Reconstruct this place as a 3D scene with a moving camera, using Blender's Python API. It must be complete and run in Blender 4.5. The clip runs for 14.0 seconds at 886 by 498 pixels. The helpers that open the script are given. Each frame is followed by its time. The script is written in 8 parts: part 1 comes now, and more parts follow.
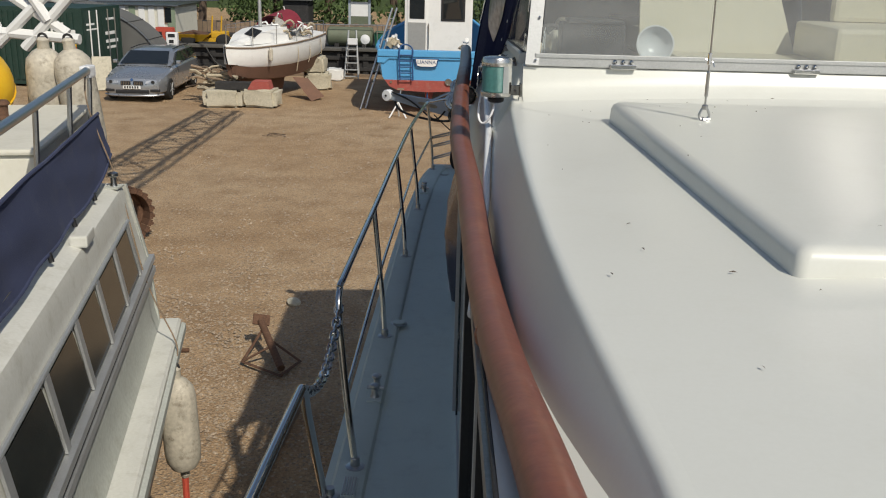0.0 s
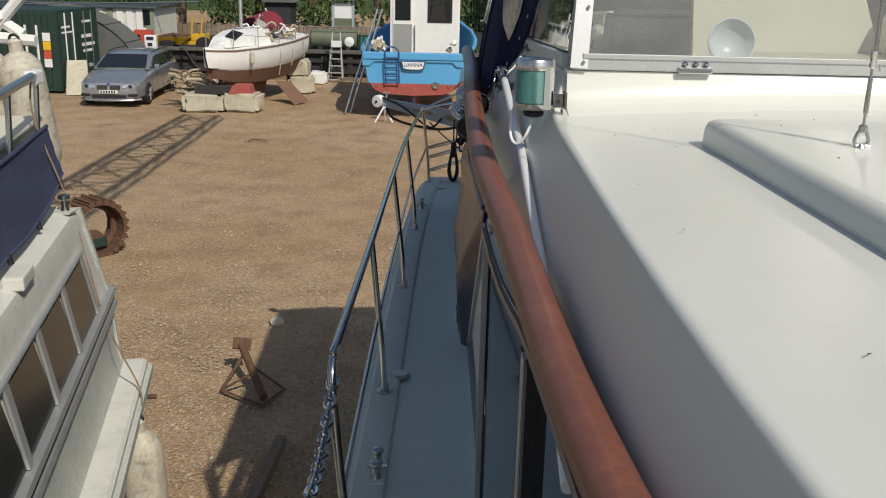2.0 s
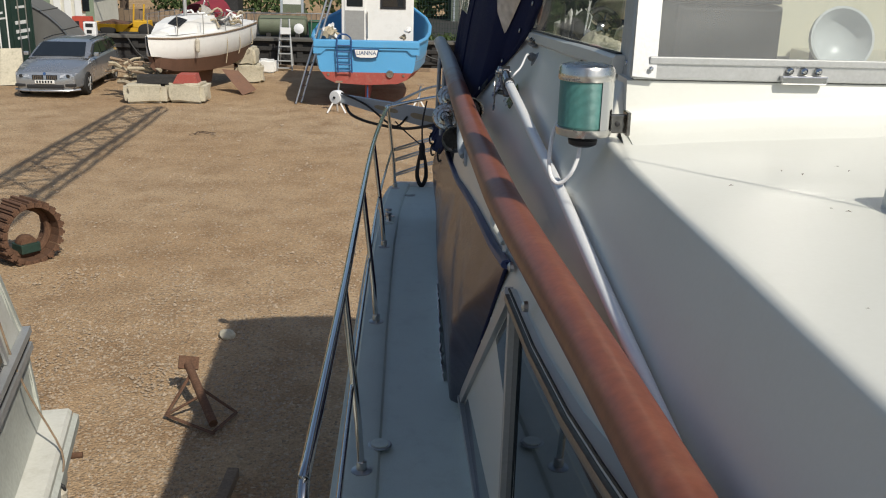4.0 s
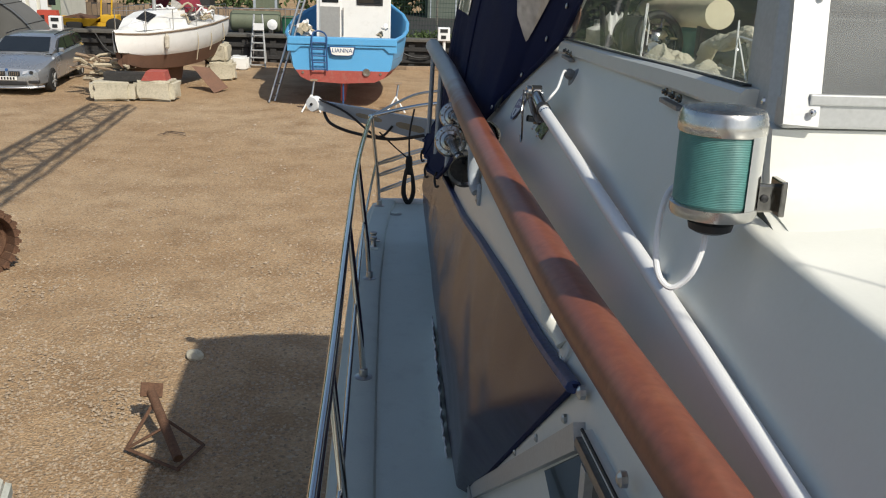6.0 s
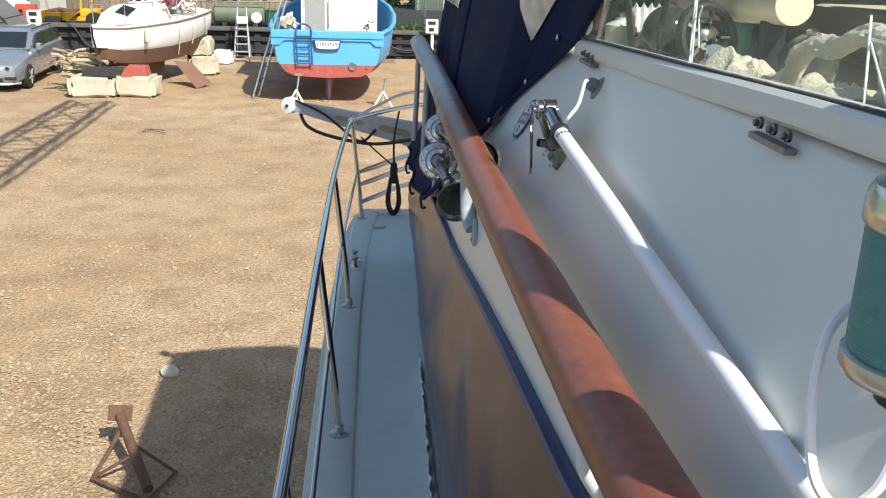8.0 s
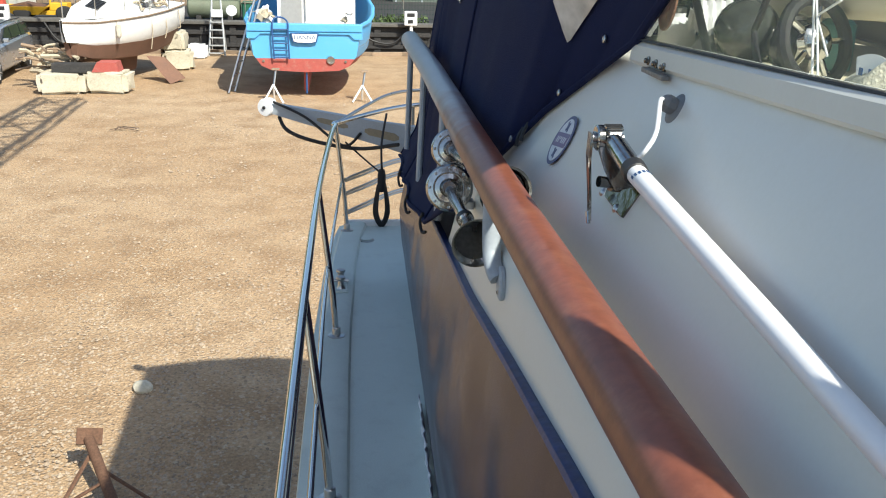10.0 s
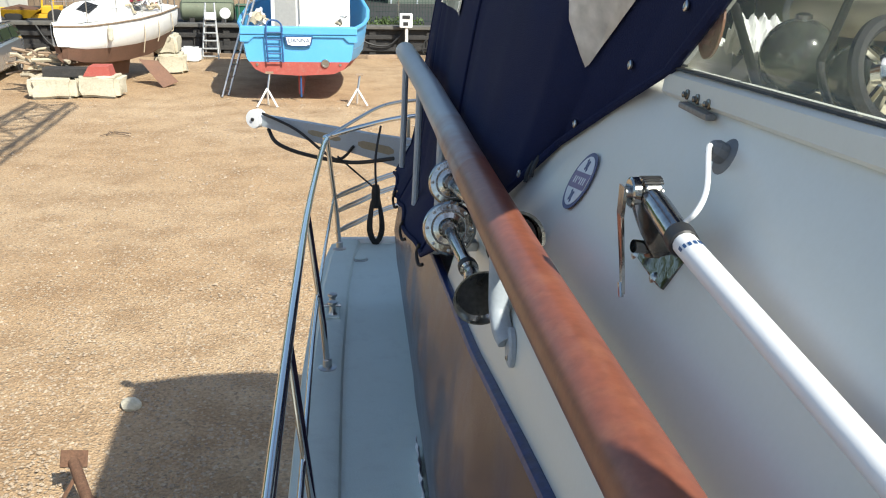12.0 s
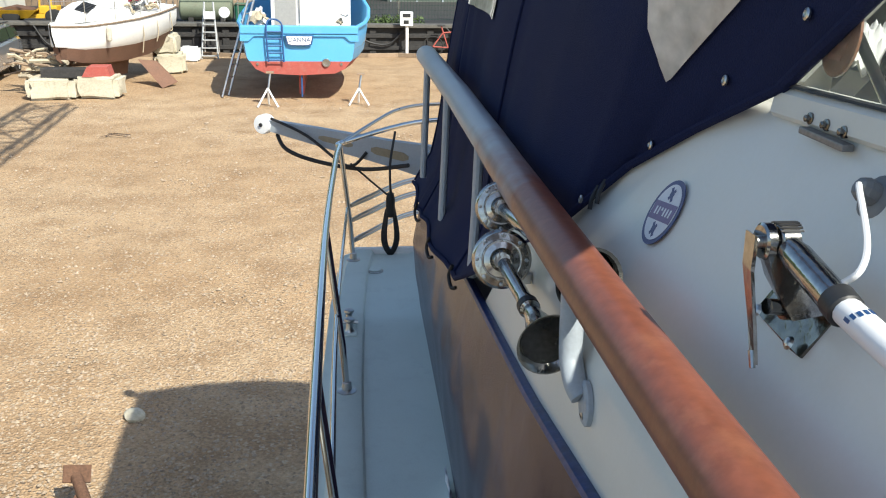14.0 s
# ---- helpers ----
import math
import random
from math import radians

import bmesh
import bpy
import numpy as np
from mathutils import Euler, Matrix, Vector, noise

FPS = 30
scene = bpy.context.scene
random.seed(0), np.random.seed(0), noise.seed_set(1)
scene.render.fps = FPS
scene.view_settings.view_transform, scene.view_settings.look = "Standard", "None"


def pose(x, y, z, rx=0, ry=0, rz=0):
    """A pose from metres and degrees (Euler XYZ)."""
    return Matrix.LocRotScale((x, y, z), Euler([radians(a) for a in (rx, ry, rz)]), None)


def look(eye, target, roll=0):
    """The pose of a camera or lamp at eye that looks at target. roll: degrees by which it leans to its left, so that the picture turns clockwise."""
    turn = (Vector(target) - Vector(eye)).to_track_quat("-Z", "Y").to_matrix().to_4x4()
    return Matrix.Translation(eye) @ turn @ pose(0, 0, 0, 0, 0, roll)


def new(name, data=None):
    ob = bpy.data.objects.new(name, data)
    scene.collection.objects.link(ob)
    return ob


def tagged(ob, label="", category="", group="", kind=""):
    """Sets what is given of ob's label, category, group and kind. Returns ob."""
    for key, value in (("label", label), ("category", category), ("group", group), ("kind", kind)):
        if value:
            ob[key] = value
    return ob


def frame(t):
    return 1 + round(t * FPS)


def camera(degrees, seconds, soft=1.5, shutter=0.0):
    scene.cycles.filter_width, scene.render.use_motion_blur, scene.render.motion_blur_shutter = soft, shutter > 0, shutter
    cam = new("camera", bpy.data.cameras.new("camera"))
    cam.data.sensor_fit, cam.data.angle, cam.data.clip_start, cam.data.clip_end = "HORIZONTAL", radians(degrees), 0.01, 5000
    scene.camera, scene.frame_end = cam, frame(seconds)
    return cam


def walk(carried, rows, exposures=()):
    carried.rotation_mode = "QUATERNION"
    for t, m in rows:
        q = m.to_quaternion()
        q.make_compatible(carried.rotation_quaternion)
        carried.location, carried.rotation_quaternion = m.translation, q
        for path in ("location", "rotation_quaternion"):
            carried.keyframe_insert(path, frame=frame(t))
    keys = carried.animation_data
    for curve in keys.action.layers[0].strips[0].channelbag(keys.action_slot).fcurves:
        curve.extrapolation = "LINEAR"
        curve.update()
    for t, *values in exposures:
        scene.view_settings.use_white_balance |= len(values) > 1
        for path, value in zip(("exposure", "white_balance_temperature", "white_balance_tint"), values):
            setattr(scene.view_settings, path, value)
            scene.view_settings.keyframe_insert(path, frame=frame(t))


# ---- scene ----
cam = camera(50.2, 14.0, soft=1.1)
PATH = [
    (0, (0.124, -0.01, 4.042), (0.088, 1.902, 3.455), 1.4),
    (0.5, (0.053, 0.164, 4.01), (0.013, 2.075, 3.425), 1.4),
    (1, (-0.021, 0.334, 4.011), (-0.023, 2.248, 3.433), 1.3),
    (1.5, (-0.037, 0.504, 3.992), (-0.037, 2.418, 3.414), 1.4),
    (2, (0.004, 0.717, 3.966), (0.001, 2.63, 3.385), 1.3),
    (2.5, (0.021, 0.837, 3.967), (0.022, 2.749, 3.38), 1.1),
    (3, (-0.032, 1.032, 3.939), (-0.008, 2.941, 3.343), 1.2),
    (3.2, (-0.058, 1.13, 3.941), (-0.013, 3.036, 3.339), 1.2),
    (5.3, (-0.162, 1.932, 3.898), (-0.036, 3.833, 3.29), 1.8),
    (5.5, (-0.173, 2.003, 3.898), (-0.046, 3.904, 3.288), 1.7),
    (6, (-0.184, 2.127, 3.902), (-0.03, 4.025, 3.291), 2.1),
    (6.5, (-0.182, 2.316, 3.886), (-0.013, 4.212, 3.272), 2.3),
    (7, (-0.141, 2.514, 3.879), (0.026, 4.41, 3.263), 2.4),
    (7.5, (-0.126, 2.586, 3.872), (0.04, 4.48, 3.251), 2.1),
    (8, (-0.137, 2.675, 3.868), (0.038, 4.566, 3.242), 1.8),
    (10.5, (-0.172, 3.225, 3.839), (0.051, 5.106, 3.197), 1.6),
    (11, (-0.151, 3.303, 3.842), (0.073, 5.185, 3.202), 1.6),
    (11.5, (-0.14, 3.347, 3.843), (0.089, 5.229, 3.206), 1.4),
    (12, (-0.15, 3.379, 3.852), (0.076, 5.26, 3.213), 1.4),
    (12.5, (-0.18, 3.437, 3.85), (0.046, 5.319, 3.211), 1.4),
    (13, (-0.192, 3.504, 3.847), (0.033, 5.386, 3.207), 1.4),
    (13.5, (-0.207, 3.561, 3.84), (0.018, 5.442, 3.198), 1.3),
    (14, (-0.218, 3.586, 3.849), (0.01, 5.466, 3.205), 1.1),
]
EXPOSURES = [(0.0, -0.28, 6540, 8), (3.0, -0.16, 6540, 8), (5.5, 0.05, 6560, 8), (6.5, 0.21, 6460, 7), (7.5, 0.72, 6340, 6), (8.0, 0.84, 6320, 6), (10.5, 0.94, 6320, 5), (14.0, 0.94, 6320, 5)]
walk(cam, [(t, look(eye, target, roll)) for t, eye, target, roll in PATH], EXPOSURES)

# ---- sky and sun ----
SUN_WAY = Vector((0.50, -0.87, 1.0)).normalized()  # from the ground towards the sun
world = bpy.data.worlds.new("sky")
scene.world = world
world.use_nodes = True
wn = world.node_tree
sky = wn.nodes.new("ShaderNodeTexSky")
sky.sky_type, sky.sun_disc = "NISHITA", False
sky.sun_elevation = math.asin(SUN_WAY.z)
sky.sun_rotation = math.atan2(SUN_WAY.x, SUN_WAY.y)
sky.dust_density = 1.5
wn.links.new(sky.outputs[0], wn.nodes["Background"].inputs[0])
wn.nodes["Background"].inputs[1].default_value = 0.10
sun = new("sun", bpy.data.lights.new("sun", "SUN"))
sun.data.energy, sun.data.angle, sun.data.color = 4.1, radians(0.55), (1.0, 0.93, 0.82)
sun.matrix_world = look((0, 0, 30), Vector((0, 0, 30)) - SUN_WAY)


# ---- materials ----
def mat(name, base, rough=0.5, metal=0.0, var=0.15, scale=6.0, fine=80.0, bump=0.1, tint=None, coat=0.0, spec=0.5, dirt=0.0, dirt_col=(0.12, 0.1, 0.08), per=0.0):
    """A surface with stains at one scale and grain at another, and fine relief."""
    m = bpy.data.materials.new(name)
    m.use_nodes = True
    n, l = m.node_tree.nodes, m.node_tree.links
    b = n["Principled BSDF"]
    b.inputs["Roughness"].default_value, b.inputs["Metallic"].default_value = rough, metal
    b.inputs["Coat Weight"].default_value, b.inputs["Specular IOR Level"].default_value = coat, spec
    tc = n.new("ShaderNodeTexCoord")
    big, small = n.new("ShaderNodeTexNoise"), n.new("ShaderNodeTexNoise")
    big.inputs["Scale"].default_value, small.inputs["Scale"].default_value = scale, fine
    big.inputs["Detail"].default_value, small.inputs["Detail"].default_value = 5, 3
    l.new(tc.outputs["Object"], big.inputs["Vector"])
    l.new(tc.outputs["Object"], small.inputs["Vector"])
    ramp = n.new("ShaderNodeMixRGB")
    dark = tuple(c * (1 - var) for c in base)
    light = tint or tuple(min(1, c * (1 + var)) for c in base)
    ramp.inputs[1].default_value, ramp.inputs[2].default_value = (*dark, 1), (*light, 1)
    l.new(big.outputs[0], ramp.inputs[0])
    grain = n.new("ShaderNodeMixRGB")
    grain.blend_type = "OVERLAY"
    grain.inputs[0].default_value = min(0.6, var * 1.6)
    l.new(ramp.outputs[0], grain.inputs[1])
    l.new(small.outputs[0], grain.inputs[2])
    out = grain.outputs[0]
    if dirt:
        spots, cut, mix = n.new("ShaderNodeTexNoise"), n.new("ShaderNodeValToRGB"), n.new("ShaderNodeMixRGB")
        spots.inputs["Scale"].default_value, spots.inputs["Detail"].default_value, spots.inputs["Roughness"].default_value = scale * 2.3, 8, 0.7
        l.new(tc.outputs["Object"], spots.inputs["Vector"])
        cut.color_ramp.elements[0].position, cut.color_ramp.elements[1].position = 0.52, 0.72
        cut.color_ramp.elements[1].color = (dirt, dirt, dirt, 1)
        l.new(spots.outputs[0], cut.inputs[0])
        l.new(cut.outputs[0], mix.inputs[0])
        l.new(out, mix.inputs[1])
        mix.inputs[2].default_value = (*dirt_col, 1)
        out = mix.outputs[0]
    if per:
        info, hsv, mr = n.new("ShaderNodeObjectInfo"), n.new("ShaderNodeHueSaturation"), n.new("ShaderNodeMapRange")
        mr.inputs[3].default_value, mr.inputs[4].default_value = 1 - per, 1 + per
        l.new(info.outputs["Random"], mr.inputs[0])
        l.new(mr.outputs[0], hsv.inputs["Value"])
        l.new(out, hsv.inputs["Color"])
        out = hsv.outputs[0]
    l.new(out, b.inputs["Base Color"])
    if bump:
        bp = n.new("ShaderNodeBump")
        bp.inputs["Strength"].default_value, bp.inputs["Distance"].default_value = bump, 0.004
        l.new(small.outputs[0], bp.inputs["Height"])
        l.new(bp.outputs[0], b.inputs["Normal"])
    rr = n.new("ShaderNodeMapRange")
    rr.inputs[3].default_value, rr.inputs[4].default_value = max(0.02, rough * 0.8), min(1, rough * 1.2)
    l.new(big.outputs[0], rr.inputs[0])
    l.new(rr.outputs[0], b.inputs["Roughness"])
    return m


def glass_mat(name, tint=(0.95, 0.97, 0.96), rough=0.02, haze=0.06):
    """Thin glazing: clear with reflections and a film of salt."""
    m = bpy.data.materials.new(name)
    m.use_nodes = True
    n, l = m.node_tree.nodes, m.node_tree.links
    n.remove(n["Principled BSDF"])
    tr, gl, df = n.new("ShaderNodeBsdfTransparent"), n.new("ShaderNodeBsdfGlossy"), n.new("ShaderNodeBsdfDiffuse")
    tr.inputs[0].default_value, gl.inputs["Roughness"].default_value = (*tint, 1), rough
    df.inputs[0].default_value = (0.8, 0.8, 0.78, 1)
    fr, m1, m2 = n.new("ShaderNodeLayerWeight"), n.new("ShaderNodeMixShader"), n.new("ShaderNodeMixShader")
    pw, ml = n.new("ShaderNodeMath"), n.new("ShaderNodeMapRange")
    pw.operation, pw.inputs[1].default_value = "POWER", 4.0
    ml.inputs[3].default_value, ml.inputs[4].default_value = 0.03, 0.6
    nz, mr = n.new("ShaderNodeTexNoise"), n.new("ShaderNodeMapRange")
    nz.inputs["Scale"].default_value, nz.inputs["Detail"].default_value = 7, 6
    mr.inputs[3].default_value, mr.inputs[4].default_value = haze * 0.3, haze * 1.6
    l.new(nz.outputs[0], mr.inputs[0])
    l.new(mr.outputs[0], m1.inputs[0])
    l.new(tr.outputs[0], m1.inputs[1])
    l.new(df.outputs[0], m1.inputs[2])
    l.new(fr.outputs["Facing"], pw.inputs[0])
    l.new(pw.outputs[0], ml.inputs[0])
    l.new(ml.outputs[0], m2.inputs[0])
    l.new(m1.outputs[0], m2.inputs[1])
    l.new(gl.outputs[0], m2.inputs[2])
    l.new(m2.outputs[0], n["Material Output"].inputs[0])
    return m


def ground_mat():
    m = bpy.data.materials.new("gravel_ground")
    m.use_nodes = True
    n, l = m.node_tree.nodes, m.node_tree.links
    b = n["Principled BSDF"]
    b.inputs["Roughness"].default_value = 0.95
    b.inputs["Specular IOR Level"].default_value = 0.15
    tc = n.new("ShaderNodeTexCoord")

    def noise_node(scale, detail=4, rough=0.55):
        x = n.new("ShaderNodeTexNoise")
        x.inputs["Scale"].default_value, x.inputs["Detail"].default_value, x.inputs["Roughness"].default_value = scale, detail, rough
        l.new(tc.outputs["Object"], x.inputs["Vector"])
        return x

    def mixed(fac, a, c, mode="MIX"):
        x = n.new("ShaderNodeMixRGB")
        x.blend_type = mode
        for k, v in ((0, fac), (1, a), (2, c)):
            if isinstance(v, (tuple, float)):
                x.inputs[k].default_value = (*v, 1) if isinstance(v, tuple) else v
            else:
                l.new(v, x.inputs[k])
        return x.outputs[0]

    def band(src, lo, hi):
        x = n.new("ShaderNodeMapRange")
        x.inputs[1].default_value, x.inputs[2].default_value = lo, hi
        l.new(src, x.inputs[0])
        return x.outputs[0]

    patches, mid, grit = noise_node(0.16, 4), noise_node(1.3, 5), noise_node(34, 4, 0.7)
    vor = n.new("ShaderNodeTexVoronoi")
    vor.inputs["Scale"].default_value = 44
    l.new(tc.outputs["Object"], vor.inputs["Vector"])
    col = mixed(band(patches.outputs[0], 0.38, 0.62), (0.40, 0.27, 0.155), (0.46, 0.335, 0.21))
    col = mixed(band(mid.outputs[0], 0.42, 0.75), col, (0.28, 0.18, 0.10))
    col = mixed(0.8, col, grit.outputs[0], "OVERLAY")
    pick = n.new("ShaderNodeSeparateColor")
    l.new(vor.outputs["Color"], pick.inputs[0])
    col = mixed(band(pick.outputs[0], 0.84, 0.97), col, (0.47, 0.375, 0.265))
    col = mixed(band(pick.outputs[1], 0.86, 0.97), col, (0.25, 0.185, 0.125))
    l.new(col, b.inputs["Base Color"])
    bp = n.new("ShaderNodeBump")
    bp.inputs["Strength"].default_value, bp.inputs["Distance"].default_value = 0.8, 0.02
    add = n.new("ShaderNodeMath")
    add.operation = "ADD"
    l.new(vor.outputs["Distance"], add.inputs[0])
    l.new(grit.outputs[0], add.inputs[1])
    l.new(add.outputs[0], bp.inputs["Height"])
    l.new(bp.outputs[0], b.inputs["Normal"])
    return m


GRP = mat("white_gelcoat", (0.66, 0.668, 0.622), 0.32, var=0.03, scale=3, fine=140, bump=0.02, dirt=0.12, dirt_col=(0.5, 0.48, 0.4))
GRP_GREY = mat("grey_deck_paint", (0.55, 0.625, 0.585), 0.6, var=0.07, scale=5, fine=220, bump=0.25, dirt=0.22, dirt_col=(0.3, 0.33, 0.33))
TEAK = mat("varnished_teak", (0.195, 0.064, 0.036), 0.4, var=0.2, scale=7, fine=60, bump=0.08, coat=0.05, dirt=0.35, dirt_col=(0.36, 0.16, 0.09))
TEAK_GREY = mat("painted_rail_grey", (0.36, 0.40, 0.44), 0.45, var=0.1, scale=9, fine=120, bump=0.1)

# the rail's varnish gives way to old grey paint towards the stern
TEAK_WORN = TEAK.copy()
TEAK_WORN.name = "teak_with_old_grey_paint"
_n, _l = TEAK_WORN.node_tree.nodes, TEAK_WORN.node_tree.links
_b = _n["Principled BSDF"]
_mix, _sep, _tc, _nz, _add, _mr = [_n.new("ShaderNode" + q) for q in ("MixRGB", "SeparateXYZ", "TexCoord", "TexNoise", "Math", "MapRange")]
_l.new(_tc.outputs["Object"], _sep.inputs[0])
_l.new(_tc.outputs["Object"], _nz.inputs["Vector"])
_nz.inputs["Scale"].default_value, _nz.inputs["Detail"].default_value = 9, 6
_add.operation = "ADD"
_l.new(_sep.outputs[1], _add.inputs[0])
_l.new(_nz.outputs[0], _add.inputs[1])
_mr.inputs[1].default_value, _mr.inputs[2].default_value = 5.55, 6.1
_l.new(_add.outputs[0], _mr.inputs[0])
_l.new(_mr.outputs[0], _mix.inputs[0])
_l.new(_b.inputs["Base Color"].links[0].from_socket, _mix.inputs[1])
_mix.inputs[2].default_value = (0.34, 0.37, 0.40, 1)
_l.new(_mix.outputs[0], _b.inputs["Base Color"])

STEEL = mat("polished_stainless", (0.62, 0.62, 0.61), 0.12, 1.0, var=0.06, scale=10, fine=150, bump=0.02)
STEEL_DULL = mat("weathered_stainless", (0.5, 0.5, 0.49), 0.3, 1.0, var=0.12, scale=14, fine=120, bump=0.05)
ALU = mat("aluminium_frame", (0.50, 0.51, 0.51), 0.55, 0.7, var=0.08, scale=8, fine=150, bump=0.05, dirt=0.2, dirt_col=(0.3, 0.29, 0.26))
CHROME = mat("aged_chrome", (0.40, 0.39, 0.37), 0.14, 1.0, var=0.25, scale=22, fine=120, bump=0.08, dirt=0.3, dirt_col=(0.16, 0.15, 0.13))
CHROME_DARK = mat("tarnished_dark_chrome", (0.17, 0.165, 0.155), 0.2, 1.0, var=0.5, scale=30, fine=90, bump=0.2)
BLACK = mat("black_rubber", (0.018, 0.018, 0.02), 0.55, var=0.3, scale=12, fine=120, bump=0.1)
NAVY = mat("navy_canvas", (0.012, 0.017, 0.055), 0.9, var=0.25, scale=4, fine=420, bump=0.5, spec=0.15)
# the vinyl's purple-brown tint is the gravel's reflection put into the colour
NAVY_VINYL = mat("navy_vinyl_cover", (0.020, 0.021, 0.060), 0.22, var=0.5, scale=2.6, fine=5, bump=0.7, spec=0.12, tint=(0.050, 0.032, 0.056), dirt=0.45, dirt_col=(0.022, 0.03, 0.10))
WHITE_PLASTIC = mat("white_plastic", (0.78, 0.79, 0.80), 0.35, var=0.04, scale=8, fine=120, bump=0.03)
GLASS = glass_mat("window_glass")
SCREEN_GLASS = glass_mat("salt_hazed_glass", (0.70, 0.74, 0.75), 0.05, 0.11)
DARKGLASS = mat("dark_tinted_glass", (0.015, 0.018, 0.02), 0.02, var=0.2, scale=3, fine=40, bump=0.0, spec=1.0)
GREEN_LENS = mat("green_ribbed_lens", (0.075, 0.22, 0.205), 0.45, var=0.15, scale=12, fine=90, bump=0.05, dirt=0.3, dirt_col=(0.16, 0.26, 0.24))
GROUND = ground_mat()
BLUE_PAINT = mat("sky_blue_hull_paint", (0.10, 0.36, 0.66), 0.4, var=0.08, scale=2.5, fine=40, bump=0.05, dirt=0.2, dirt_col=(0.2, 0.36, 0.5))
BLUE_DARK = mat("dark_blue_steel", (0.02, 0.07, 0.2), 0.45, var=0.2, scale=9, fine=60, bump=0.1)
RED_BOOT = mat("red_antifouling", (0.34, 0.075, 0.06), 0.75, var=0.2, scale=5, fine=50, bump=0.2, dirt=0.5, dirt_col=(0.36, 0.2, 0.16))
BROWN_BOOT = mat("brown_antifouling", (0.16, 0.085, 0.055), 0.8, var=0.25, scale=4, fine=40, bump=0.2, dirt=0.4, dirt_col=(0.1, 0.07, 0.05))
WHITE_PAINT = mat("white_paint", (0.78, 0.78, 0.76), 0.45, var=0.05, scale=3, fine=60, bump=0.06, dirt=0.18, dirt_col=(0.45, 0.43, 0.38))
CHECKER = mat("grey_checker_plate", (0.36, 0.36, 0.35), 0.5, 0.3, var=0.12, scale=10, fine=60, bump=0.4)
SILVER_CAR = mat("silver_car_paint", (0.36, 0.38, 0.41), 0.28, 0.6, var=0.05, scale=2, fine=200, bump=0.0, coat=0.7, dirt=0.15, dirt_col=(0.3, 0.26, 0.2))
RUST = mat("rusty_steel", (0.125, 0.066, 0.040), 0.9, 0.2, var=0.4, scale=9, fine=55, bump=0.5, dirt=0.5, dirt_col=(0.23, 0.14, 0.085))
CONCRETE = mat("pale_concrete", (0.50, 0.46, 0.36), 0.9, var=0.18, scale=3, fine=30, bump=0.6, dirt=0.55, dirt_col=(0.2, 0.19, 0.13))
QUAY_BLACK = mat("tarred_timber", (0.028, 0.027, 0.027), 0.8, var=0.5, scale=3, fine=25, bump=0.5, dirt=0.4, dirt_col=(0.09, 0.08, 0.07))
WOOD_OLD = mat("weathered_timber", (0.25, 0.18, 0.12), 0.85, var=0.3, scale=6, fine=45, bump=0.5, dirt=0.4, dirt_col=(0.1, 0.08, 0.06), per=0.25)
CONTAINER_GREEN = mat("dark_green_container", (0.018, 0.045, 0.035), 0.5, var=0.25, scale=3, fine=30, bump=0.2, dirt=0.25, dirt_col=(0.1, 0.09, 0.07))
CABIN_CREAM = mat("cream_cladding", (0.66, 0.64, 0.55), 0.6, var=0.08, scale=2, fine=30, bump=0.1, dirt=0.3, dirt_col=(0.4, 0.38, 0.3))
CABIN_GREEN = mat("sage_green_door", (0.22, 0.27, 0.19), 0.6, var=0.12, scale=3, fine=30, bump=0.1)
FELT = mat("grey_roof_felt", (0.12, 0.12, 0.115), 0.92, var=0.2, scale=3, fine=60, bump=0.5)
YELLOW = mat("yellow_plant_paint", (0.62, 0.36, 0.02), 0.5, var=0.18, scale=4, fine=40, bump=0.1, dirt=0.5, dirt_col=(0.3, 0.16, 0.06))
YELLOW_BUOY = mat("yellow_buoy_plastic", (0.78, 0.47, 0.02), 0.4, var=0.08, scale=5, fine=50, bump=0.05)
ORANGE_RED = mat("red_plastic_barrier", (0.50, 0.08, 0.05), 0.6, var=0.15, scale=5, fine=40, bump=0.1)
OLIVE = mat("olive_green_tank", (0.13, 0.15, 0.10), 0.6, var=0.2, scale=3, fine=30, bump=0.1, dirt=0.4, dirt_col=(0.15, 0.12, 0.08))
FENDER_OLD = mat("grubby_white_fender", (0.50, 0.46, 0.38), 0.6, var=0.22, scale=7, fine=40, bump=0.3, dirt=0.85, dirt_col=(0.17, 0.14, 0.10))
ROPE = mat("old_rope", (0.42, 0.36, 0.26), 0.95, var=0.3, scale=20, fine=120, bump=0.6)
ROPE_BLACK = mat("black_cable", (0.012, 0.012, 0.013), 0.6, var=0.3, scale=20, fine=120, bump=0.2)
LEAF = mat("green_leaves", (0.045, 0.085, 0.022), 0.7, var=0.4, scale=1.5, fine=9, bump=0.0, tint=(0.10, 0.15, 0.04))
BARK = mat("brown_bark", (0.10, 0.07, 0.05), 0.95, var=0.3, scale=5, fine=30, bump=0.6)
PEBBLE = mat("pale_pebbles", (0.26, 0.18, 0.115), 0.9, var=0.35, scale=16, fine=60, bump=0.2, tint=(0.52, 0.42, 0.31))
TOWEL = mat("cream_towelling", (0.56, 0.53, 0.43), 0.95, var=0.12, scale=12, fine=260, bump=1.0)
DASH_BLACK = mat("black_instrument_panel", (0.02, 0.021, 0.023), 0.5, var=0.2, scale=8, fine=80, bump=0.1)
CREAM_GRP = mat("cream_interior_moulding", (0.72, 0.66, 0.50), 0.5, var=0.05, scale=3, fine=60, bump=0.05)
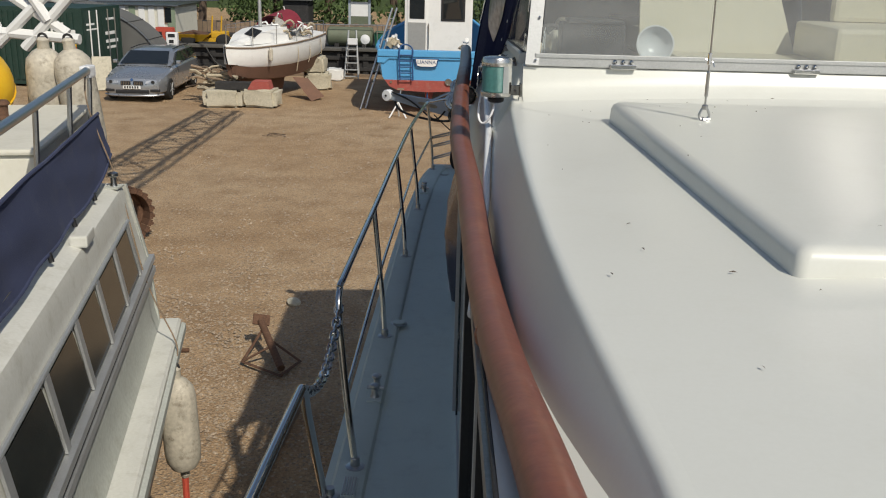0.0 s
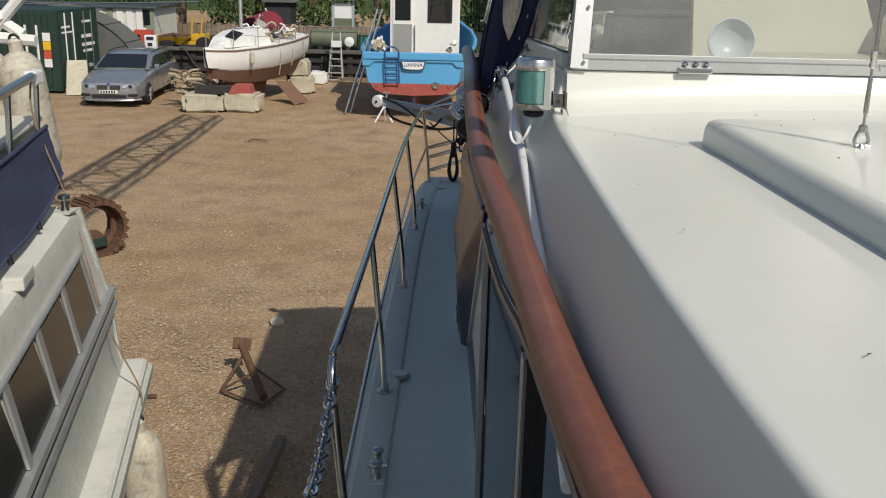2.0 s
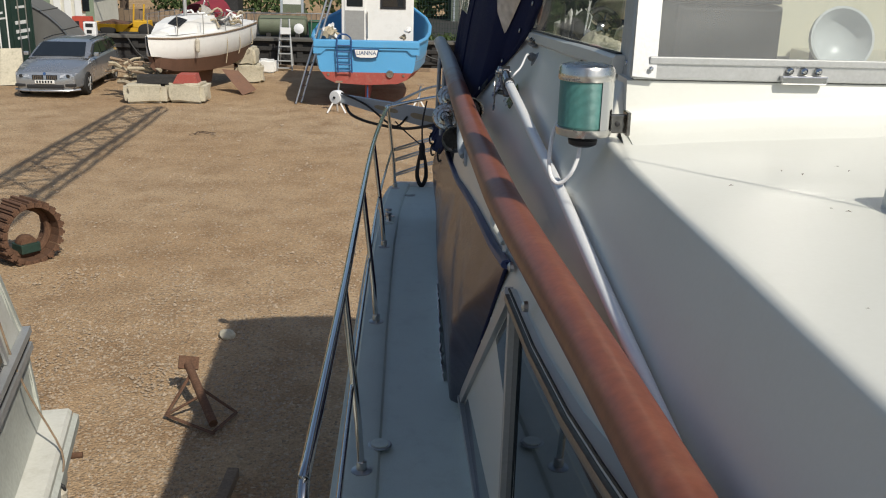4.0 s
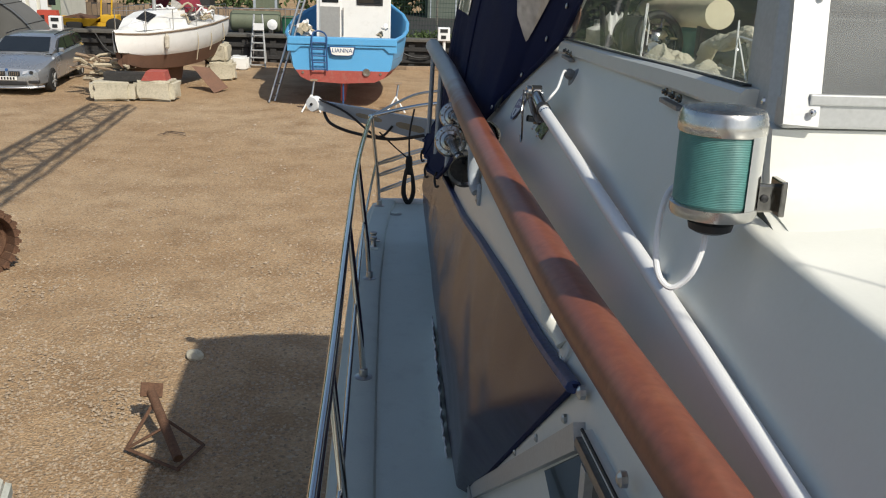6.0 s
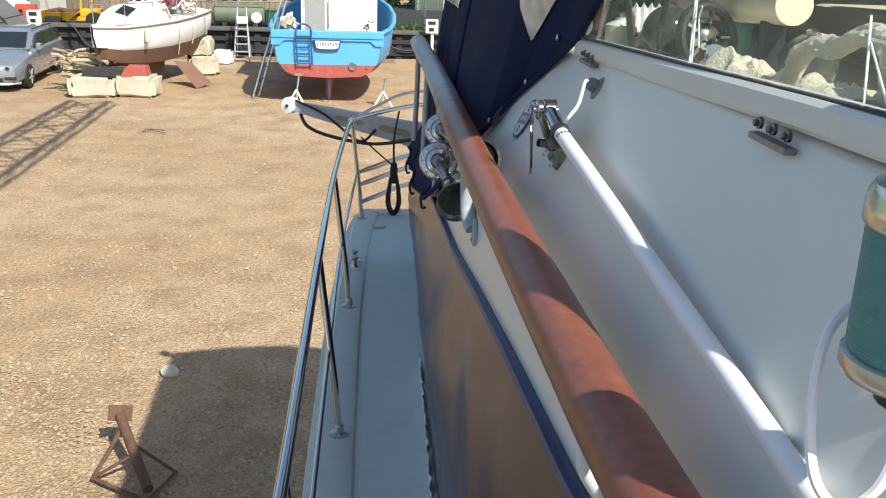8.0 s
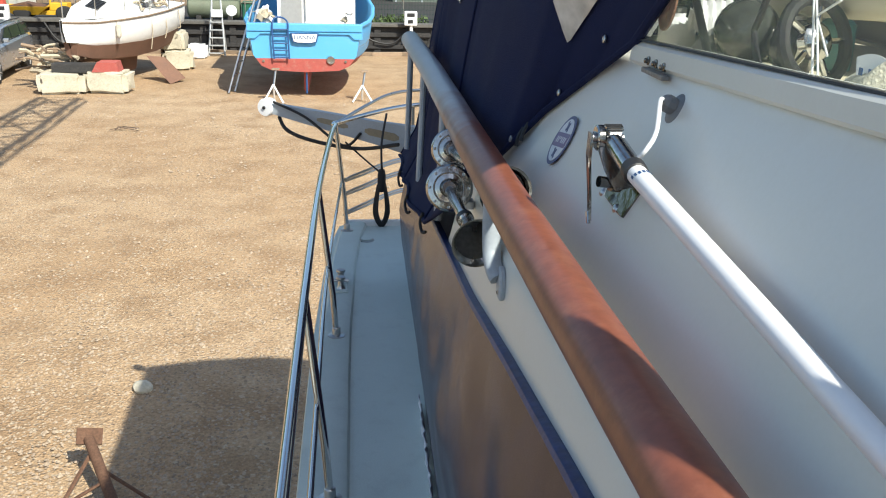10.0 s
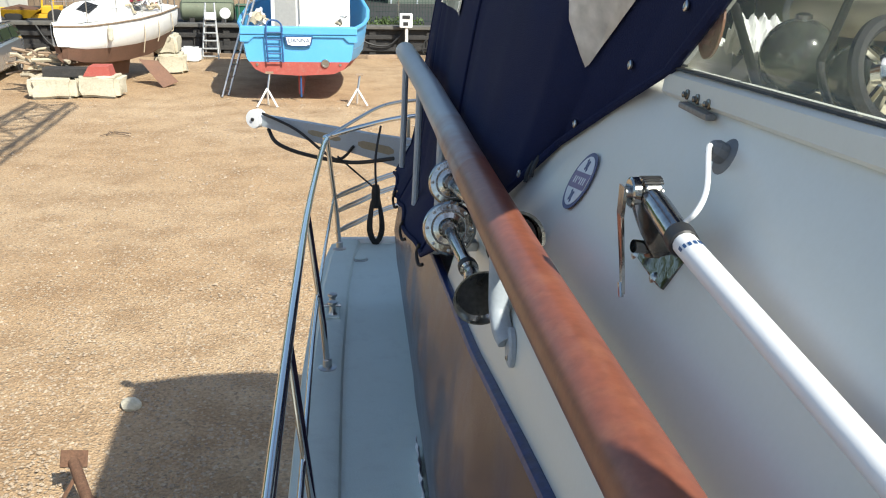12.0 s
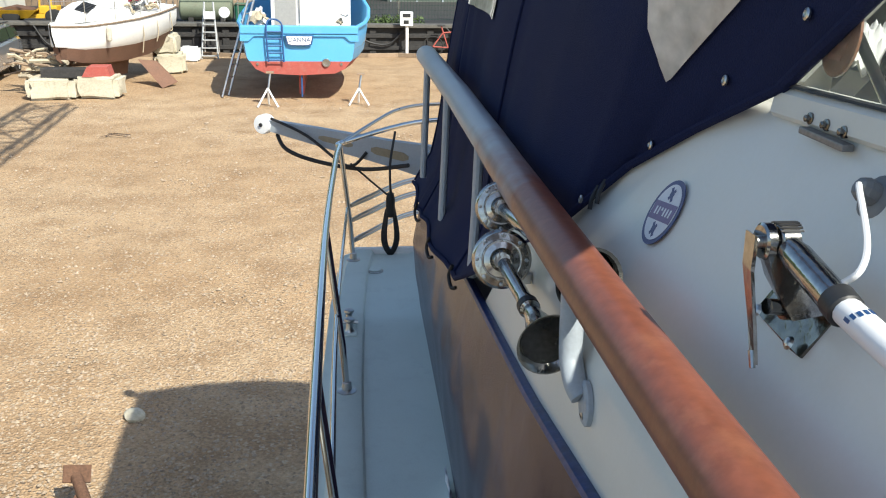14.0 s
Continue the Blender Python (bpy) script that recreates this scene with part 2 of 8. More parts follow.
TYRE = mat("black_tyre", (0.02, 0.02, 0.02), 0.85, var=0.3, scale=14, fine=90, bump=0.3)
MAROON = mat("maroon_canvas", (0.20, 0.02, 0.035), 0.85, var=0.2, scale=5, fine=120, bump=0.3)


# ---- mesh helpers ----
def part(name, bm, material, parent=None, label="", smooth=False):
    me = bpy.data.meshes.new(name)
    bmesh.ops.recalc_face_normals(bm, faces=bm.faces)
    bm.to_mesh(me)
    bm.free()
    me.materials.append(material)
    if smooth:
        me.shade_smooth()
        me.set_sharp_from_angle(angle=radians(38))
    ob = new(name, me)
    if parent:
        ob.parent = parent
        ob.matrix_parent_inverse = parent.matrix_world.inverted() if parent.type != "EMPTY" else Matrix()
    if label:
        ob["label"] = label
    return ob


def thing(name, label, category, group="", kind="", at=None):
    ob = new(name)
    ob.empty_display_size = 0.1
    if at:
        ob.matrix_basis = at
    return tagged(ob, label, category, group, kind)


def box(bm, x0, x1, y0, y1, z0, z1, bev=0.0, m=None, seg=2):
    r = bmesh.ops.create_cube(bm, size=1.0)
    vs = r["verts"]
    for v in vs:
        v.co = Vector(((x0 + x1) / 2 + v.co.x * (x1 - x0), (y0 + y1) / 2 + v.co.y * (y1 - y0), (z0 + z1) / 2 + v.co.z * (z1 - z0)))
    if m:
        bmesh.ops.transform(bm, matrix=m, verts=vs)
    if bev:
        es = list({e for v in vs for e in v.link_edges})
        bmesh.ops.bevel(bm, geom=es, offset=bev, segments=seg, affect="EDGES", profile=0.6)
    return bm


def boxm(*a, **k):
    return box(bmesh.new(), *a, **k)


def smooth_path(pts, n=6):
    """A rounded run through the points."""
    ps = [Vector(p) for p in pts]
    out = []
    for i in range(len(ps) - 1):
        p0, p1, p2, p3 = ps[max(i - 1, 0)], ps[i], ps[i + 1], ps[min(i + 2, len(ps) - 1)]
        for k in range(n):
            t = k / n
            out.append(0.5 * (2 * p1 + (p2 - p0) * t + (2 * p0 - 5 * p1 + 4 * p2 - p3) * t * t + (3 * p1 - p0 - 3 * p2 + p3) * t ** 3))
    return out + [ps[-1]]


def tube(bm, pts, r, n=10, caps=True, flat=1.0):
    """Sweep a round section along points; r may be a list."""
    ps = [Vector(p) for p in pts]
    rs = r if isinstance(r, (list, tuple)) else [r] * len(ps)
    side = None
    rings = []
    for i, p in enumerate(ps):
        d = (ps[min(i + 1, len(ps) - 1)] - ps[max(i - 1, 0)]).normalized()
        if side is None:
            side = d.cross(Vector((0, 0, 1)) if abs(d.z) < 0.9 else Vector((1, 0, 0))).normalized()
        side = (side - d * side.dot(d)).normalized()
        up = side.cross(d)
        rings.append([bm.verts.new(p + side * math.cos(2 * math.pi * k / n) * rs[i] + up * math.sin(2 * math.pi * k / n) * rs[i] * flat) for k in range(n)])
    for a, b in zip(rings, rings[1:]):
        for k in range(n):
            bm.faces.new((a[k], a[(k + 1) % n], b[(k + 1) % n], b[k]))
    if caps:
        bm.faces.new(rings[0][::-1])
        bm.faces.new(rings[-1])
    return bm


def tubem(pts, r, n=10, **k):
    return tube(bmesh.new(), pts, r, n, **k)


def lathe(bm, profile, n=20, m=None):
    """Turn a profile of (radius, height) about z."""
    rings, made = [], []
    for r, z in profile:
        ring = [bm.verts.new((max(r, 1e-4) * math.cos(2 * math.pi * k / n), max(r, 1e-4) * math.sin(2 * math.pi * k / n), z)) for k in range(n)]
        rings.append(ring)
        made += ring
    for a, b in zip(rings, rings[1:]):
        for k in range(n):
            bm.faces.new((a[k], a[(k + 1) % n], b[(k + 1) % n], b[k]))
    bm.faces.new(rings[0][::-1])
    bm.faces.new(rings[-1])
    if m:
        bmesh.ops.transform(bm, matrix=m, verts=made)
    return bm


def lathem(profile, n=20, m=None):
    return lathe(bmesh.new(), profile, n, m)


def loft(bm, sections, closed=False, caps=False):
    """Skin rows of points, all of one length."""
    rows = [[bm.verts.new(p) for p in s] for s in sections]
    for a, b in zip(rows, rows[1:]):
        c = len(a)
        for k in range(c if closed else c - 1):
            q = (a[k], a[(k + 1) % c], b[(k + 1) % c], b[k])
            bm.faces.new(q)
    if caps:
        bm.faces.new(rows[0][::-1])
        bm.faces.new(rows[-1])
    return bm


def loftm(sections, **k):
    return loft(bmesh.new(), sections, **k)


def prism(bm, poly, off):
    """A flat outline given thickness by the vector off."""
    a = [bm.verts.new(p) for p in poly]
    b = [bm.verts.new(Vector(p) + Vector(off)) for p in poly]
    c = len(a)
    bm.faces.new(a)
    bm.faces.new(b[::-1])
    for k in range(c):
        bm.faces.new((a[k], a[(k + 1) % c], b[(k + 1) % c], b[k]))
    return bm


def prismm(poly, off):
    return prism(bmesh.new(), poly, off)


def grid_sheet(bm, f, nu, nv, thick=None):
    """A sheet f(u, v), u and v from 0 to 1; thick: a vector for a back face."""
    def side(off):
        rows = [[bm.verts.new(Vector(f(i / nu, j / nv)) + off) for j in range(nv + 1)] for i in range(nu + 1)]
        for a, b in zip(rows, rows[1:]):
            for k in range(nv):
                bm.faces.new((a[k], a[k + 1], b[k + 1], b[k]))
        return rows
    f1 = side(Vector())
    if thick:
        f2 = side(Vector(thick))
        rim1 = [r[0] for r in f1] + f1[-1][1:] + [r[-1] for r in f1[::-1]][1:] + f1[0][::-1][1:-1]
        rim2 = [r[0] for r in f2] + f2[-1][1:] + [r[-1] for r in f2[::-1]][1:] + f2[0][::-1][1:-1]
        c = len(rim1)
        for k in range(c):
            bm.faces.new((rim1[k], rim1[(k + 1) % c], rim2[(k + 1) % c], rim2[k]))
    return bm


def lerp(tab, y):
    """Read a small table of (y, value) pairs."""
    if y <= tab[0][0]:
        return tab[0][1]
    for (a, va), (b, vb) in zip(tab, tab[1:]):
        if y <= b:
            t = (y - a) / (b - a)
            return va + (vb - va) * t
    return tab[-1][1]


def writing(name, text, size, m, material, parent, label="", depth=0.002):
    cu = bpy.data.curves.new(name, "FONT")
    cu.body, cu.size, cu.extrude, cu.align_x, cu.align_y = text, size, depth, "CENTER", "CENTER"
    tmp = bpy.data.objects.new(name, cu)
    me = bpy.data.meshes.new_from_object(tmp)
    bpy.data.objects.remove(tmp)
    me.transform(m)
    me.materials.append(material)
    ob = new(name, me)
    ob.parent = parent
    if label:
        ob["label"] = label
    return ob


# ---- ground ----
bm = bmesh.new()
bmesh.ops.create_grid(bm, x_segments=120, y_segments=120, size=60)
for v in bm.verts:
    v.co.y += 20
    if abs(v.co.x) < 40 and -10 < v.co.y < 33:
        v.co.z = 0.05 * noise.noise((v.co.x * 0.35, v.co.y * 0.35, 1.0)) + 0.03 * noise.noise((v.co.x * 1.3, v.co.y * 1.3, 4.0)) - 0.02
rim = [ed for ed in bm.edges if ed.is_boundary]
ext = bmesh.ops.extrude_edge_only(bm, edges=rim)
for v in [g for g in ext["geom"] if isinstance(g, bmesh.types.BMVert)]:
    v.co += Vector((v.co.x, v.co.y - 20, 0)).normalized() * 1500
ground = tagged(part("ground", bm, GROUND, smooth=True), "sandy brown gravel boatyard ground with pebbles", "ground", kind="structure")

# ---- the motor cruiser that is walked along ----
XO = [(-4.0, 0.55), (-2.0, 0.0), (0.0, -0.24), (2.0, -0.30), (4.0, -0.285), (5.4, -0.27), (6.5, -0.25), (7.4, -0.21), (7.9, -0.17), (8.0, -0.14)]
XS = [(-4.0, 0.9), (-2.2, 0.22), (-1.0, 0.19), (0.4, 0.182), (1.2, 0.176), (2.3, 0.162), (2.8, 0.146), (3.3, 0.128), (5.0, 0.126), (8.0, 0.18)]
XE = [(-4.0, 1.0), (-2.2, 0.32), (-1.0, 0.335), (0.7, 0.310), (1.05, 0.290), (1.3, 0.276), (1.6, 0.266), (1.95, 0.263), (2.3, 0.264), (2.6, 0.266), (3.0, 0.274), (3.2, 0.284), (3.27, 0.288), (3.31, 0.322), (3.6, 0.326), (8.0, 0.34)]
ZE = [(-2.0, 3.63), (0.6, 3.615), (2.5, 3.60), (3.2, 3.585), (3.27, 3.587), (3.31, 3.69), (4.05, 3.672), (4.35, 3.660), (4.7, 3.642), (5.2, 3.62), (8.0, 3.60)]
SILL = [(3.3, 3.735), (3.66, 3.722), (4.05, 3.702), (4.35, 3.689), (4.7, 3.673), (5.0, 3.66)]  # top of the side window's sill
MID = 1.42  # the boat's centre line
cruiser = thing("motor_cruiser", "white glass-fibre motor cruiser with grey side deck, standing ashore", "boat")

ys = [-3.4 + 0.4 * i for i in range(29)] + [8.05]


def hull_row(y):
    xo = lerp(XO, y)
    full = 1.0 if y > -1 else max(0.35, 1 + (y + 1) * 0.2)
    ins = [(0.0, 2.26), (-0.02, 2.12), (0.01, 1.8), (0.10, 1.35), (0.30, 1.0), (1.0, 0.72), (MID - xo, 0.55)]
    row = [(xo + a * full, y, z) for a, z in ins]
    return row + [(2 * MID - x, y, z) for x, _, z in row[-2::-1]]


part("hull", loftm([hull_row(y) for y in ys], caps=True), WHITE_PAINT, cruiser, smooth=True)
bm = bmesh.new()
loft(bm, [[(lerp(XO, y) - 0.028, y, 2.25), (lerp(XO, y) - 0.034, y, 2.275), (lerp(XO, y) - 0.028, y, 2.30), (lerp(XO, y) + 0.01, y, 2.31), (lerp(XO, y) + 0.01, y, 2.24)] for y in ys], closed=True, caps=True)
part("rubbing_strake", bm, GRP_GREY, cruiser, "grey painted rubbing strake", True)
bm = loftm([[(lerp(XO, y), y, 2.25), (lerp(XO, y), y, 2.312), (lerp(XO, y) + 0.012, y, 2.326), (lerp(XO, y) + 0.095, y, 2.326), (lerp(XO, y) + 0.112, y, 2.318), (lerp(XO, y) + 0.12, y, 2.302),
             (lerp(XS, y) - 0.03, y, 2.30), (lerp(XS, y), y, 2.315), (lerp(XS, y) + 0.02, y, 2.33), (lerp(XS, y) + 0.02, y, 2.25)] for y in ys], caps=False)
part("side_deck", bm, GRP_GREY, cruiser, "grey painted non-slip side deck with raised outer edge", True)
bm = boxm(lerp(XO, 8.0), 2 * MID - lerp(XO, 8.0), 8.05, 8.09, 1.0, 2.33, 0.015)
part("transom", bm, WHITE_PAINT, cruiser)


def shoulder(y):
    return lerp([(1.0, 3.41), (1.6, 3.365), (2.2, 3.30), (3.0, 3.27)], y)


def shell_row(y):
    xs, xe, ze = lerp(XS, y), lerp(XE, y), lerp(ZE, y)
    zs = shoulder(y)
    pts = [(xs, 2.31), (xs - 0.004, 2.75), (xs - 0.002, zs - 0.09), (xs + 0.004, zs)]
    for t in (0.03, 0.06, 0.3, 0.6, 0.9, 0.965, 0.99):
        pts.append((xs + 0.005 + (xe - xs - 0.010) * t, zs + (ze - 0.011 - zs) * t))
    pts += [(xe - 0.004, ze - 0.0085), (xe - 0.001, ze - 0.004), (xe + 0.004, ze - 0.001), (xe + 0.011, ze), (xe + 0.022, ze + 0.0004)]
    return xs, xe, ze, pts


fore = [y for y in [-3.0 + 0.25 * i for i in range(25)]] + [3.1, 3.16]
aft = [3.2, 3.24, 3.27, 3.31, 3.35, 3.4, 3.5, 3.6, 3.8, 4.0, 4.5, 5.0, 5.3, 5.42, 5.55, 5.75, 6.0, 6.5, 7.0, 7.2]
def crest(y):
    return lerp([(5.3, 3.75), (5.55, 3.08), (5.75, 2.93), (8.0, 2.86)], y)
skin = [[(x, y, min(z, crest(y))) for x, z in shell_row(y)[3]] for y in fore + aft]
part("coaming", loftm(skin), GRP, cruiser, "off-white glass-fibre cabin side and coaming", True)
part("coaming", loftm([[(2 * MID - x, y, z) for x, y, z in r] for r in skin]), GRP, cruiser, smooth=True)
rows = []
for y in fore + [3.2, 3.275]:
    xs, xe, ze, pts = shell_row(y)
    top = [(0.37, ze + 0.004), (0.42, ze + 0.008), (0.55, ze + 0.015), (0.8, ze + 0.026), (1.1, ze + 0.034), (MID, ze + 0.037)]
    half = [(x, y, z) for x, z in pts[-1:] + [(max(x, xe + 0.06 + 0.01 * i), z) for i, (x, z) in enumerate(top)]]
    rows.append(half + [(2 * MID - x, yy, z) for x, yy, z in half[-2::-1]])
part("coachroof", loftm(rows), GRP, cruiser, "off-white glass-fibre coachroof", True)
# the step up under the windscreen, swept into the roof by a cove
def roof_z(x):
    return 3.589 + lerp([(0.30, -0.004), (0.36, 0.004), (0.55, 0.015), (0.8, 0.026), (1.1, 0.034), (MID, 0.037)], x if x < MID else 2 * MID - x)
bm = loftm([[(x, 3.17, roof_z(x) - 0.008), (x, 3.205, roof_z(x) + 0.002), (x, 3.225, roof_z(x) + 0.006), (x, 3.245, roof_z(x) + 0.015), (x, 3.262, roof_z(x) + 0.032), (x, 3.272, roof_z(x) + 0.06), (x, 3.28, 3.695), (x, 3.29, 3.697), (x, 3.36, 3.697), (x, 3.36, 3.5)]
            for x in (0.322, 0.345, 0.42, 0.55, 0.8, 1.1, MID, 1.74, 2.04, 2.29, 2.42, 2.495, 2.518)], caps=True)
part("windscreen_plinth", bm, GRP, cruiser, smooth=True)
lip = []
for y in [q for q in aft[3:] if q < 5.35]:
    xs, xe, ze, pts = shell_row(y)
    lip.append([(x, y, z) for x, z in pts[-1:]] + [(xe + 0.06, y, ze + 0.012), (xe + 0.065, y, ze - 0.25)])
part("coaming_lip", loftm(lip), GRP, cruiser, smooth=True)
part("coaming_lip", loftm([[(2 * MID - x, y, z) for x, y, z in r] for r in lip]), GRP, cruiser, smooth=True)
part("cockpit_sole", boxm(0.3, 2.55, 3.4, 8.0, 2.2, 2.26), CREAM_GRP, cruiser)
part("ledge", loftm([[(lerp(XE, y) - 0.010, y, lerp(SILL, y) - 0.036), (lerp(XE, y) - 0.016, y, lerp(SILL, y) - 0.030), (lerp(XE, y) - 0.012, y, lerp(SILL, y) - 0.006), (lerp(XE, y) - 0.006, y, lerp(SILL, y)), (lerp(XE, y) + 0.03, y, lerp(SILL, y)), (lerp(XE, y) + 0.03, y, lerp(SILL, y) - 0.04)] for y in (3.37, 3.6, 3.8, 4.0, 4.2, 4.4, 4.68)], closed=True, caps=True), GRP, cruiser, "cream sill below the side window")

# raised roof panel
bm = bmesh.new()
def panel_ring(ins, z0):
    out = []
    for cx, cy, sx, sy in ((0.59, 1.25, 1, 1), (2.26, 1.25, -1, 1), (2.30, 2.69, -1, -1), (0.535, 2.69, 1, -1)):
        for k in range(5):
            a = k / 4 * math.pi / 2
            r = 0.018
            ox, oy = r - r * math.cos(a), r - r * math.sin(a)
            if (sx, sy) in ((-1, 1), (1, -1)):
                ox, oy = r - r * math.cos(math.pi / 2 - a), r - r * math.sin(math.pi / 2 - a)
            px, py = cx + sx * (ox + ins), cy + sy * (oy + ins)
            out.append((px, py, z0 + 0.03 * (1 - abs(px - MID) / 0.9)))
    return out
sec = [panel_ring(0, 3.585), panel_ring(0.0, 3.60), panel_ring(0.003, 3.648), panel_ring(0.008, 3.660), panel_ring(0.018, 3.666), panel_ring(0.03, 3.668), panel_ring(0.3, 3.672)]
loft(bm, sec, closed=True, caps=True)
part("roof_panel", bm, GRP, cruiser, "raised off-white roof panel with rounded edge", True)

# lifting ring with stay wire
stay = thing("stay_wire", "thin steel stay wire with turnbuckle shackled to roof ring", "rigging")
RX, RY, RZ = 0.715, 2.33, 3.674
part("eye_plate", lathem([(0.017, -0.006), (0.016, 0.001), (0.009, 0.003), (0.006, 0.008)], 14, Matrix.Translation((RX, RY, RZ))), STEEL_DULL, stay)
part("shackle", tubem(smooth_path([(RX - 0.006, RY, RZ + 0.004), (RX - 0.012, RY, RZ + 0.012), (RX - 0.010, RY, RZ + 0.022), (RX - 0.004, RY, RZ + 0.032), (RX + 0.004, RY, RZ + 0.032), (RX + 0.010, RY, RZ + 0.022), (RX + 0.012, RY, RZ + 0.012), (RX + 0.006, RY, RZ + 0.004)], 4), 0.0032, 8), STEEL_DULL, stay, smooth=True)
part("shackle_pin", tubem([(RX - 0.010, RY, RZ + 0.005), (RX + 0.015, RY, RZ + 0.004)], 0.0045, 8), STEEL_DULL, stay)
part("shackle_nut", lathem([(0.006, -0.006), (0.008, -0.003), (0.008, 0.004), (0.005, 0.007)], 8, Matrix.Translation((RX, RY, RZ + 0.034))), STEEL_DULL, stay)
part("split_pin", tubem([(RX - 0.010, RY, RZ + 0.150), (RX + 0.008, RY - 0.002, RZ + 0.143), (RX + 0.012, RY - 0.003, RZ + 0.132)], 0.0018, 6), STEEL, stay)
part("turnbuckle", tubem([(RX, RY, RZ + 0.038), (RX, RY, RZ + 0.058), (RX, RY, RZ + 0.062), (RX, RY, RZ + 0.118), (RX, RY, RZ + 0.122), (RX, RY, RZ + 0.140)], [0.0025, 0.0025, 0.0045, 0.0045, 0.0025, 0.0025], 8), STEEL_DULL, stay)
part("clevis", boxm(RX - 0.005, RX + 0.005, RY - 0.004, RY + 0.004, RZ + 0.136, RZ + 0.165, 0.002), STEEL, stay)
part("wire", tubem([(RX, RY, RZ + 0.16), (RX - 0.02, RY - 0.02, RZ + 2.2)], 0.0022, 6), STEEL_DULL, stay)

# windscreen and side window
wind = thing("windscreen", "aluminium-framed wheelhouse windscreen with salt-hazed glass", "window")
LEAN_X = 0.10  # how far the glazing leans in per metre of height
def bar(p, q, w, d, nrm=(0, -1, 0)):
    p, q, nrm = Vector(p), Vector(q), Vector(nrm)
    ax = (q - p).normalized()
    s = ax.cross(nrm).normalized() * w / 2
    t = nrm.normalized() * d
    b = bmesh.new()
    prism(b, [p + s, p - s, q - s, q + s], t)
    return b
part("bottom_frame", boxm(0.33, 2.51, 3.272, 3.30, 3.698, 3.738, 0.004), ALU, wind)
part("lower_channel", boxm(0.36, 2.48, 3.268, 3.276, 3.728, 3.742, 0.002), ALU, wind)
part("frame_post", bar((0.350, 3.275, 3.70), (0.412, 3.52, 4.6), 0.046, 0.012, (0, -0.95, 0.28)), ALU, wind)
part("frame_post", bar((2.48, 3.275, 3.69), (2.42, 3.52, 4.6), 0.055, 0.012, (0, -0.95, 0.28)), ALU, wind)
part("pane", prismm([(0.38, 3.292, 3.735), (2.46, 3.292, 3.735), (2.4, 3.545, 4.6), (0.44, 3.545, 4.6)], (0, 0.005, 0)), SCREEN_GLASS, wind).visible_shadow = False
for hx in (0.66, 1.28, 1.9):
    hg = part("hinge", boxm(hx - 0.045, hx + 0.045, 3.258, 3.272, 3.695, 3.712, 0.003), STEEL, wind)
    for k in (-0.028, 0.0, 0.028):
        part("bolt", lathem([(0.007, 0), (0.007, 0.006), (0.003, 0.010)], 8, pose(hx + k, 3.27, 3.72, 90)), STEEL, hg)
for k in range(6):
    part("rivet", lathem([(0.005, 0), (0.004, 0.003), (0.001, 0.004)], 8, pose(0.362 + 0.0095 * k, 3.262 + 0.038 * k, 3.72 + 0.14 * k, 73)), STEEL, wind)

sidewin = thing("side_window", "wheelhouse side window with broad aluminium corner post", "window")
def side_x(z):
    return 0.345 + (z - 3.70) * LEAN_X
part("corner_post", loftm([[(side_x(z) - 0.004 + 0.0 * z, 3.31 + (z - 3.69) * 0.27, z), (side_x(z) - 0.012, 3.33 + (z - 3.69) * 0.27, z), (side_x(z) - 0.012, 3.405 + (z - 3.69) * 0.27, z), (side_x(z) + 0.02, 3.405 + (z - 3.69) * 0.27, z), (side_x(z) + 0.02, 3.31 + (z - 3.69) * 0.27, z)] for z in (3.69, 4.1, 4.6)], closed=True, caps=True), ALU, sidewin, "broad pale aluminium corner post")
def glass_x(z):
    return 0.325 + (z - 3.70) * LEAN_X
part("sill_seal", loftm([[(glass_x(z0) - 0.005, y, z0), (glass_x(z0) - 0.004, y, z0 + 0.003), (glass_x(z0) + 0.008, y, z0 + 0.003), (glass_x(z0) + 0.008, y, z0)] for y, z0 in ((3.40, 3.732), (4.05, 3.703), (4.66, 3.677))], closed=True, caps=True), BLACK, sidewin, "perished black glazing seal")
part("pane", prismm([(glass_x(3.735), 3.41, 3.735), (glass_x(3.679), 4.66, 3.679), (glass_x(4.35), 3.80, 4.35), (glass_x(4.35), 3.59, 4.35)], (0.005, 0, 0)), GLASS, sidewin).visible_shadow = False
part("aft_frame", bar((glass_x(3.70) + 0.012, 4.655, 3.69), (glass_x(4.42) + 0.012, 3.75, 4.42), 0.016, 0.012, (-1, 0, 0.1)), ALU, sidewin)
HINGE_GREY = mat("tarnished_grey_metal", (0.24, 0.24, 0.24), 0.45, 0.5, var=0.25, scale=20, fine=120, bump=0.1)
for hy, fz in ((3.66, 3.684), (4.543, 3.658)):
    fx = lerp(XE, hy) - 0.014
    hg = part("hinge", boxm(fx - 0.010, fx + 0.004, hy - 0.052, hy + 0.045, fz - 0.022, fz - 0.014, 0.002), HINGE_GREY, sidewin)
    for k in (-0.037, 0.0, 0.037):
        part("bolt", lathem([(0.0068, 0), (0.0068, 0.004), (0.004, 0.005), (0.004, 0.009), (0.002, 0.010)], 10, pose(fx + 0.001, hy + k, fz - 0.004, 0, -88)), CHROME_DARK, hg)
for k in range(5):
    part("rivet", lathem([(0.006, 0), (0.005, 0.003), (0.001, 0.004)], 8, pose(side_x(3.72 + 0.15 * k) - 0.012, 3.35 + 0.04 * k, 3.72 + 0.15 * k, 0, -85)), STEEL, sidewin)

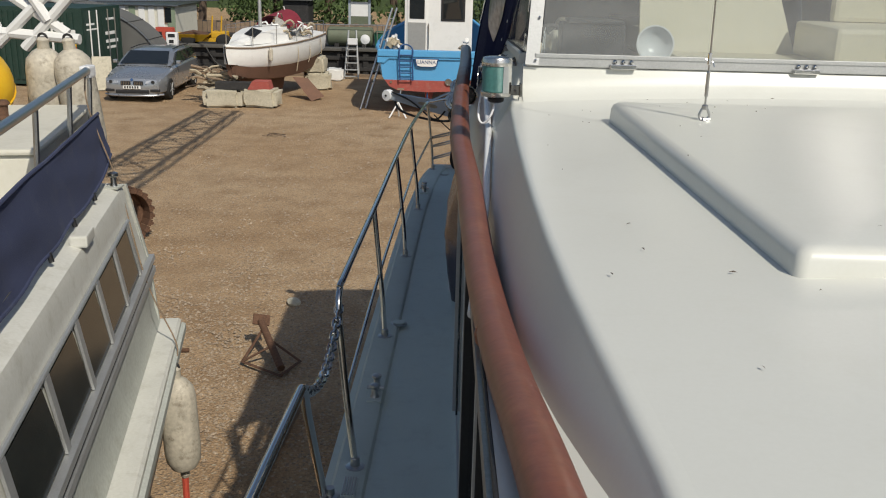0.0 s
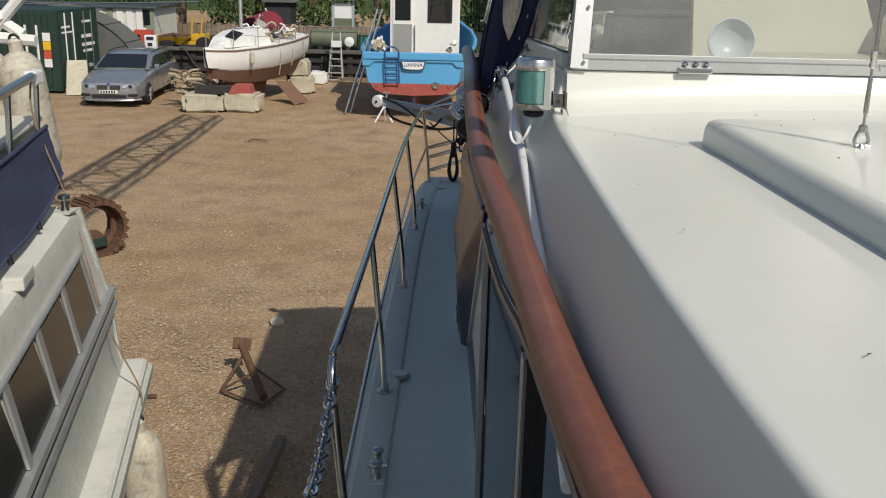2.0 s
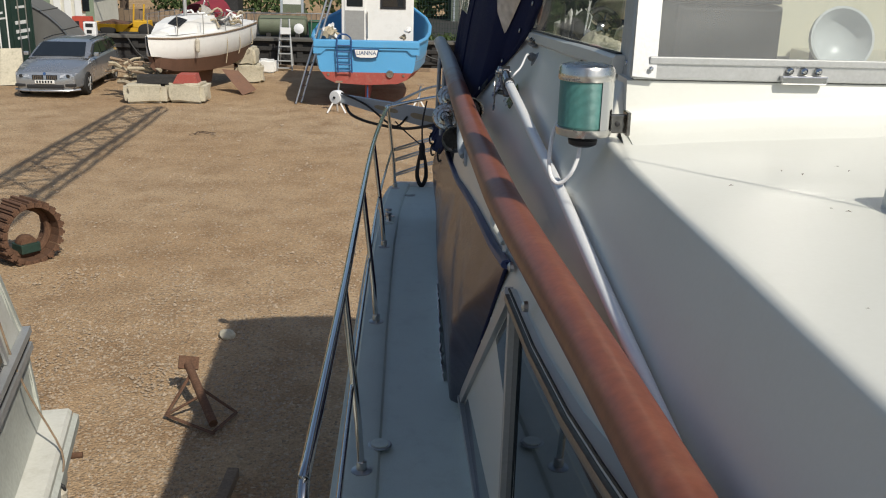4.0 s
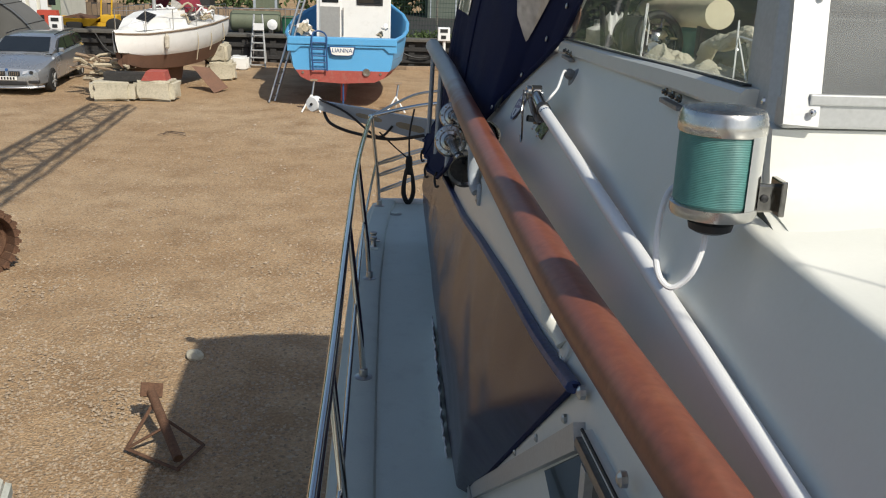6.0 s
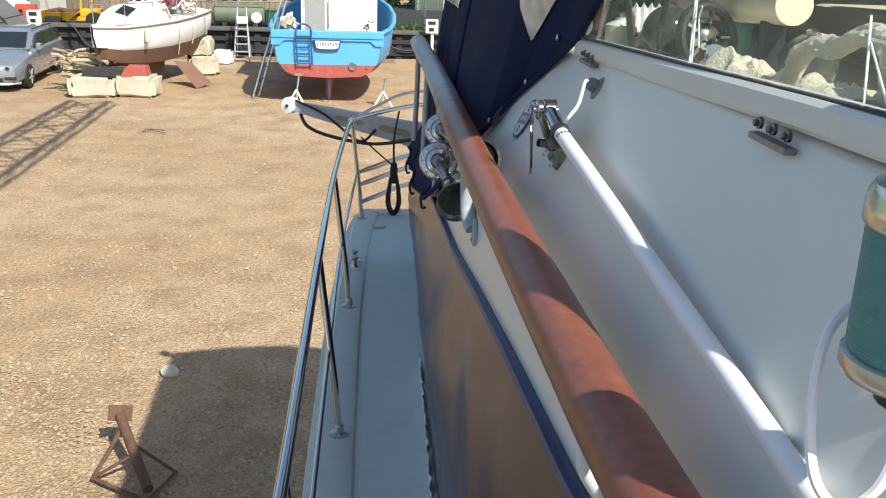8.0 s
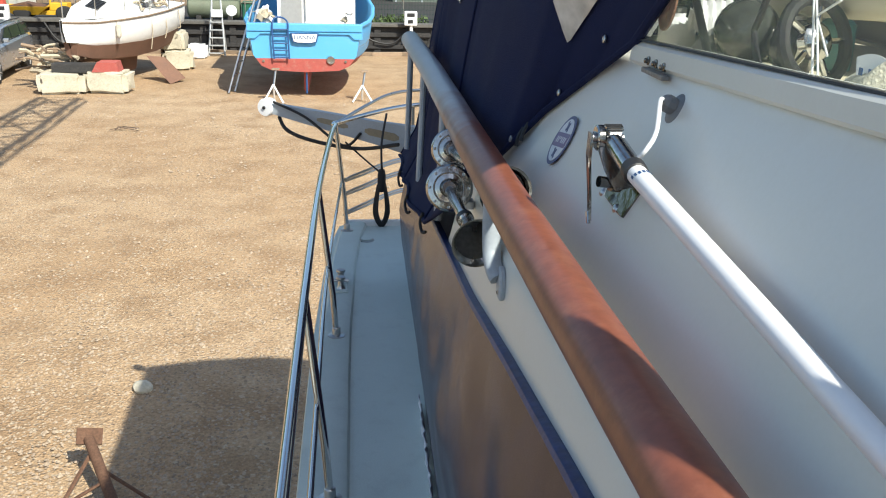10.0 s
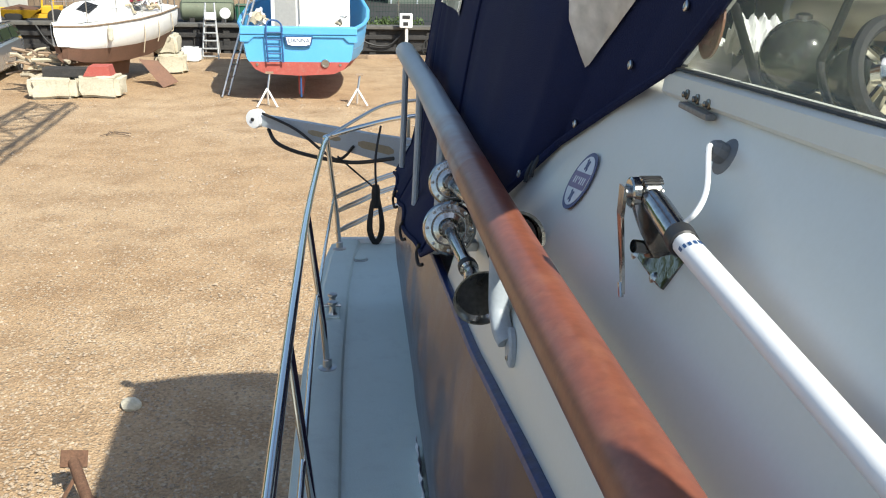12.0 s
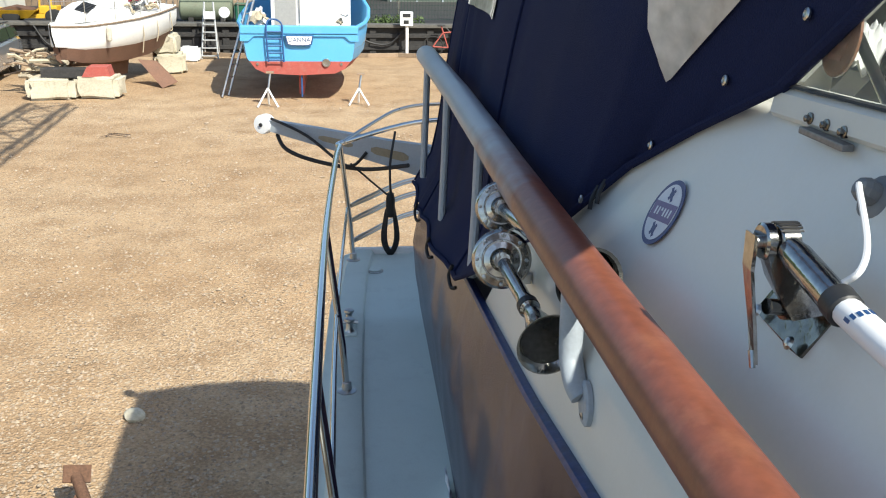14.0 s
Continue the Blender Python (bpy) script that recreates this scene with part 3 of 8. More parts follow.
# inside the wheelhouse
dash = thing("dashboard", "cream moulded dashboard shelf behind the windscreen", "dashboard")
part("shelf", boxm(0.39, 2.45, 3.39, 3.69, 3.62, 3.69, 0.01), CREAM_GRP, dash)
part("shelf", boxm(0.97, 2.45, 3.692, 4.1, 3.62, 3.69, 0.01), CREAM_GRP, dash)
part("locker_front", boxm(0.98, 1.45, 4.40, 5.9, 2.26, 3.74, 0.02), CREAM_GRP, dash)
part("bulkhead", prismm([(0.86, 4.1, 3.665), (1.52, 4.1, 3.665), (1.30, 4.35, 4.5), (0.86, 4.35, 4.5)], (0, 0.03, 0)), CREAM_GRP, dash)
part("cabinet", boxm(1.5, 2.4, 3.62, 4.1, 3.691, 3.83, 0.02), CREAM_GRP, dash)
part("seat_back", boxm(1.62, 2.35, 4.0, 4.06, 3.83, 4.05, 0.02), CREAM_GRP, dash)
radio = thing("instrument_box", "black instrument box on the dashboard", "instrument")
part("casing", boxm(0.47, 0.70, 3.50, 3.66, 3.691, 3.83, 0.012), DASH_BLACK, radio)
part("lid", boxm(0.49, 0.69, 3.49, 3.62, 3.832, 3.845, 0.004), DASH_BLACK, radio)
part("knob", lathem([(0.014, 0), (0.014, 0.012), (0.010, 0.015)], 12, pose(0.64, 3.498, 3.70, 90)), STEEL_DULL, radio)
spot = thing("searchlight", "white round searchlight bowl behind the windscreen", "lamp")
part("bowl", lathem([(0.022, 0), (0.050, 0.012), (0.064, 0.04), (0.067, 0.058), (0.062, 0.058), (0.045, 0.03), (0.02, 0.018)], 24, pose(0.79, 3.46, 3.757, 75)), WHITE_PLASTIC, spot, smooth=True)
part("bracket", boxm(0.765, 0.785, 3.45, 3.50, 3.691, 3.745, 0.004), DASH_BLACK, spot)
SHELF = 3.632
side_shelf = thing("side_shelf", "cream side shelf under the window inside", "shelf")
part("board", boxm(0.375, 0.95, 3.70, 5.2, SHELF - 0.03, SHELF, 0.006), CREAM_GRP, side_shelf)
part("front_edge", boxm(0.94, 0.965, 3.70, 5.2, SHELF - 0.06, SHELF + 0.006, 0.004), CREAM_GRP, side_shelf)

towel = thing("towel", "crumpled cream towel heaped along the side window", "towel")
def towel_f(u, v):
    y = 3.71 + 0.42 * u
    a = math.pi * v
    fold = abs(noise.noise((u * 7 + v * 2, v * 3 - u * 2, 3))) + 0.28 * abs(noise.noise((u * 17 - v * 4, v * 6, 7)))
    h = 0.055 + 0.02 * math.sin(u * 7 + 1) + 0.055 * fold * min(1, 6 * u) * min(1, 6 * (1 - u))
    x = 0.430 - 0.055 * math.cos(a) + 0.016 * noise.noise((u * 12, v * 5, 7))
    return (x, y, SHELF + 0.002 + h * math.sin(a) ** 0.7 + 0.0025 * abs(noise.noise((u * 55, v * 24, 6))) * math.sin(a))
part("cloth", grid_sheet(bmesh.new(), towel_f, 150, 44), TOWEL, towel, smooth=True)
arch = [Vector(q) for q in smooth_path([(0.45, 3.99, SHELF + 0.05), (0.455, 3.945, 3.70), (0.46, 3.935, 3.728), (0.465, 3.90, 3.748), (0.465, 3.84, 3.752), (0.47, 3.78, 3.772), (0.475, 3.73, 3.764), (0.475, 3.715, 3.725), (0.47, 3.72, SHELF + 0.03)], 6)]
def arch_f(u, v):
    k = u * (len(arch) - 1)
    i = min(int(k), len(arch) - 2)
    p = arch[i].lerp(arch[i + 1], k - i)
    a = 2 * math.pi * v
    r = 0.013 + 0.007 * noise.noise((u * 9, math.cos(a), math.sin(a))) + 0.004 * noise.noise((u * 30, 2 * math.cos(a), 2 * math.sin(a)))
    return (p.x + r * 1.5 * math.cos(a), p.y + 0.6 * r * math.sin(a + u * 4), p.z + r * math.sin(a))
part("draped_end", grid_sheet(bmesh.new(), arch_f, 90, 18), TOWEL, towel, smooth=True)
part("care_label", grid_sheet(bmesh.new(), lambda u, v: (0.395 + 0.012 * u, 4.115 - 0.045 * u + 0.006 * v, 3.694 + 0.026 * v + 0.006 * math.sin(3 * u)), 8, 3, (0.0008, 0, 0)), WHITE_PLASTIC, towel, "white care label")
for k in range(3):
    part("lettering_bar", boxm(0.3905 + 0.004 * k, 0.3915 + 0.004 * k, 4.098 - 0.012 * k, 4.105 - 0.012 * k, 3.703, 3.711), BLUE_DARK, towel)

knot = thing("knotted_rope", "pale plaited rope lying beside the towel", "rope")
bmr = bmesh.new()
for k in range(17):
    for d in (-1, 1):
        bmesh.ops.create_icosphere(bmr, subdivisions=2, radius=0.0075, matrix=Matrix.Translation((0.415 + 0.004 * d, 4.13 + 0.0125 * k + 0.006 * d, 3.672 + 0.006 * d - 0.0007 * k)))
part("plait", bmr, ROPE, knot, smooth=True)
part("core", tubem([(0.415, 4.10, 3.640), (0.415, 4.14, 3.668), (0.415, 4.34, 3.656), (0.415, 4.37, 3.640)], 0.009, 8), ROPE, knot)

GLASSY = mat("dark_mottled_glass", (0.05, 0.055, 0.05), 0.12, var=0.5, scale=14, fine=60, bump=0.1, spec=0.6)
for fx_, fy_, fr_, lb in ((0.52, 4.70, 0.056, "large dark glass float on the shelf"), (0.56, 4.60, 0.044, "dark glass float beside the tube"), (0.62, 4.24, 0.05, "dark glass float behind the towel")):
    fl = thing("glass_float", lb, "float", "dark floats on the wheelhouse shelf")
    part("ball", lathem([(fr_ * math.sin(math.pi * q / 14), fr_ - fr_ * math.cos(math.pi * q / 14)) for q in range(15)], 24, Matrix.Translation((fx_, fy_, SHELF + 0.001))), GLASSY, fl, smooth=True)
    part("plug", lathem([(0.012, 0), (0.012, 0.006), (0.006, 0.009)], 12, Matrix.Translation((fx_, fy_, SHELF + 0.001)) @ Matrix.Translation((0, 0, 2 * fr_ - 0.002))), STEEL_DULL, fl)
tubing = thing("rolled_chart", "pale cream roll lying across the clutter in the wheelhouse", "tube")
part("tube", tubem([(0.60, 4.86, 3.742), (0.60, 4.28, 3.775)], 0.034, 20), CREAM_GRP, tubing, smooth=True)
part("end_band", tubem([(0.60, 4.862, 3.742), (0.60, 4.84, 3.743)], 0.0352, 20), WHITE_PLASTIC, tubing, smooth=True)
part("rest", boxm(0.58, 0.62, 4.80, 4.83, SHELF, 3.727, 0.004), DASH_BLACK, tubing)
part("rest", boxm(0.58, 0.62, 4.34, 4.37, SHELF, 3.752, 0.004), DASH_BLACK, tubing)
paper = thing("crumpled_paper", "crumpled white paper among the clutter", "paper")
part("sheet", grid_sheet(bmesh.new(), lambda u, v: (0.47 + 0.07 * v, 4.77 + 0.09 * u, SHELF + 0.03 + 0.05 * math.sin(math.pi * u) + 0.035 * abs(((u * 5 + v * 2) % 1) - 0.5) + 0.03 * abs(((v * 4 - u) % 1) - 0.5)), 28, 22, (0, 0, 0.0008)), WHITE_PLASTIC, paper)
part("fold", grid_sheet(bmesh.new(), lambda u, v: (0.47 + 0.03 * v, 4.78 + 0.06 * u, SHELF + 0.035 * v + 0.004), 6, 4, (0, 0, 0.0008)), WHITE_PLASTIC, paper)
rod = thing("lever_rod", "pale metal lever rod leaning behind the window", "lever")
part("rod", tubem([(0.41, 4.575, 3.655), (0.425, 4.66, 3.70), (0.445, 4.77, 3.755)], 0.007, 10), STEEL_DULL, rod, smooth=True)
part("pivot", lathem([(0.016, -0.016), (0.018, -0.012), (0.018, 0.012), (0.016, 0.016)], 18, pose(0.415, 4.575, SHELF + 0.019, 0, 90)), STEEL_DULL, rod, smooth=True)
cable_in = thing("hanging_cable", "dark cable hanging down inside the side window", "cable")
part("cable", tubem(smooth_path([(0.42, 4.36, SHELF + 0.004), (0.405, 4.377, 3.668), (0.42, 4.445, 3.709), (0.42, 4.43, 3.74), (0.42, 4.406, 3.785), (0.43, 4.36, 3.90)], 5), 0.005, 8), ROPE_BLACK, cable_in, smooth=True)
for k in range(2):
    rp = thing("rope_coil", "small coil of pale cord on the shelf", "rope", "cord coils in the wheelhouse")
    cx_, cy_ = 0.425 + 0.05 * k, 4.305 - 0.09 * k
    bmr = bmesh.new()
    for j in range(3):
        tube(bmr, [(cx_ + (0.03 - 0.004 * j) * math.cos(a), cy_ + (0.034 - 0.004 * j) * math.sin(a), SHELF + 0.005 + 0.008 * j + 0.004 * math.sin(2 * a + k)) for a in [2 * math.pi * q / 20 for q in range(21)]], 0.0032, 6, caps=False)
    part("coil", bmr, WHITE_PLASTIC if k == 0 else ROPE, rp, smooth=True)
helm = thing("steering_wheel", "dark steering wheel with chrome hub in the wheelhouse", "wheel")
wheel_m = pose(0.52, 4.46, 3.70, 74, 0, 20)
bm = bmesh.new()
tube(bm, [wheel_m @ Vector((0.062 * math.cos(a), 0.062 * math.sin(a), 0)) for a in [2 * math.pi * k / 28 for k in range(29)]], 0.010, 8, caps=False)
part("rim", bm, BLACK, helm, smooth=True)
for k in range(5):
    a = 2 * math.pi / 5 * k
    part("spoke", tubem([wheel_m @ Vector((0.02 * math.cos(a), 0.02 * math.sin(a), 0)), wheel_m @ Vector((0.058 * math.cos(a), 0.058 * math.sin(a), 0))], 0.005, 6), STEEL, helm)
part("hub", lathem([(0.026, -0.01), (0.028, 0.006), (0.018, 0.014), (0.006, 0.016)], 16, wheel_m), STEEL, helm, smooth=True)
part("column", tubem([wheel_m @ Vector((0, 0, -0.01)), (0.53, 4.52, SHELF)], 0.014, 10), STEEL_DULL, helm)
frame_in = thing("wire_rack", "white wire rack standing behind the side window", "rack")
for k, (p, q) in enumerate((((0.41, 3.66, 3.70), (0.425, 3.705, 3.80)), ((0.40, 4.19, SHELF), (0.455, 4.355, 3.79)), ((0.41, 4.23, SHELF), (0.45, 4.35, 3.79)), ((0.46, 4.35, 3.745), (0.41, 4.20, 3.775)), ((0.46, 4.35, 3.745), (0.43, 4.25, 3.705)), ((0.425, 3.70, 3.775), (0.42, 3.63, 3.71)), ((0.425, 3.70, 3.775), (0.42, 3.60, 3.775)))):
    part("wire", tubem([p, Vector(p).lerp(Vector(q), 0.5), q], 0.0016, 6), WHITE_PLASTIC, frame_in)
for (bx, by, br, bh, mt, lb) in ((0.66, 4.66, 0.03, 0.10, GREEN_LENS, "blue-green plastic bottle on the shelf"), (0.47, 4.90, 0.035, 0.07, WHITE_PLASTIC, "white roll of paper on the shelf")):
    tin = thing("bottle", lb, "bottle", "clutter on the wheelhouse shelf")
    part("body", lathem([(br * 0.95, 0), (br, 0.01), (br, bh * 0.75), (br * 0.4, bh * 0.9), (br * 0.4, bh)], 16, Matrix.Translation((bx, by, SHELF + 0.001))), mt, tin, smooth=True)
    part("cap", lathem([(br * 0.43, 0), (br * 0.43, bh * 0.12), (br * 0.3, bh * 0.14)], 12, Matrix.Translation((bx, by, SHELF + 0.002 + bh))), STEEL_DULL, tin)
badge2 = thing("window_plaque", "oval brown plaque fixed behind the side window", "plaque")
part("disc", lathem([(0.06, 0), (0.06, 0.003), (0.055, 0.004)], 28, pose(0.338, 4.58, 3.744, 0, -84) @ Matrix.Diagonal((0.74, 0.62, 1, 1))), mat("brown_plaque", (0.17, 0.075, 0.04), 0.4, var=0.2, scale=20, bump=0.05), badge2)
for k, (w, dz) in enumerate(((0.010, 0.02), (0.022, 0.006), (0.019, -0.008), (0.013, -0.022))):
    part("lettering_bar", boxm(-0.0005, 0.0005, -w, w, -0.003, 0.003, m=pose(0.3335 + dz * 0.1, 4.58, 3.744 + dz, 0, 6)), mat("red_print", (0.26, 0.05, 0.04), 0.5, bump=0) if k == 0 else mat("faded_print", (0.24, 0.11, 0.07), 0.5, bump=0), badge2)

# specks of leaf litter on the roof
rngd = random.Random(5)
verts, faces = [], []
for k in range(46):
    x, y = rngd.uniform(0.33, 1.2), rngd.uniform(0.8, 3.0)
    on = x > 0.56 and 1.26 < y < 2.67
    z = (3.6745 + 0.03 * (1 - abs(x - MID) / 0.9)) if on else lerp(ZE, y) + 0.004 + lerp([(0.36, 0.004), (0.55, 0.015), (0.8, 0.026), (1.2, 0.035)], x)
    a, s = rngd.uniform(0, 6.28), rngd.uniform(0.002, 0.007)
    i = len(verts)
    verts += [(x + s * math.cos(a), y + s * math.sin(a), z), (x - 0.25 * s * math.sin(a), y + 0.25 * s * math.cos(a), z + 0.002), (x - s * math.cos(a), y - s * math.sin(a), z), (x + 0.25 * s * math.sin(a), y - 0.25 * s * math.cos(a), z + 0.001)]
    faces.append((i, i + 1, i + 2, i + 3))
me = bpy.data.meshes.new("leaf_litter")
me.from_pydata(verts, [], faces)
me.materials.append(BARK)
tagged(new("leaf_litter", me), "small dark specks of leaf litter on the roof", "debris", kind="stuff")

# ---- cabin windows and the glossy cover ----
cabwin = thing("cabin_window", "dark cabin side window in aluminium frame", "window")
WX = 0.131
def win_head(y):
    return lerp([(0.4, 3.612), (0.8, 3.553), (1.27, 3.478), (1.84, 3.420), (2.2, 3.375), (2.5, 3.32), (2.7, 3.288), (3.0, 3.262), (3.3, 3.258)], y)
def win_x(y):
    return lerp([(0.4, 0.176), (1.2, 0.170), (2.3, 0.155), (2.8, 0.140), (3.3, 0.125)], y)
def wpoly(poly, x, off):
    return prismm([(x, y, z) for y, z in poly], (off, 0, 0))
def pane_strip(y0, y1, n=6):
    ps = [y0 + (y1 - y0) * k / n for k in range(n + 1)]
    return loftm([[(win_x(y), y, 2.42), (win_x(y), y, win_head(y) - 0.012), (win_x(y) + 0.005, y, win_head(y) - 0.012), (win_x(y) + 0.005, y, 2.42)] for y in ps], closed=True, caps=True)
part("pane", wpoly([(3.172, 3.232), (3.30, 3.225), (4.42, 2.42), (3.172, 2.42)], WX - 0.006, 0.005), DARKGLASS, cabwin)
part("pane", pane_strip(2.22, 3.168), DARKGLASS, cabwin)
part("pane", pane_strip(1.36, 2.10), DARKGLASS, cabwin)
part("pane", pane_strip(0.40, 1.31), DARKGLASS, cabwin)
HEADS = (0.4, 0.7, 1.0, 1.4, 1.84, 2.1, 2.3, 2.5, 2.7, 3.0, 3.30)
DARK_ALU = mat("dulled_dark_aluminium", (0.20, 0.20, 0.20), 0.35, 0.8, var=0.2, scale=10, fine=120, bump=0.05)
part("top_rail", loftm([[(win_x(y) - 0.014, y, win_head(y) - 0.030), (win_x(y) - 0.018, y, win_head(y) - 0.021), (win_x(y) - 0.016, y, win_head(y) - 0.010), (win_x(y) + 0.012, y, win_head(y) - 0.008), (win_x(y) + 0.012, y, win_head(y) - 0.032)] for y in HEADS], closed=True, caps=True), DARK_ALU, cabwin, "rounded dark aluminium head rail", True)
part("gutter", loftm([[(win_x(y) - 0.008, y, win_head(y) - 0.008), (win_x(y) - 0.009, y, win_head(y) + 0.001), (lerp(XS, y) + max(0, win_head(y) - shoulder(y)) * 0.6 + 0.01, y, win_head(y) + 0.002), (lerp(XS, y) + max(0, win_head(y) - shoulder(y)) * 0.6 + 0.01, y, win_head(y) - 0.009)] for y in HEADS], closed=True, caps=True), GRP, cabwin, "white moulded gutter over the windows", True)
part("gutter_line", tubem([(win_x(y) - 0.008, y, win_head(y) + 0.0015) for y in HEADS], 0.0028, 6), BLACK, cabwin)
for y0, y1, mt, d in ((2.145, 2.185, ALU, 0.020), (2.188, 2.222, BLACK, 0.018), (2.10, 2.142, BLACK, 0.018), (1.318, 1.352, ALU, 0.014), (1.308, 1.317, BLACK, 0.010), (1.353, 1.362, BLACK, 0.010), (3.245, 3.27, ALU, 0.014)):
    part("upright_post" if mt is ALU else "seal", loftm([[(win_x(y) - d, y, 2.40), (win_x(y) - d, y, win_head(y) - 0.034), (win_x(y) + 0.008, y, win_head(y) - 0.034), (win_x(y) + 0.008, y, 2.40)] for y in (y0, y1)], closed=True, caps=True), mt, cabwin)
part("bottom_rail", loftm([[(lerp(XS, y) - 0.018, y, 2.385), (lerp(XS, y) - 0.02, y, 2.42), (lerp(XS, y), y, 2.422), (lerp(XS, y), y, 2.383)] for y in (0.4, 1.2, 2.2, 4.55)], closed=True, caps=True), ALU, cabwin)
part("raked_post", bar((0.13, 3.325, 3.235), (0.13, 4.56, 2.36), 0.04, 0.018, (-1, 0, 0)), ALU, cabwin, "raked aluminium window post")
for k in range(6):
    t = (k + 0.5) / 6
    part("stud", lathem([(0.008, 0), (0.008, 0.006), (0.004, 0.009)], 8, pose(0.128, 3.34 + 1.25 * t, 3.275 - 0.90 * t, 0, -90)), STEEL_DULL, cabwin)
for sy, sz in ((3.36, 3.287), (3.12, 3.29)):
    part("stud", lathem([(0.011, 0), (0.011, 0.008), (0.005, 0.012)], 8, pose(0.131, sy, sz, 0, -90)), STEEL_DULL, cabwin)

cover = thing("window_cover", "glossy navy vinyl window cover, creased, studded to cabin side", "cover")
TOP = [(3.38, 3.290), (3.66, 3.245), (4.16, 3.195), (4.55, 3.148), (5.1, 3.07), (5.46, 3.028), (6.05, 2.955), (7.3, 2.86)]
def cover_f(u, v):
    yt = 3.38 + (7.27 - 3.38) * u
    yb = 4.59 + (7.27 - 4.59) * u
    y = yt + (yb - yt) * v
    zt = lerp(TOP, yt)
    z = zt + (2.338 - zt) * v
    edge = math.sin(math.pi * min(1, v)) * math.sin(math.pi * min(0.5, u * 3))
    crease = min(1.0, u / lerp([(0, 0.006), (0.46, 0.063), (1, 0.014)], v))
    swell = lerp([(0, 0.0), (0.25, 0.045), (0.46, 0.070), (0.75, 0.056), (1, 0.034)], v) * (1 - 0.25 * min(1, max(0, u - 0.15) * 2))
    x = lerp(XS, y) - 0.006 - swell * crease - 0.018 * edge * noise.noise((y * 1.9 + z * 1.4, z * 1.8, 5.0)) - 0.009 * edge * noise.noise((y * 4.0 - z * 5, z * 3.0, 9.0))
    return (x, y, z)
part("sheet", grid_sheet(bmesh.new(), cover_f, 160, 30, (0.003, 0, 0)), NAVY_VINYL, cover, smooth=True)
part("top_hem", tubem([(lerp(XS, y) - 0.009, y, z - 0.004) for y, z in [(3.38 + 0.1 * k, lerp(TOP, 3.38 + 0.1 * k)) for k in range(39)]], 0.013, 8, flat=0.8), mat("royal_blue_hem", (0.020, 0.040, 0.14), 0.4, var=0.4, scale=8, fine=60, bump=0.2, dirt=0.4, dirt_col=(0.06, 0.09, 0.17)), cover, "faded royal blue hem", True)
part("front_hem", tubem([cover_f(0.0, k / 12) for k in range(13)], 0.005, 6), NAVY, cover)
def strip_f(u, v):
    p = cover_f(0.10 + 0.42 * u, 1.0)
    return (p[0] - 0.012 - 0.008 * v + 0.010 * noise.noise((u * 26, v * 3, 1)), p[1], p[2] - 0.035 + 0.05 * v + 0.012 * noise.noise((u * 22, v, 4)))
part("frayed_strip", grid_sheet(bmesh.new(), strip_f, 80, 4, (0.003, 0, 0)), WHITE_PLASTIC, cover, "crumpled white plastic strip")

# ---- teak handrail and its brackets ----
rail = thing("handrail", "varnished teak handrail along cabin top, grey-painted at its aft end", "handrail")
HR = smooth_path([(0.24, 0.1, 3.665), (0.225, 0.45, 3.625), (0.210, 0.80, 3.575), (0.187, 1.27, 3.50), (0.166, 1.84, 3.445), (0.147, 2.6, 3.42), (0.116, 3.3, 3.415), (0.109, 3.7, 3.415), (0.107, 4.3, 3.415), (0.109, 4.8, 3.415), (0.114, 5.3, 3.415), (0.119, 5.55, 3.415)], 8)
ALL = HR + [Vector(q) for q in ((0.1215, 5.8, 3.415), (0.126, 6.1, 3.415), (0.1245, 6.6, 3.415), (0.123, 7.0, 3.415), (0.123, 7.05, 3.408), (0.123, 7.07, 3.395))]
part("teak_bar", tubem(ALL, [lerp([(1.0, 0.029), (2.0, 0.034), (3.5, 0.038), (7.0, 0.037), (7.05, 0.031), (7.07, 0.018)], p.y) for p in ALL], 16, flat=0.92), TEAK_WORN, rail, smooth=True)
for jy in (1.36,):
    jx, jz = [(p.x, p.z) for p in HR if p.y >= jy][0]
    part("joint_ring", tubem([(jx + 0.0006, jy - 0.003, jz), (jx, jy + 0.003, jz)], lerp([(1.0, 0.0306), (2.0, 0.0356), (3.5, 0.0385)], jy), 16, flat=0.92), mat("pale_filler", (0.4, 0.2, 0.13), 0.7, bump=0.1), rail)
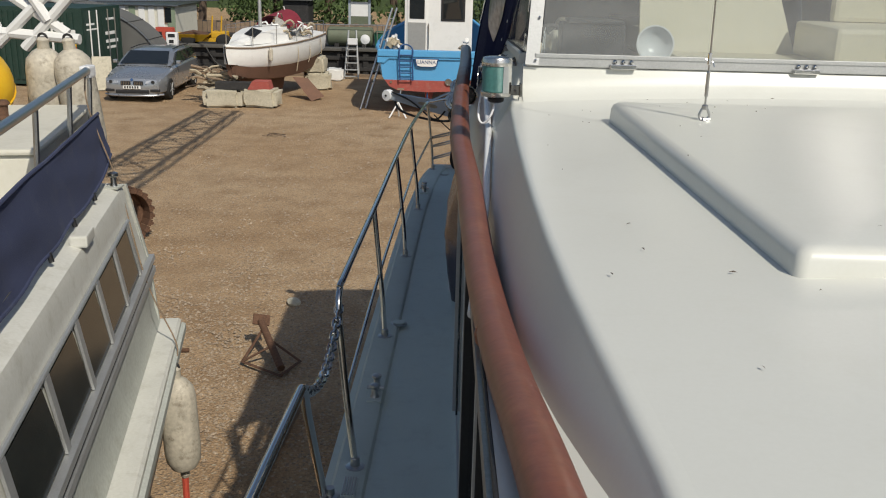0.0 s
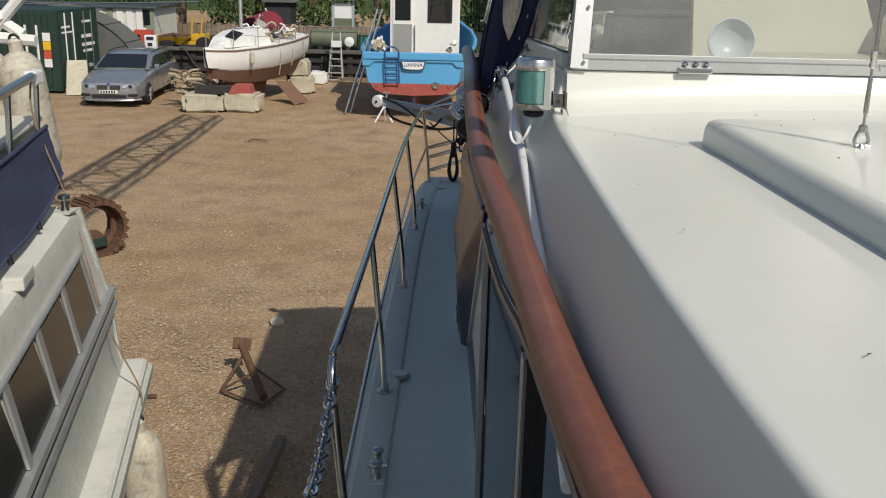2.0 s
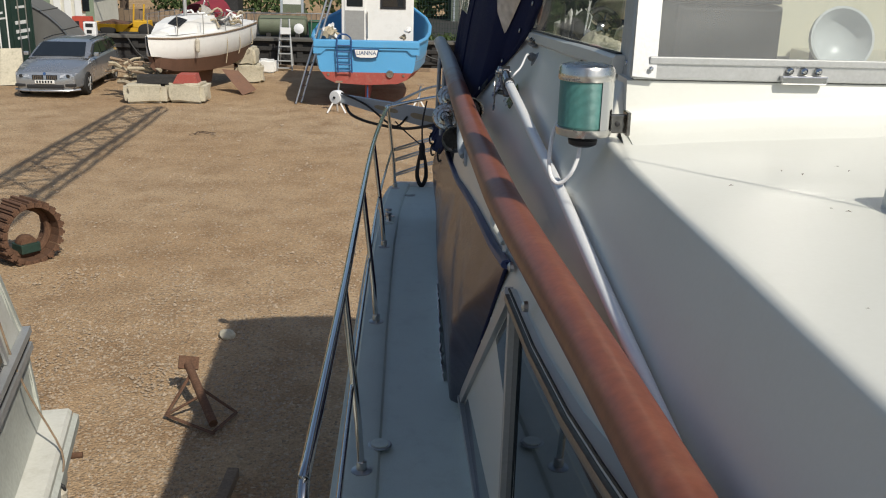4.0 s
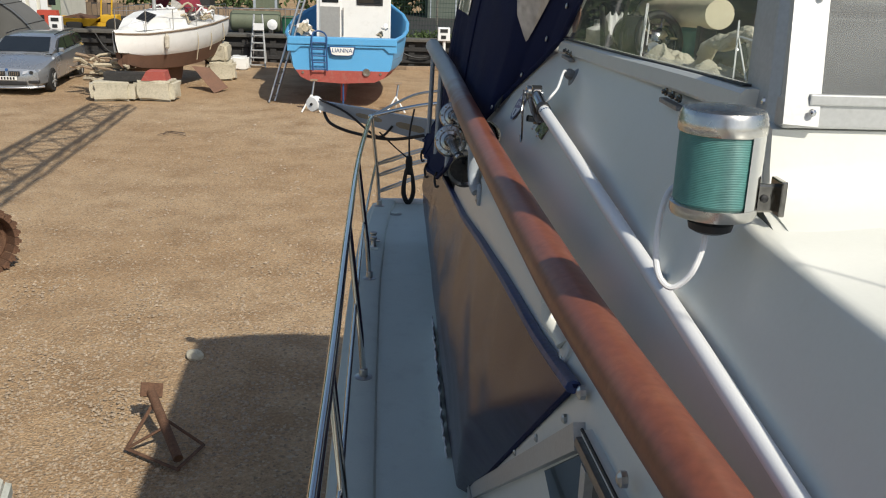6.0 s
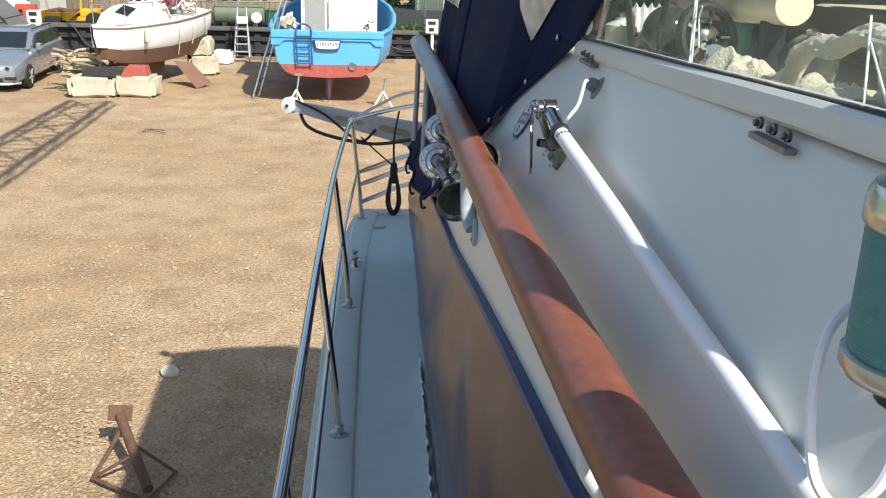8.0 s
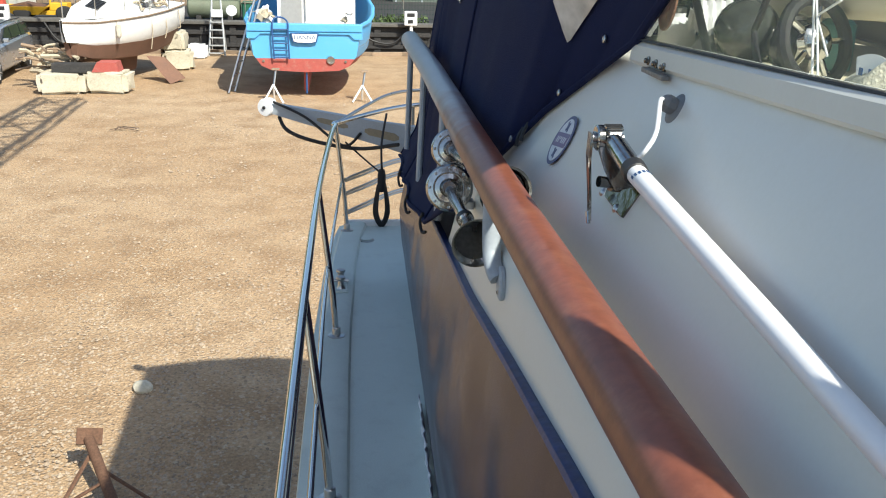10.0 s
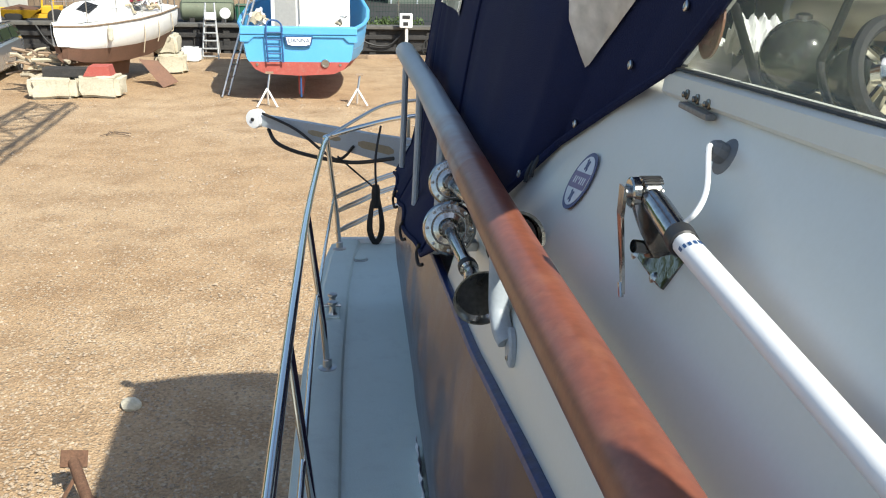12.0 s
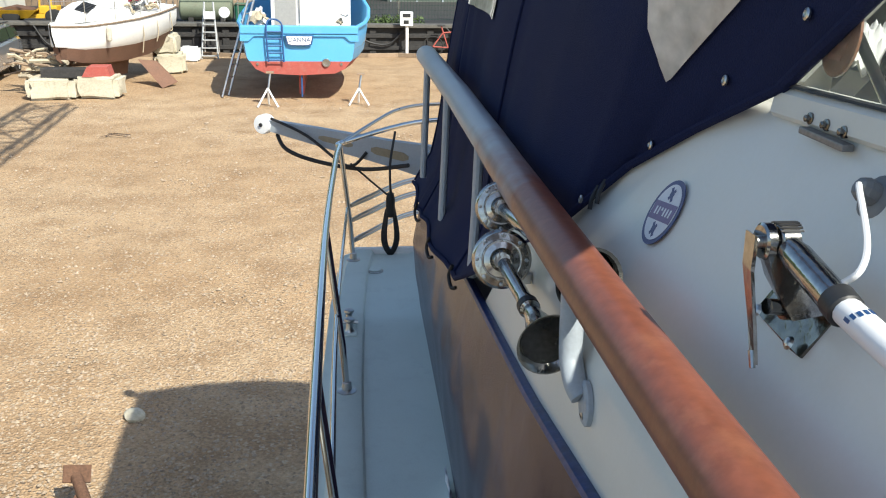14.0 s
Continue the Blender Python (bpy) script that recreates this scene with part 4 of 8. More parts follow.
for by, fz, mt in ((3.57, 3.293, GRP), (4.775, 3.238, TEAK_GREY)):
    p = min(HR, key=lambda q: abs(q.y - by))
    fx = lerp(XS, by) - 0.003 + max(0, fz - shoulder(by)) * 0.5
    br = 0.012 if by < 4 else 0.0155
    part("bracket", tubem(smooth_path([(p.x, by, p.z - 0.02), (p.x, by, p.z - 0.06), (p.x + 0.001, by - 0.002, fz + 0.055), (p.x + 0.002, by - 0.010, fz + 0.030), (fx - 0.010, by - 0.030, fz + 0.010), (fx - 0.004, by - 0.044, fz - 0.002)], 6), br, 14, flat=1.1), mt, rail, smooth=True)
    tilt = -88 if fz < 3.28 else -70
    fm_ = pose(fx, by - 0.052, fz - 0.008, 0, tilt) @ pose(0, 0, 0, 0, 0, 25)
    foot = part("bracket_foot", lathem([(0.020, -0.004), (0.020, 0.003), (0.017, 0.006), (0.003, 0.0065)], 24, fm_ @ Matrix.Diagonal((1.6 if by > 4 else 1.4, 1.15 if by > 4 else 0.95, 1, 1))), mt, rail, smooth=True)
    part("screw", lathem([(0.0052, 0), (0.0052, 0.002), (0.002, 0.003)], 10, fm_ @ Matrix.Translation((-0.017, 0, 0.0055))), STEEL_DULL, foot)
    part("screw_slot", boxm(-0.004, 0.004, -0.0009, 0.0009, 0.0085, 0.0091, m=fm_ @ Matrix.Translation((-0.017, 0, 0)) @ pose(0, 0, 0, 0, 0, 50)), BLACK, foot)
for py, pz in ((6.95, 2.98), (6.35, 3.0), (5.72, 3.05)):
    p = Vector((0.122, py, 3.39))
    part("post", tubem([p, (p.x - 0.004, py, 3.2), (p.x - 0.012, py - 0.01, pz)], 0.017, 10, flat=0.7), TEAK_GREY, rail, "grey flattened post", True)

# ---- guard rail ----
guard = thing("guard_rail", "polished stainless tube guard rail with stanchions along deck edge", "railing")
gtop = smooth_path([(-0.222, 2.94, 2.33), (-0.262, 2.99, 2.62), (-0.288, 3.04, 2.86), (-0.292, 3.10, 2.93), (-0.288, 3.20, 2.948), (-0.272, 4.15, 2.95), (-0.262, 5.42, 2.935), (-0.245, 6.54, 2.915), (-0.205, 7.6, 2.89), (-0.185, 7.88, 2.886), (-0.16, 7.97, 2.888), (0.2, 8.36, 2.90), (0.6, 8.5, 2.90)], 6)
part("top_rail", tubem(gtop, 0.0125, 12), STEEL, guard, smooth=True)
part("mid_rail", tubem(smooth_path([(-0.255, 2.985, 2.60), (-0.25, 4.15, 2.625), (-0.235, 5.42, 2.62), (-0.215, 6.54, 2.61), (-0.155, 7.9, 2.585)], 5), 0.008, 10), STEEL, guard, smooth=True)
for sx, sy, tx in ((-0.22, 4.15, -0.272), (-0.203, 5.42, -0.262), (-0.185, 6.54, -0.245), (-0.129, 7.9, -0.183)):
    tz = 2.945 if sy < 5 else 2.93 if sy < 6 else 2.91 if sy < 7 else 2.886
    st = part("stanchion", tubem([(sx, sy, 2.325), (sx + (tx - sx) * 0.2, sy, 2.5), (tx, sy, tz)], 0.0115, 12), STEEL, guard, smooth=True)
    part("base_socket", lathem([(0.034, 0), (0.034, 0.004), (0.017, 0.008), (0.016, 0.035), (0.013, 0.038)], 18, Matrix.Translation((sx, sy, 2.325))), STEEL_DULL, st, smooth=True)
st = part("stanchion_socket", lathem([(0.034, 0), (0.034, 0.004), (0.017, 0.008), (0.016, 0.035), (0.013, 0.038)], 18, Matrix.Translation((-0.222, 2.94, 2.325))), STEEL_DULL, guard, smooth=True)
for bz in (2.60, 2.525, 2.42):
    part("stern_bar", tubem(smooth_path([(-0.135, 7.9, bz), (-0.06, 8.03, bz), (0.2, 8.36, bz + 0.005), (0.6, 8.5, bz + 0.005)], 5), 0.008, 8), STEEL_DULL, guard, smooth=True)
    part("stern_bar", tubem(smooth_path([(-0.145, 7.9, bz - 0.012), (-0.05, 8.06, bz - 0.02), (0.2, 8.38, bz - 0.015), (0.6, 8.52, bz - 0.015)], 5), 0.006, 8), STEEL_DULL, guard, smooth=True)
part("stern_upper_rail", tubem(smooth_path([(-0.17, 7.95, 2.89), (-0.02, 8.2, 2.93), (0.12, 8.42, 2.955), (0.3, 8.55, 2.96), (0.6, 8.6, 2.95)], 5), 0.009, 10), STEEL_DULL, guard, smooth=True)
part("stern_post", tubem([(0.25, 8.4, 2.0), (0.25, 8.4, 2.9)], 0.011, 10), STEEL_DULL, guard)

gate = thing("boarding_gate_hoop", "bent stainless tube hoop ending the forward guard rail", "railing")
part("tube", tubem(smooth_path([(-0.33, 0.4, 2.96), (-0.30, 1.6, 2.955), (-0.285, 2.18, 2.95), (-0.283, 2.26, 2.945), (-0.285, 2.31, 2.91), (-0.295, 2.42, 2.78), (-0.303, 2.74, 2.335)], 7), 0.0135, 12), STEEL, gate, smooth=True)
part("base_socket", lathem([(0.034, 0), (0.034, 0.004), (0.017, 0.008), (0.016, 0.03)], 16, Matrix.Translation((-0.285, 2.75, 2.325))), STEEL_DULL, gate, smooth=True)

# gate chain of separate links
chain = thing("chain", "slack stainless chain closing the boarding gate", "chain")
c0, c1 = Vector((-0.290, 3.07, 2.88)), Vector((-0.284, 2.285, 2.935))
bm = bmesh.new()
loop = [Vector((0.017 * math.cos(a) + (0.008 if math.cos(a) > 0 else -0.008), 0.0125 * math.sin(a), 0)) for a in [2 * math.pi * k / 12 for k in range(13)]]
tube(bm, loop, 0.0056, 6, caps=False)
link0 = part("link", bm, STEEL, chain, smooth=True)
N = 25
pts = []
for k in range(N + 1):
    t = k / N
    p = c0.lerp(c1, t)
    p.z -= 0.11 * 4 * t * (1 - t)
    pts.append(p)
for k in range(N):
    d = (pts[k + 1] - pts[k])
    q = d.to_track_quat("X", "Z").to_matrix().to_4x4()
    mm = Matrix.Translation((pts[k] + pts[k + 1]) / 2) @ q @ pose(0, 0, 0, 90 * (k % 2))
    if k == 0:
        link0.matrix_basis = mm
    else:
        o = new("link", link0.data)
        o.parent = chain
        o.matrix_basis = mm

# deck fittings
def cleat(x, y):
    c = thing("deck_cleat", "grey-painted two-horned mooring cleat on the side deck", "cleat", "cleats on the side deck")
    part("base_plate", boxm(x - 0.03, x + 0.03, y - 0.085, y + 0.085, 2.324, 2.334, 0.004), GRP_GREY, c)
    for s in (-0.045, 0.045):
        part("bollard", lathem([(0.02, 0), (0.014, 0.01), (0.013, 0.035), (0.021, 0.045), (0.020, 0.053), (0.006, 0.058)], 14, Matrix.Translation((x, y + s, 2.334))), STEEL_DULL, c, smooth=True)
    part("cross_bar", tubem([(x - 0.035, y, 2.352), (x + 0.035, y, 2.352)], 0.008, 8), STEEL_DULL, c)


cleat(-0.205, 3.53)
cleat(-0.165, 7.08)
for fx, fy in ((-0.165, 4.32), (-0.03, 7.8)):
    cap = thing("filler_cap", "round metal deck filler cap", "deck fitting", "filler caps on the side deck")
    part("ring", lathem([(0.04, 0), (0.04, 0.004), (0.036, 0.006)], 20, Matrix.Translation((fx, fy, 2.302 if fy > 5 else 2.322))), STEEL_DULL, cap)
    part("lid", lathem([(0.03, 0), (0.03, 0.003), (0.026, 0.004)], 18, Matrix.Translation((fx, fy, 2.309 if fy > 5 else 2.329))), GRP_GREY, cap)
vent = thing("deck_vent", "small ribbed vent plate let into the deck edge", "vent")
part("plate", boxm(-0.25, -0.20, 2.74, 2.86, 2.326, 2.331, 0.002), GRP_GREY, vent)
for k in range(5):
    part("slat", boxm(-0.246 + 0.009 * k, -0.242 + 0.009 * k, 2.745, 2.855, 2.331, 2.336), STEEL_DULL, vent)

# ---- starboard lamp ----
LAMP_STEEL = mat("brushed_lamp_steel", (0.60, 0.59, 0.56), 0.27, 1.0, var=0.1, scale=12, fine=160, bump=0.06)
lamp = thing("navigation_lamp", "round steel navigation lamp with ribbed green lens", "lamp")
LX, LY, LZ = 0.230, 3.21, 3.600
bm = bmesh.new()
prof = [(0.047, 0.0)]
for k in range(44):
    prof += [(0.0486, 0.003 + k * 0.00198), (0.0490, 0.0040 + k * 0.00198)]
lathe(bm, prof, 32, Matrix.Translation((LX, LY, LZ + 0.018)))
part("lens", bm, GREEN_LENS, lamp, "ribbed green lens", True)
part("bottom_band", lathem([(0.040, 0), (0.050, 0.003), (0.052, 0.008), (0.052, 0.017), (0.049, 0.019)], 32, Matrix.Translation((LX, LY, LZ))), LAMP_STEEL, lamp, smooth=True)
part("top_cap", lathem([(0.051, 0), (0.0522, 0.002), (0.0522, 0.014), (0.0512, 0.016), (0.0512, 0.020), (0.048, 0.0265), (0.040, 0.0285), (0.020, 0.030), (0.0, 0.0302)], 32, Matrix.Translation((LX, LY, LZ + 0.104))), LAMP_STEEL, lamp, smooth=True)
bm = bmesh.new()
arc = [pose(LX, LY, LZ) @ Vector((0.0515 * math.cos(a), 0.0515 * math.sin(a), 0)) for a in [radians(-66 + 6.6 * k) for k in range(31)]]
loft(bm, [[p + Vector((0, 0, 0.015)) for p in arc], [p + Vector((0, 0, 0.108)) for p in arc]])
part("back_shield", bm, STEEL, lamp, "polished steel back shield", True)
bkt = part("bracket", boxm(LX + 0.046, LX + 0.082, LY + 0.002, LY + 0.010, LZ + 0.004, LZ + 0.040, 0.003), CHROME_DARK, lamp)
part("wall_plate", boxm(LX + 0.078, LX + 0.086, LY - 0.012, LY + 0.022, LZ + 0.002, LZ + 0.046, 0.002), CHROME_DARK, bkt)
part("screw", lathem([(0.005, 0), (0.005, 0.003), (0.002, 0.004)], 8, pose(LX + 0.064, LY + 0.003, LZ + 0.022, 90)), BLACK, bkt)
part("gland", lathem([(0.018, 0), (0.026, 0.004), (0.028, 0.013), (0.024, 0.018), (0.034, 0.02)], 18, Matrix.Translation((LX, LY, LZ - 0.02))), DASH_BLACK, lamp, smooth=True)
part("wire", tubem(smooth_path([(LX - 0.004, LY, LZ - 0.018), (LX - 0.008, LY - 0.004, LZ - 0.045), (LX - 0.022, LY - 0.01, LZ - 0.075), (LX - 0.042, LY - 0.004, LZ - 0.092), (LX - 0.056, LY + 0.01, LZ - 0.075), (LX - 0.055, LY + 0.03, LZ - 0.03), (LX - 0.040, LY + 0.05, LZ + 0.015), (LX - 0.005, LY + 0.075, LZ + 0.03)], 6), 0.0040, 8), WHITE_PLASTIC, lamp, "white wire", True)

# ---- whip antenna folded along the coaming ----
ant = thing("whip_antenna", "white whip antenna folded flat on chrome ratchet mount", "antenna")
AB = Vector((0.214, 4.295, 3.547))
part("whip", tubem([AB, AB.lerp(Vector((0.211, 3.30, 3.470)), 0.2), Vector((0.211, 3.30, 3.468)), Vector((0.188, 2.4, 3.420)), Vector((0.150, 1.66, 3.402))], [0.0135, 0.0132, 0.0118, 0.010, 0.009], 14), WHITE_PLASTIC, ant, smooth=True)
part("collar", lathem([(0.0150, -0.010), (0.0168, -0.008), (0.0168, 0.010), (0.0150, 0.012)], 18, Matrix.Translation(AB) @ Vector((0, 0.97, 0.22)).to_track_quat("Z", "Y").to_matrix().to_4x4()), DASH_BLACK, ant, smooth=True)
HM = Matrix.Translation(AB + Vector((-0.001, 0.118, 0.020)))  # the ratchet's pivot, its axle across
part("ferrule", tubem([AB + Vector((0, 0.010, 0.001)), AB + Vector((-0.001, 0.082, 0.015)), AB + Vector((-0.001, 0.098, 0.018))], [0.0150, 0.0150, 0.0125], 18), CHROME, ant, smooth=True)
for x0, x1 in ((-0.022, -0.010), (-0.007, 0.013)):
    part("ratchet_cheek", lathem([(0.016, x0), (0.0185, x0 + 0.002), (0.0185, x1 - 0.002), (0.016, x1)], 26, HM @ pose(0, 0, 0, 0, 90)), CHROME, ant, "polished ratchet cheek", True)
for k in range(7):
    a = radians(60 + 12 * k)
    part("ratchet_tooth", boxm(-0.0085, 0.0145, -0.001, 0.001, 0.0182, 0.0195, m=HM @ pose(0, 0, 0, math.degrees(a) - 90)), DASH_BLACK, ant)
part("axle", tubem([HM @ Vector((-0.027, 0, 0)), HM @ Vector((0.018, 0, 0))], 0.0065, 12), STEEL_DULL, ant, smooth=True)
part("neck", loftm([[HM @ Vector((-0.020, -0.012, -0.004)), HM @ Vector((0.010, -0.012, -0.004)), HM @ Vector((0.010, 0.012, -0.004)), HM @ Vector((-0.020, 0.012, -0.004))], [(0.200, 4.385, 3.525), (0.228, 4.380, 3.528), (0.240, 4.425, 3.532), (0.208, 4.43, 3.527)], [(0.214, 4.372, 3.500), (0.243, 4.366, 3.508), (0.256, 4.44, 3.515), (0.226, 4.445, 3.505)]], closed=True, caps=True), CHROME_DARK, ant, smooth=True)
part("pivot_bolt", lathem([(0.010, -0.020), (0.012, -0.018), (0.012, -0.004), (0.008, -0.003), (0.008, 0.016)], 14, pose(0.208, 4.388, 3.508, 0, -80, 12)), CHROME_DARK, ant, smooth=True)
part("mount_plate", prismm([(0.252, 4.360, 3.510), (0.226, 4.372, 3.462), (0.226, 4.392, 3.461), (0.228, 4.470, 3.466), (0.234, 4.480, 3.474), (0.262, 4.47, 3.526)], (0.005, 0, -0.0025)), CHROME_DARK, ant, "polished diamond-shaped mount plate")
for hy_, hz_ in ((4.386, 3.471), (4.462, 3.474)):
    part("screw", lathem([(0.0075, 0), (0.005, 0.003), (0.002, 0.004)], 10, pose(0.126 + 0.551 * (hz_ - 3.27) - 0.016, hy_, hz_, 0, -61)), STEEL_DULL, ant)
part("lever", loftm([[(0.186, 4.436, 3.572), (0.184, 4.410, 3.574), (0.188, 4.410, 3.572), (0.190, 4.436, 3.571)], [(0.183, 4.428, 3.540), (0.181, 4.404, 3.540), (0.185, 4.404, 3.538), (0.187, 4.428, 3.538)], [(0.180, 4.394, 3.490), (0.178, 4.376, 3.488), (0.182, 4.376, 3.487), (0.184, 4.394, 3.488)], [(0.178, 4.378, 3.463), (0.176, 4.362, 3.461), (0.180, 4.362, 3.460), (0.182, 4.378, 3.462)]], closed=True, caps=True), CHROME, ant, "flat polished locking lever")
part("lever_tip", tubem([(0.178, 4.374, 3.470), (0.177, 4.366, 3.455)], [0.0040, 0.0030], 8), CHROME, ant, smooth=True)
part("cable", tubem(smooth_path([AB + Vector((0.008, 0.02, 0.012)), AB + Vector((0.017, 0.008, 0.03)), (0.252, 4.335, 3.593), (0.276, 4.40, 3.622), (0.286, 4.416, 3.620)], 5), 0.0032, 8), WHITE_PLASTIC, ant, smooth=True)
wd = (Vector((0.211, 3.30, 3.470)) - AB).normalized()
for k in range(6):
    a = radians(-75 + 24 * k)
    part("lettering_bar", boxm(-0.0017, 0.0017, -0.0036, 0.0036, 0.0134, 0.0140, m=Matrix.Translation(AB + wd * (0.032 + 0.006 * math.sin(math.pi * k / 5))) @ wd.to_track_quat("-Y", "Z").to_matrix().to_4x4() @ pose(0, 0, 0, 0, math.degrees(a))), BLUE_DARK, ant)
gl = thing("cable_gland", "grey deck gland for antenna cable on coaming", "cable gland")
GM = pose(0.309, 4.418, 3.607, 0, -61)
GLAND_GREY = mat("grey_gland_plastic", (0.16, 0.17, 0.18), 0.45, var=0.15, scale=20, bump=0.05)
part("flange", lathem([(0.024, 0), (0.024, 0.004), (0.017, 0.008)], 20, GM), GLAND_GREY, gl, smooth=True)
part("nut", lathem([(0.013, 0.007), (0.013, 0.020), (0.010, 0.026), (0.007, 0.028)], 10, GM), GLAND_GREY, gl)

# the round badge sticker, plain shapes only
bd = thing("badge_sticker", "oval blue and white sticker on the coaming", "sticker")
bx_, bz_ = Vector((0.044, 0.013, 0.080)).normalized(), Vector((-0.876, 0, 0.482))
by_ = bz_.cross(bx_).normalized()
BM = Matrix.Translation((0.2393, 4.807, 3.478)) @ Matrix((bx_, by_, bx_.cross(by_))).transposed().to_4x4()
STICKER_BLUE = mat("sticker_blue", (0.055, 0.065, 0.17), 0.4, bump=0)
STICKER_VIOLET = mat("sticker_violet", (0.17, 0.13, 0.25), 0.4, bump=0)
STICKER_PALE = mat("sticker_pale", (0.62, 0.64, 0.68), 0.4, bump=0)
def oval(a, b, z0, h):
    return lathem([(1, z0), (1, z0 + h)], 40, BM @ Matrix.Diagonal((a, b, 1, 1)))
part("rim", oval(0.050, 0.044, 0.0, 0.0012), STICKER_BLUE, bd)
part("field", oval(0.043, 0.0372, 0.0013, 0.0006), STICKER_PALE, bd)
part("band", boxm(-0.014, 0.014, -0.0345, 0.0345, 0.0020, 0.0026, m=BM), STICKER_VIOLET, bd)
for k in (-0.027, 0.027):
    for r_, l_ in ((35, 0.012), (-35, 0.009), (85, 0.006)):
        part("emblem", boxm(-l_, l_, -0.0026, 0.0026, 0.0020, 0.0025, m=BM @ pose(k, 0, 0.0002 * l_, 0, 0, r_)), STICKER_BLUE, bd)
for k in range(6):
    part("lettering_bar", boxm(-0.006 if k != 3 else 0.001, 0.006, -0.026 + 0.009 * k, -0.022 + 0.009 * k, 0.0027, 0.003, m=BM), STICKER_PALE, bd)

# ---- air horns ----
# dark colour carries the shade deep inside the horn's funnel
HORN_DARK = mat("shaded_throat_chrome", (0.10, 0.095, 0.09), 0.28, 1.0, var=0.3, scale=25, fine=120, bump=0.05)
def horn(disc, bell, dr, label):
    h = thing("air_horn", label, "horn", "air horns under the handrail")
    d = (Vector(bell) - Vector(disc))
    ln = d.length
    m = Matrix.Translation(disc) @ d.to_track_quat("Z", "Y").to_matrix().to_4x4()
    md = Matrix.Translation(disc) @ Vector((-0.14, -0.95, 0.26)).to_track_quat("Z", "Y").to_matrix().to_4x4()
    part("diaphragm_case", lathem([(dr * 0.5, -0.035), (dr * 0.96, -0.03), (dr, -0.022), (dr, -0.008), (dr * 0.93, -0.004), (dr * 0.90, 0.003), (dr * 0.68, 0.004), (dr * 0.66, 0.007), (dr * 0.62, 0.007), (dr * 0.60, 0.004), (dr * 0.40, 0.006), (dr * 0.3, 0.014), (0.014, 0.022)], 32, md), CHROME, h, smooth=True)
    for k in range(8):
        a = math.pi / 4 * k
        part("screw", lathem([(0.0035, 0), (0.0035, 0.003), (0.001, 0.004)], 6, md @ Matrix.Translation((dr * 0.82 * math.cos(a), dr * 0.82 * math.sin(a), 0.004))), STEEL_DULL, h)
    part("trumpet", lathem([(0.013, 0.02), (0.0125, ln * 0.5), (0.0165, ln * 0.56), (0.0165, ln * 0.62), (0.012, ln * 0.63), (0.016, ln * 0.72), (0.026, ln * 0.86), (0.045, ln * 0.97), (0.050, ln * 0.995), (0.051, ln), (0.046, ln - 0.002), (0.026, ln * 0.88), (0.012, ln * 0.75), (0.0, ln * 0.74)], 28, m), CHROME, h, smooth=True)
    part("rubber_sleeve", lathem([(0.0175, ln * 0.565), (0.0175, ln * 0.615)], 16, m), BLACK, h)
    part("throat", lathem([(0.040, ln - 0.012), (0.022, ln * 0.86), (0.008, ln * 0.77)], 20, m), HORN_DARK, h, "dark inside of the horn", True)


horn((0.068, 5.10, 3.309), (0.092, 4.82, 3.275), 0.052, "chrome air horn with round diaphragm case")
horn((0.086, 5.22, 3.368), (0.138, 4.80, 3.380), 0.048, "chrome air horn partly behind the handrail")
part("horn_bracket", boxm(0.05, 0.13, 5.13, 5.16, 3.25, 3.27, 0.004), STEEL_DULL, cruiser)
part("horn_bracket", prismm([(0.116, 4.815, 3.262), (0.116, 4.775, 3.245), (0.116, 4.765, 3.215), (0.116, 4.80, 3.212)], (-0.003, 0, 0)), STEEL_DULL, cruiser)

# ---- canvas canopy ----
canopy = thing("canvas_canopy", "navy blue canvas cockpit canopy with clear vinyl windows", "canopy")
HEM = [(0.0, (0.322, 4.665, 3.676)), (0.1, (0.297, 4.86, 3.585)), (0.2, (0.250, 5.0, 3.497)), (0.3, (0.184, 5.09, 3.392)), (0.42, (0.13, 5.40, 3.20)), (0.52, (0.085, 5.75, 3.03)), (0.6, (0.078, 5.95, 2.985)), (0.75, (0.08, 6.4, 2.94)), (0.9, (0.09, 6.9, 2.90)), (1.0, (0.10, 7.25, 2.88))]
TOPL = [(0.0, (0.47, 3.48, 4.62)), (0.3, (0.5, 4.5, 4.75)), (0.6, (0.5, 5.6, 4.8)), (0.8, (0.47, 6.3, 4.8)), (1.0, (0.47, 7.0, 4.78))]
def ltab(tab, u):
    return Vector([lerp([(a, p[k]) for a, p in tab], u) for k in range(3)])
def canopy_f(u, v, off=0.0):
    h, t = ltab(HEM, u), ltab(TOPL, u)
    p = h.lerp(t, v)
    belly = math.sin(math.pi * min(1, v)) * 0.05 * math.sin(math.pi * u)
    folds = 0.012 * math.sin(u * 34 + v * 5) * (1 - v) * min(1, max(0, u - 0.4) * 4) + 0.02 * noise.noise((u * 6, v * 4, 2)) * (1 - 0.4 * v) * min(1, v * 6 + max(0, u - 0.35) * 3) + (0.010 * math.sin(u * 150) * math.exp(-((u - 0.86) / 0.06) ** 2))
    tuck = 0.05 * min(1, v / 0.07) * max(0, 1 - v * 1.4) * min(1, max(0, u - 0.42) * 8)
    return p + Vector((-belly + tuck + folds * 0.8 - off, 0, folds * 0.2))
part("side_panel", grid_sheet(bmesh.new(), canopy_f, 90, 30, (0.004, 0, 0)), NAVY, canopy, smooth=True)
part("seam", tubem([canopy_f(0.56 + 0.03 * k / 14, k / 14, 0.003) for k in range(15)], 0.0035, 6), NAVY, canopy)
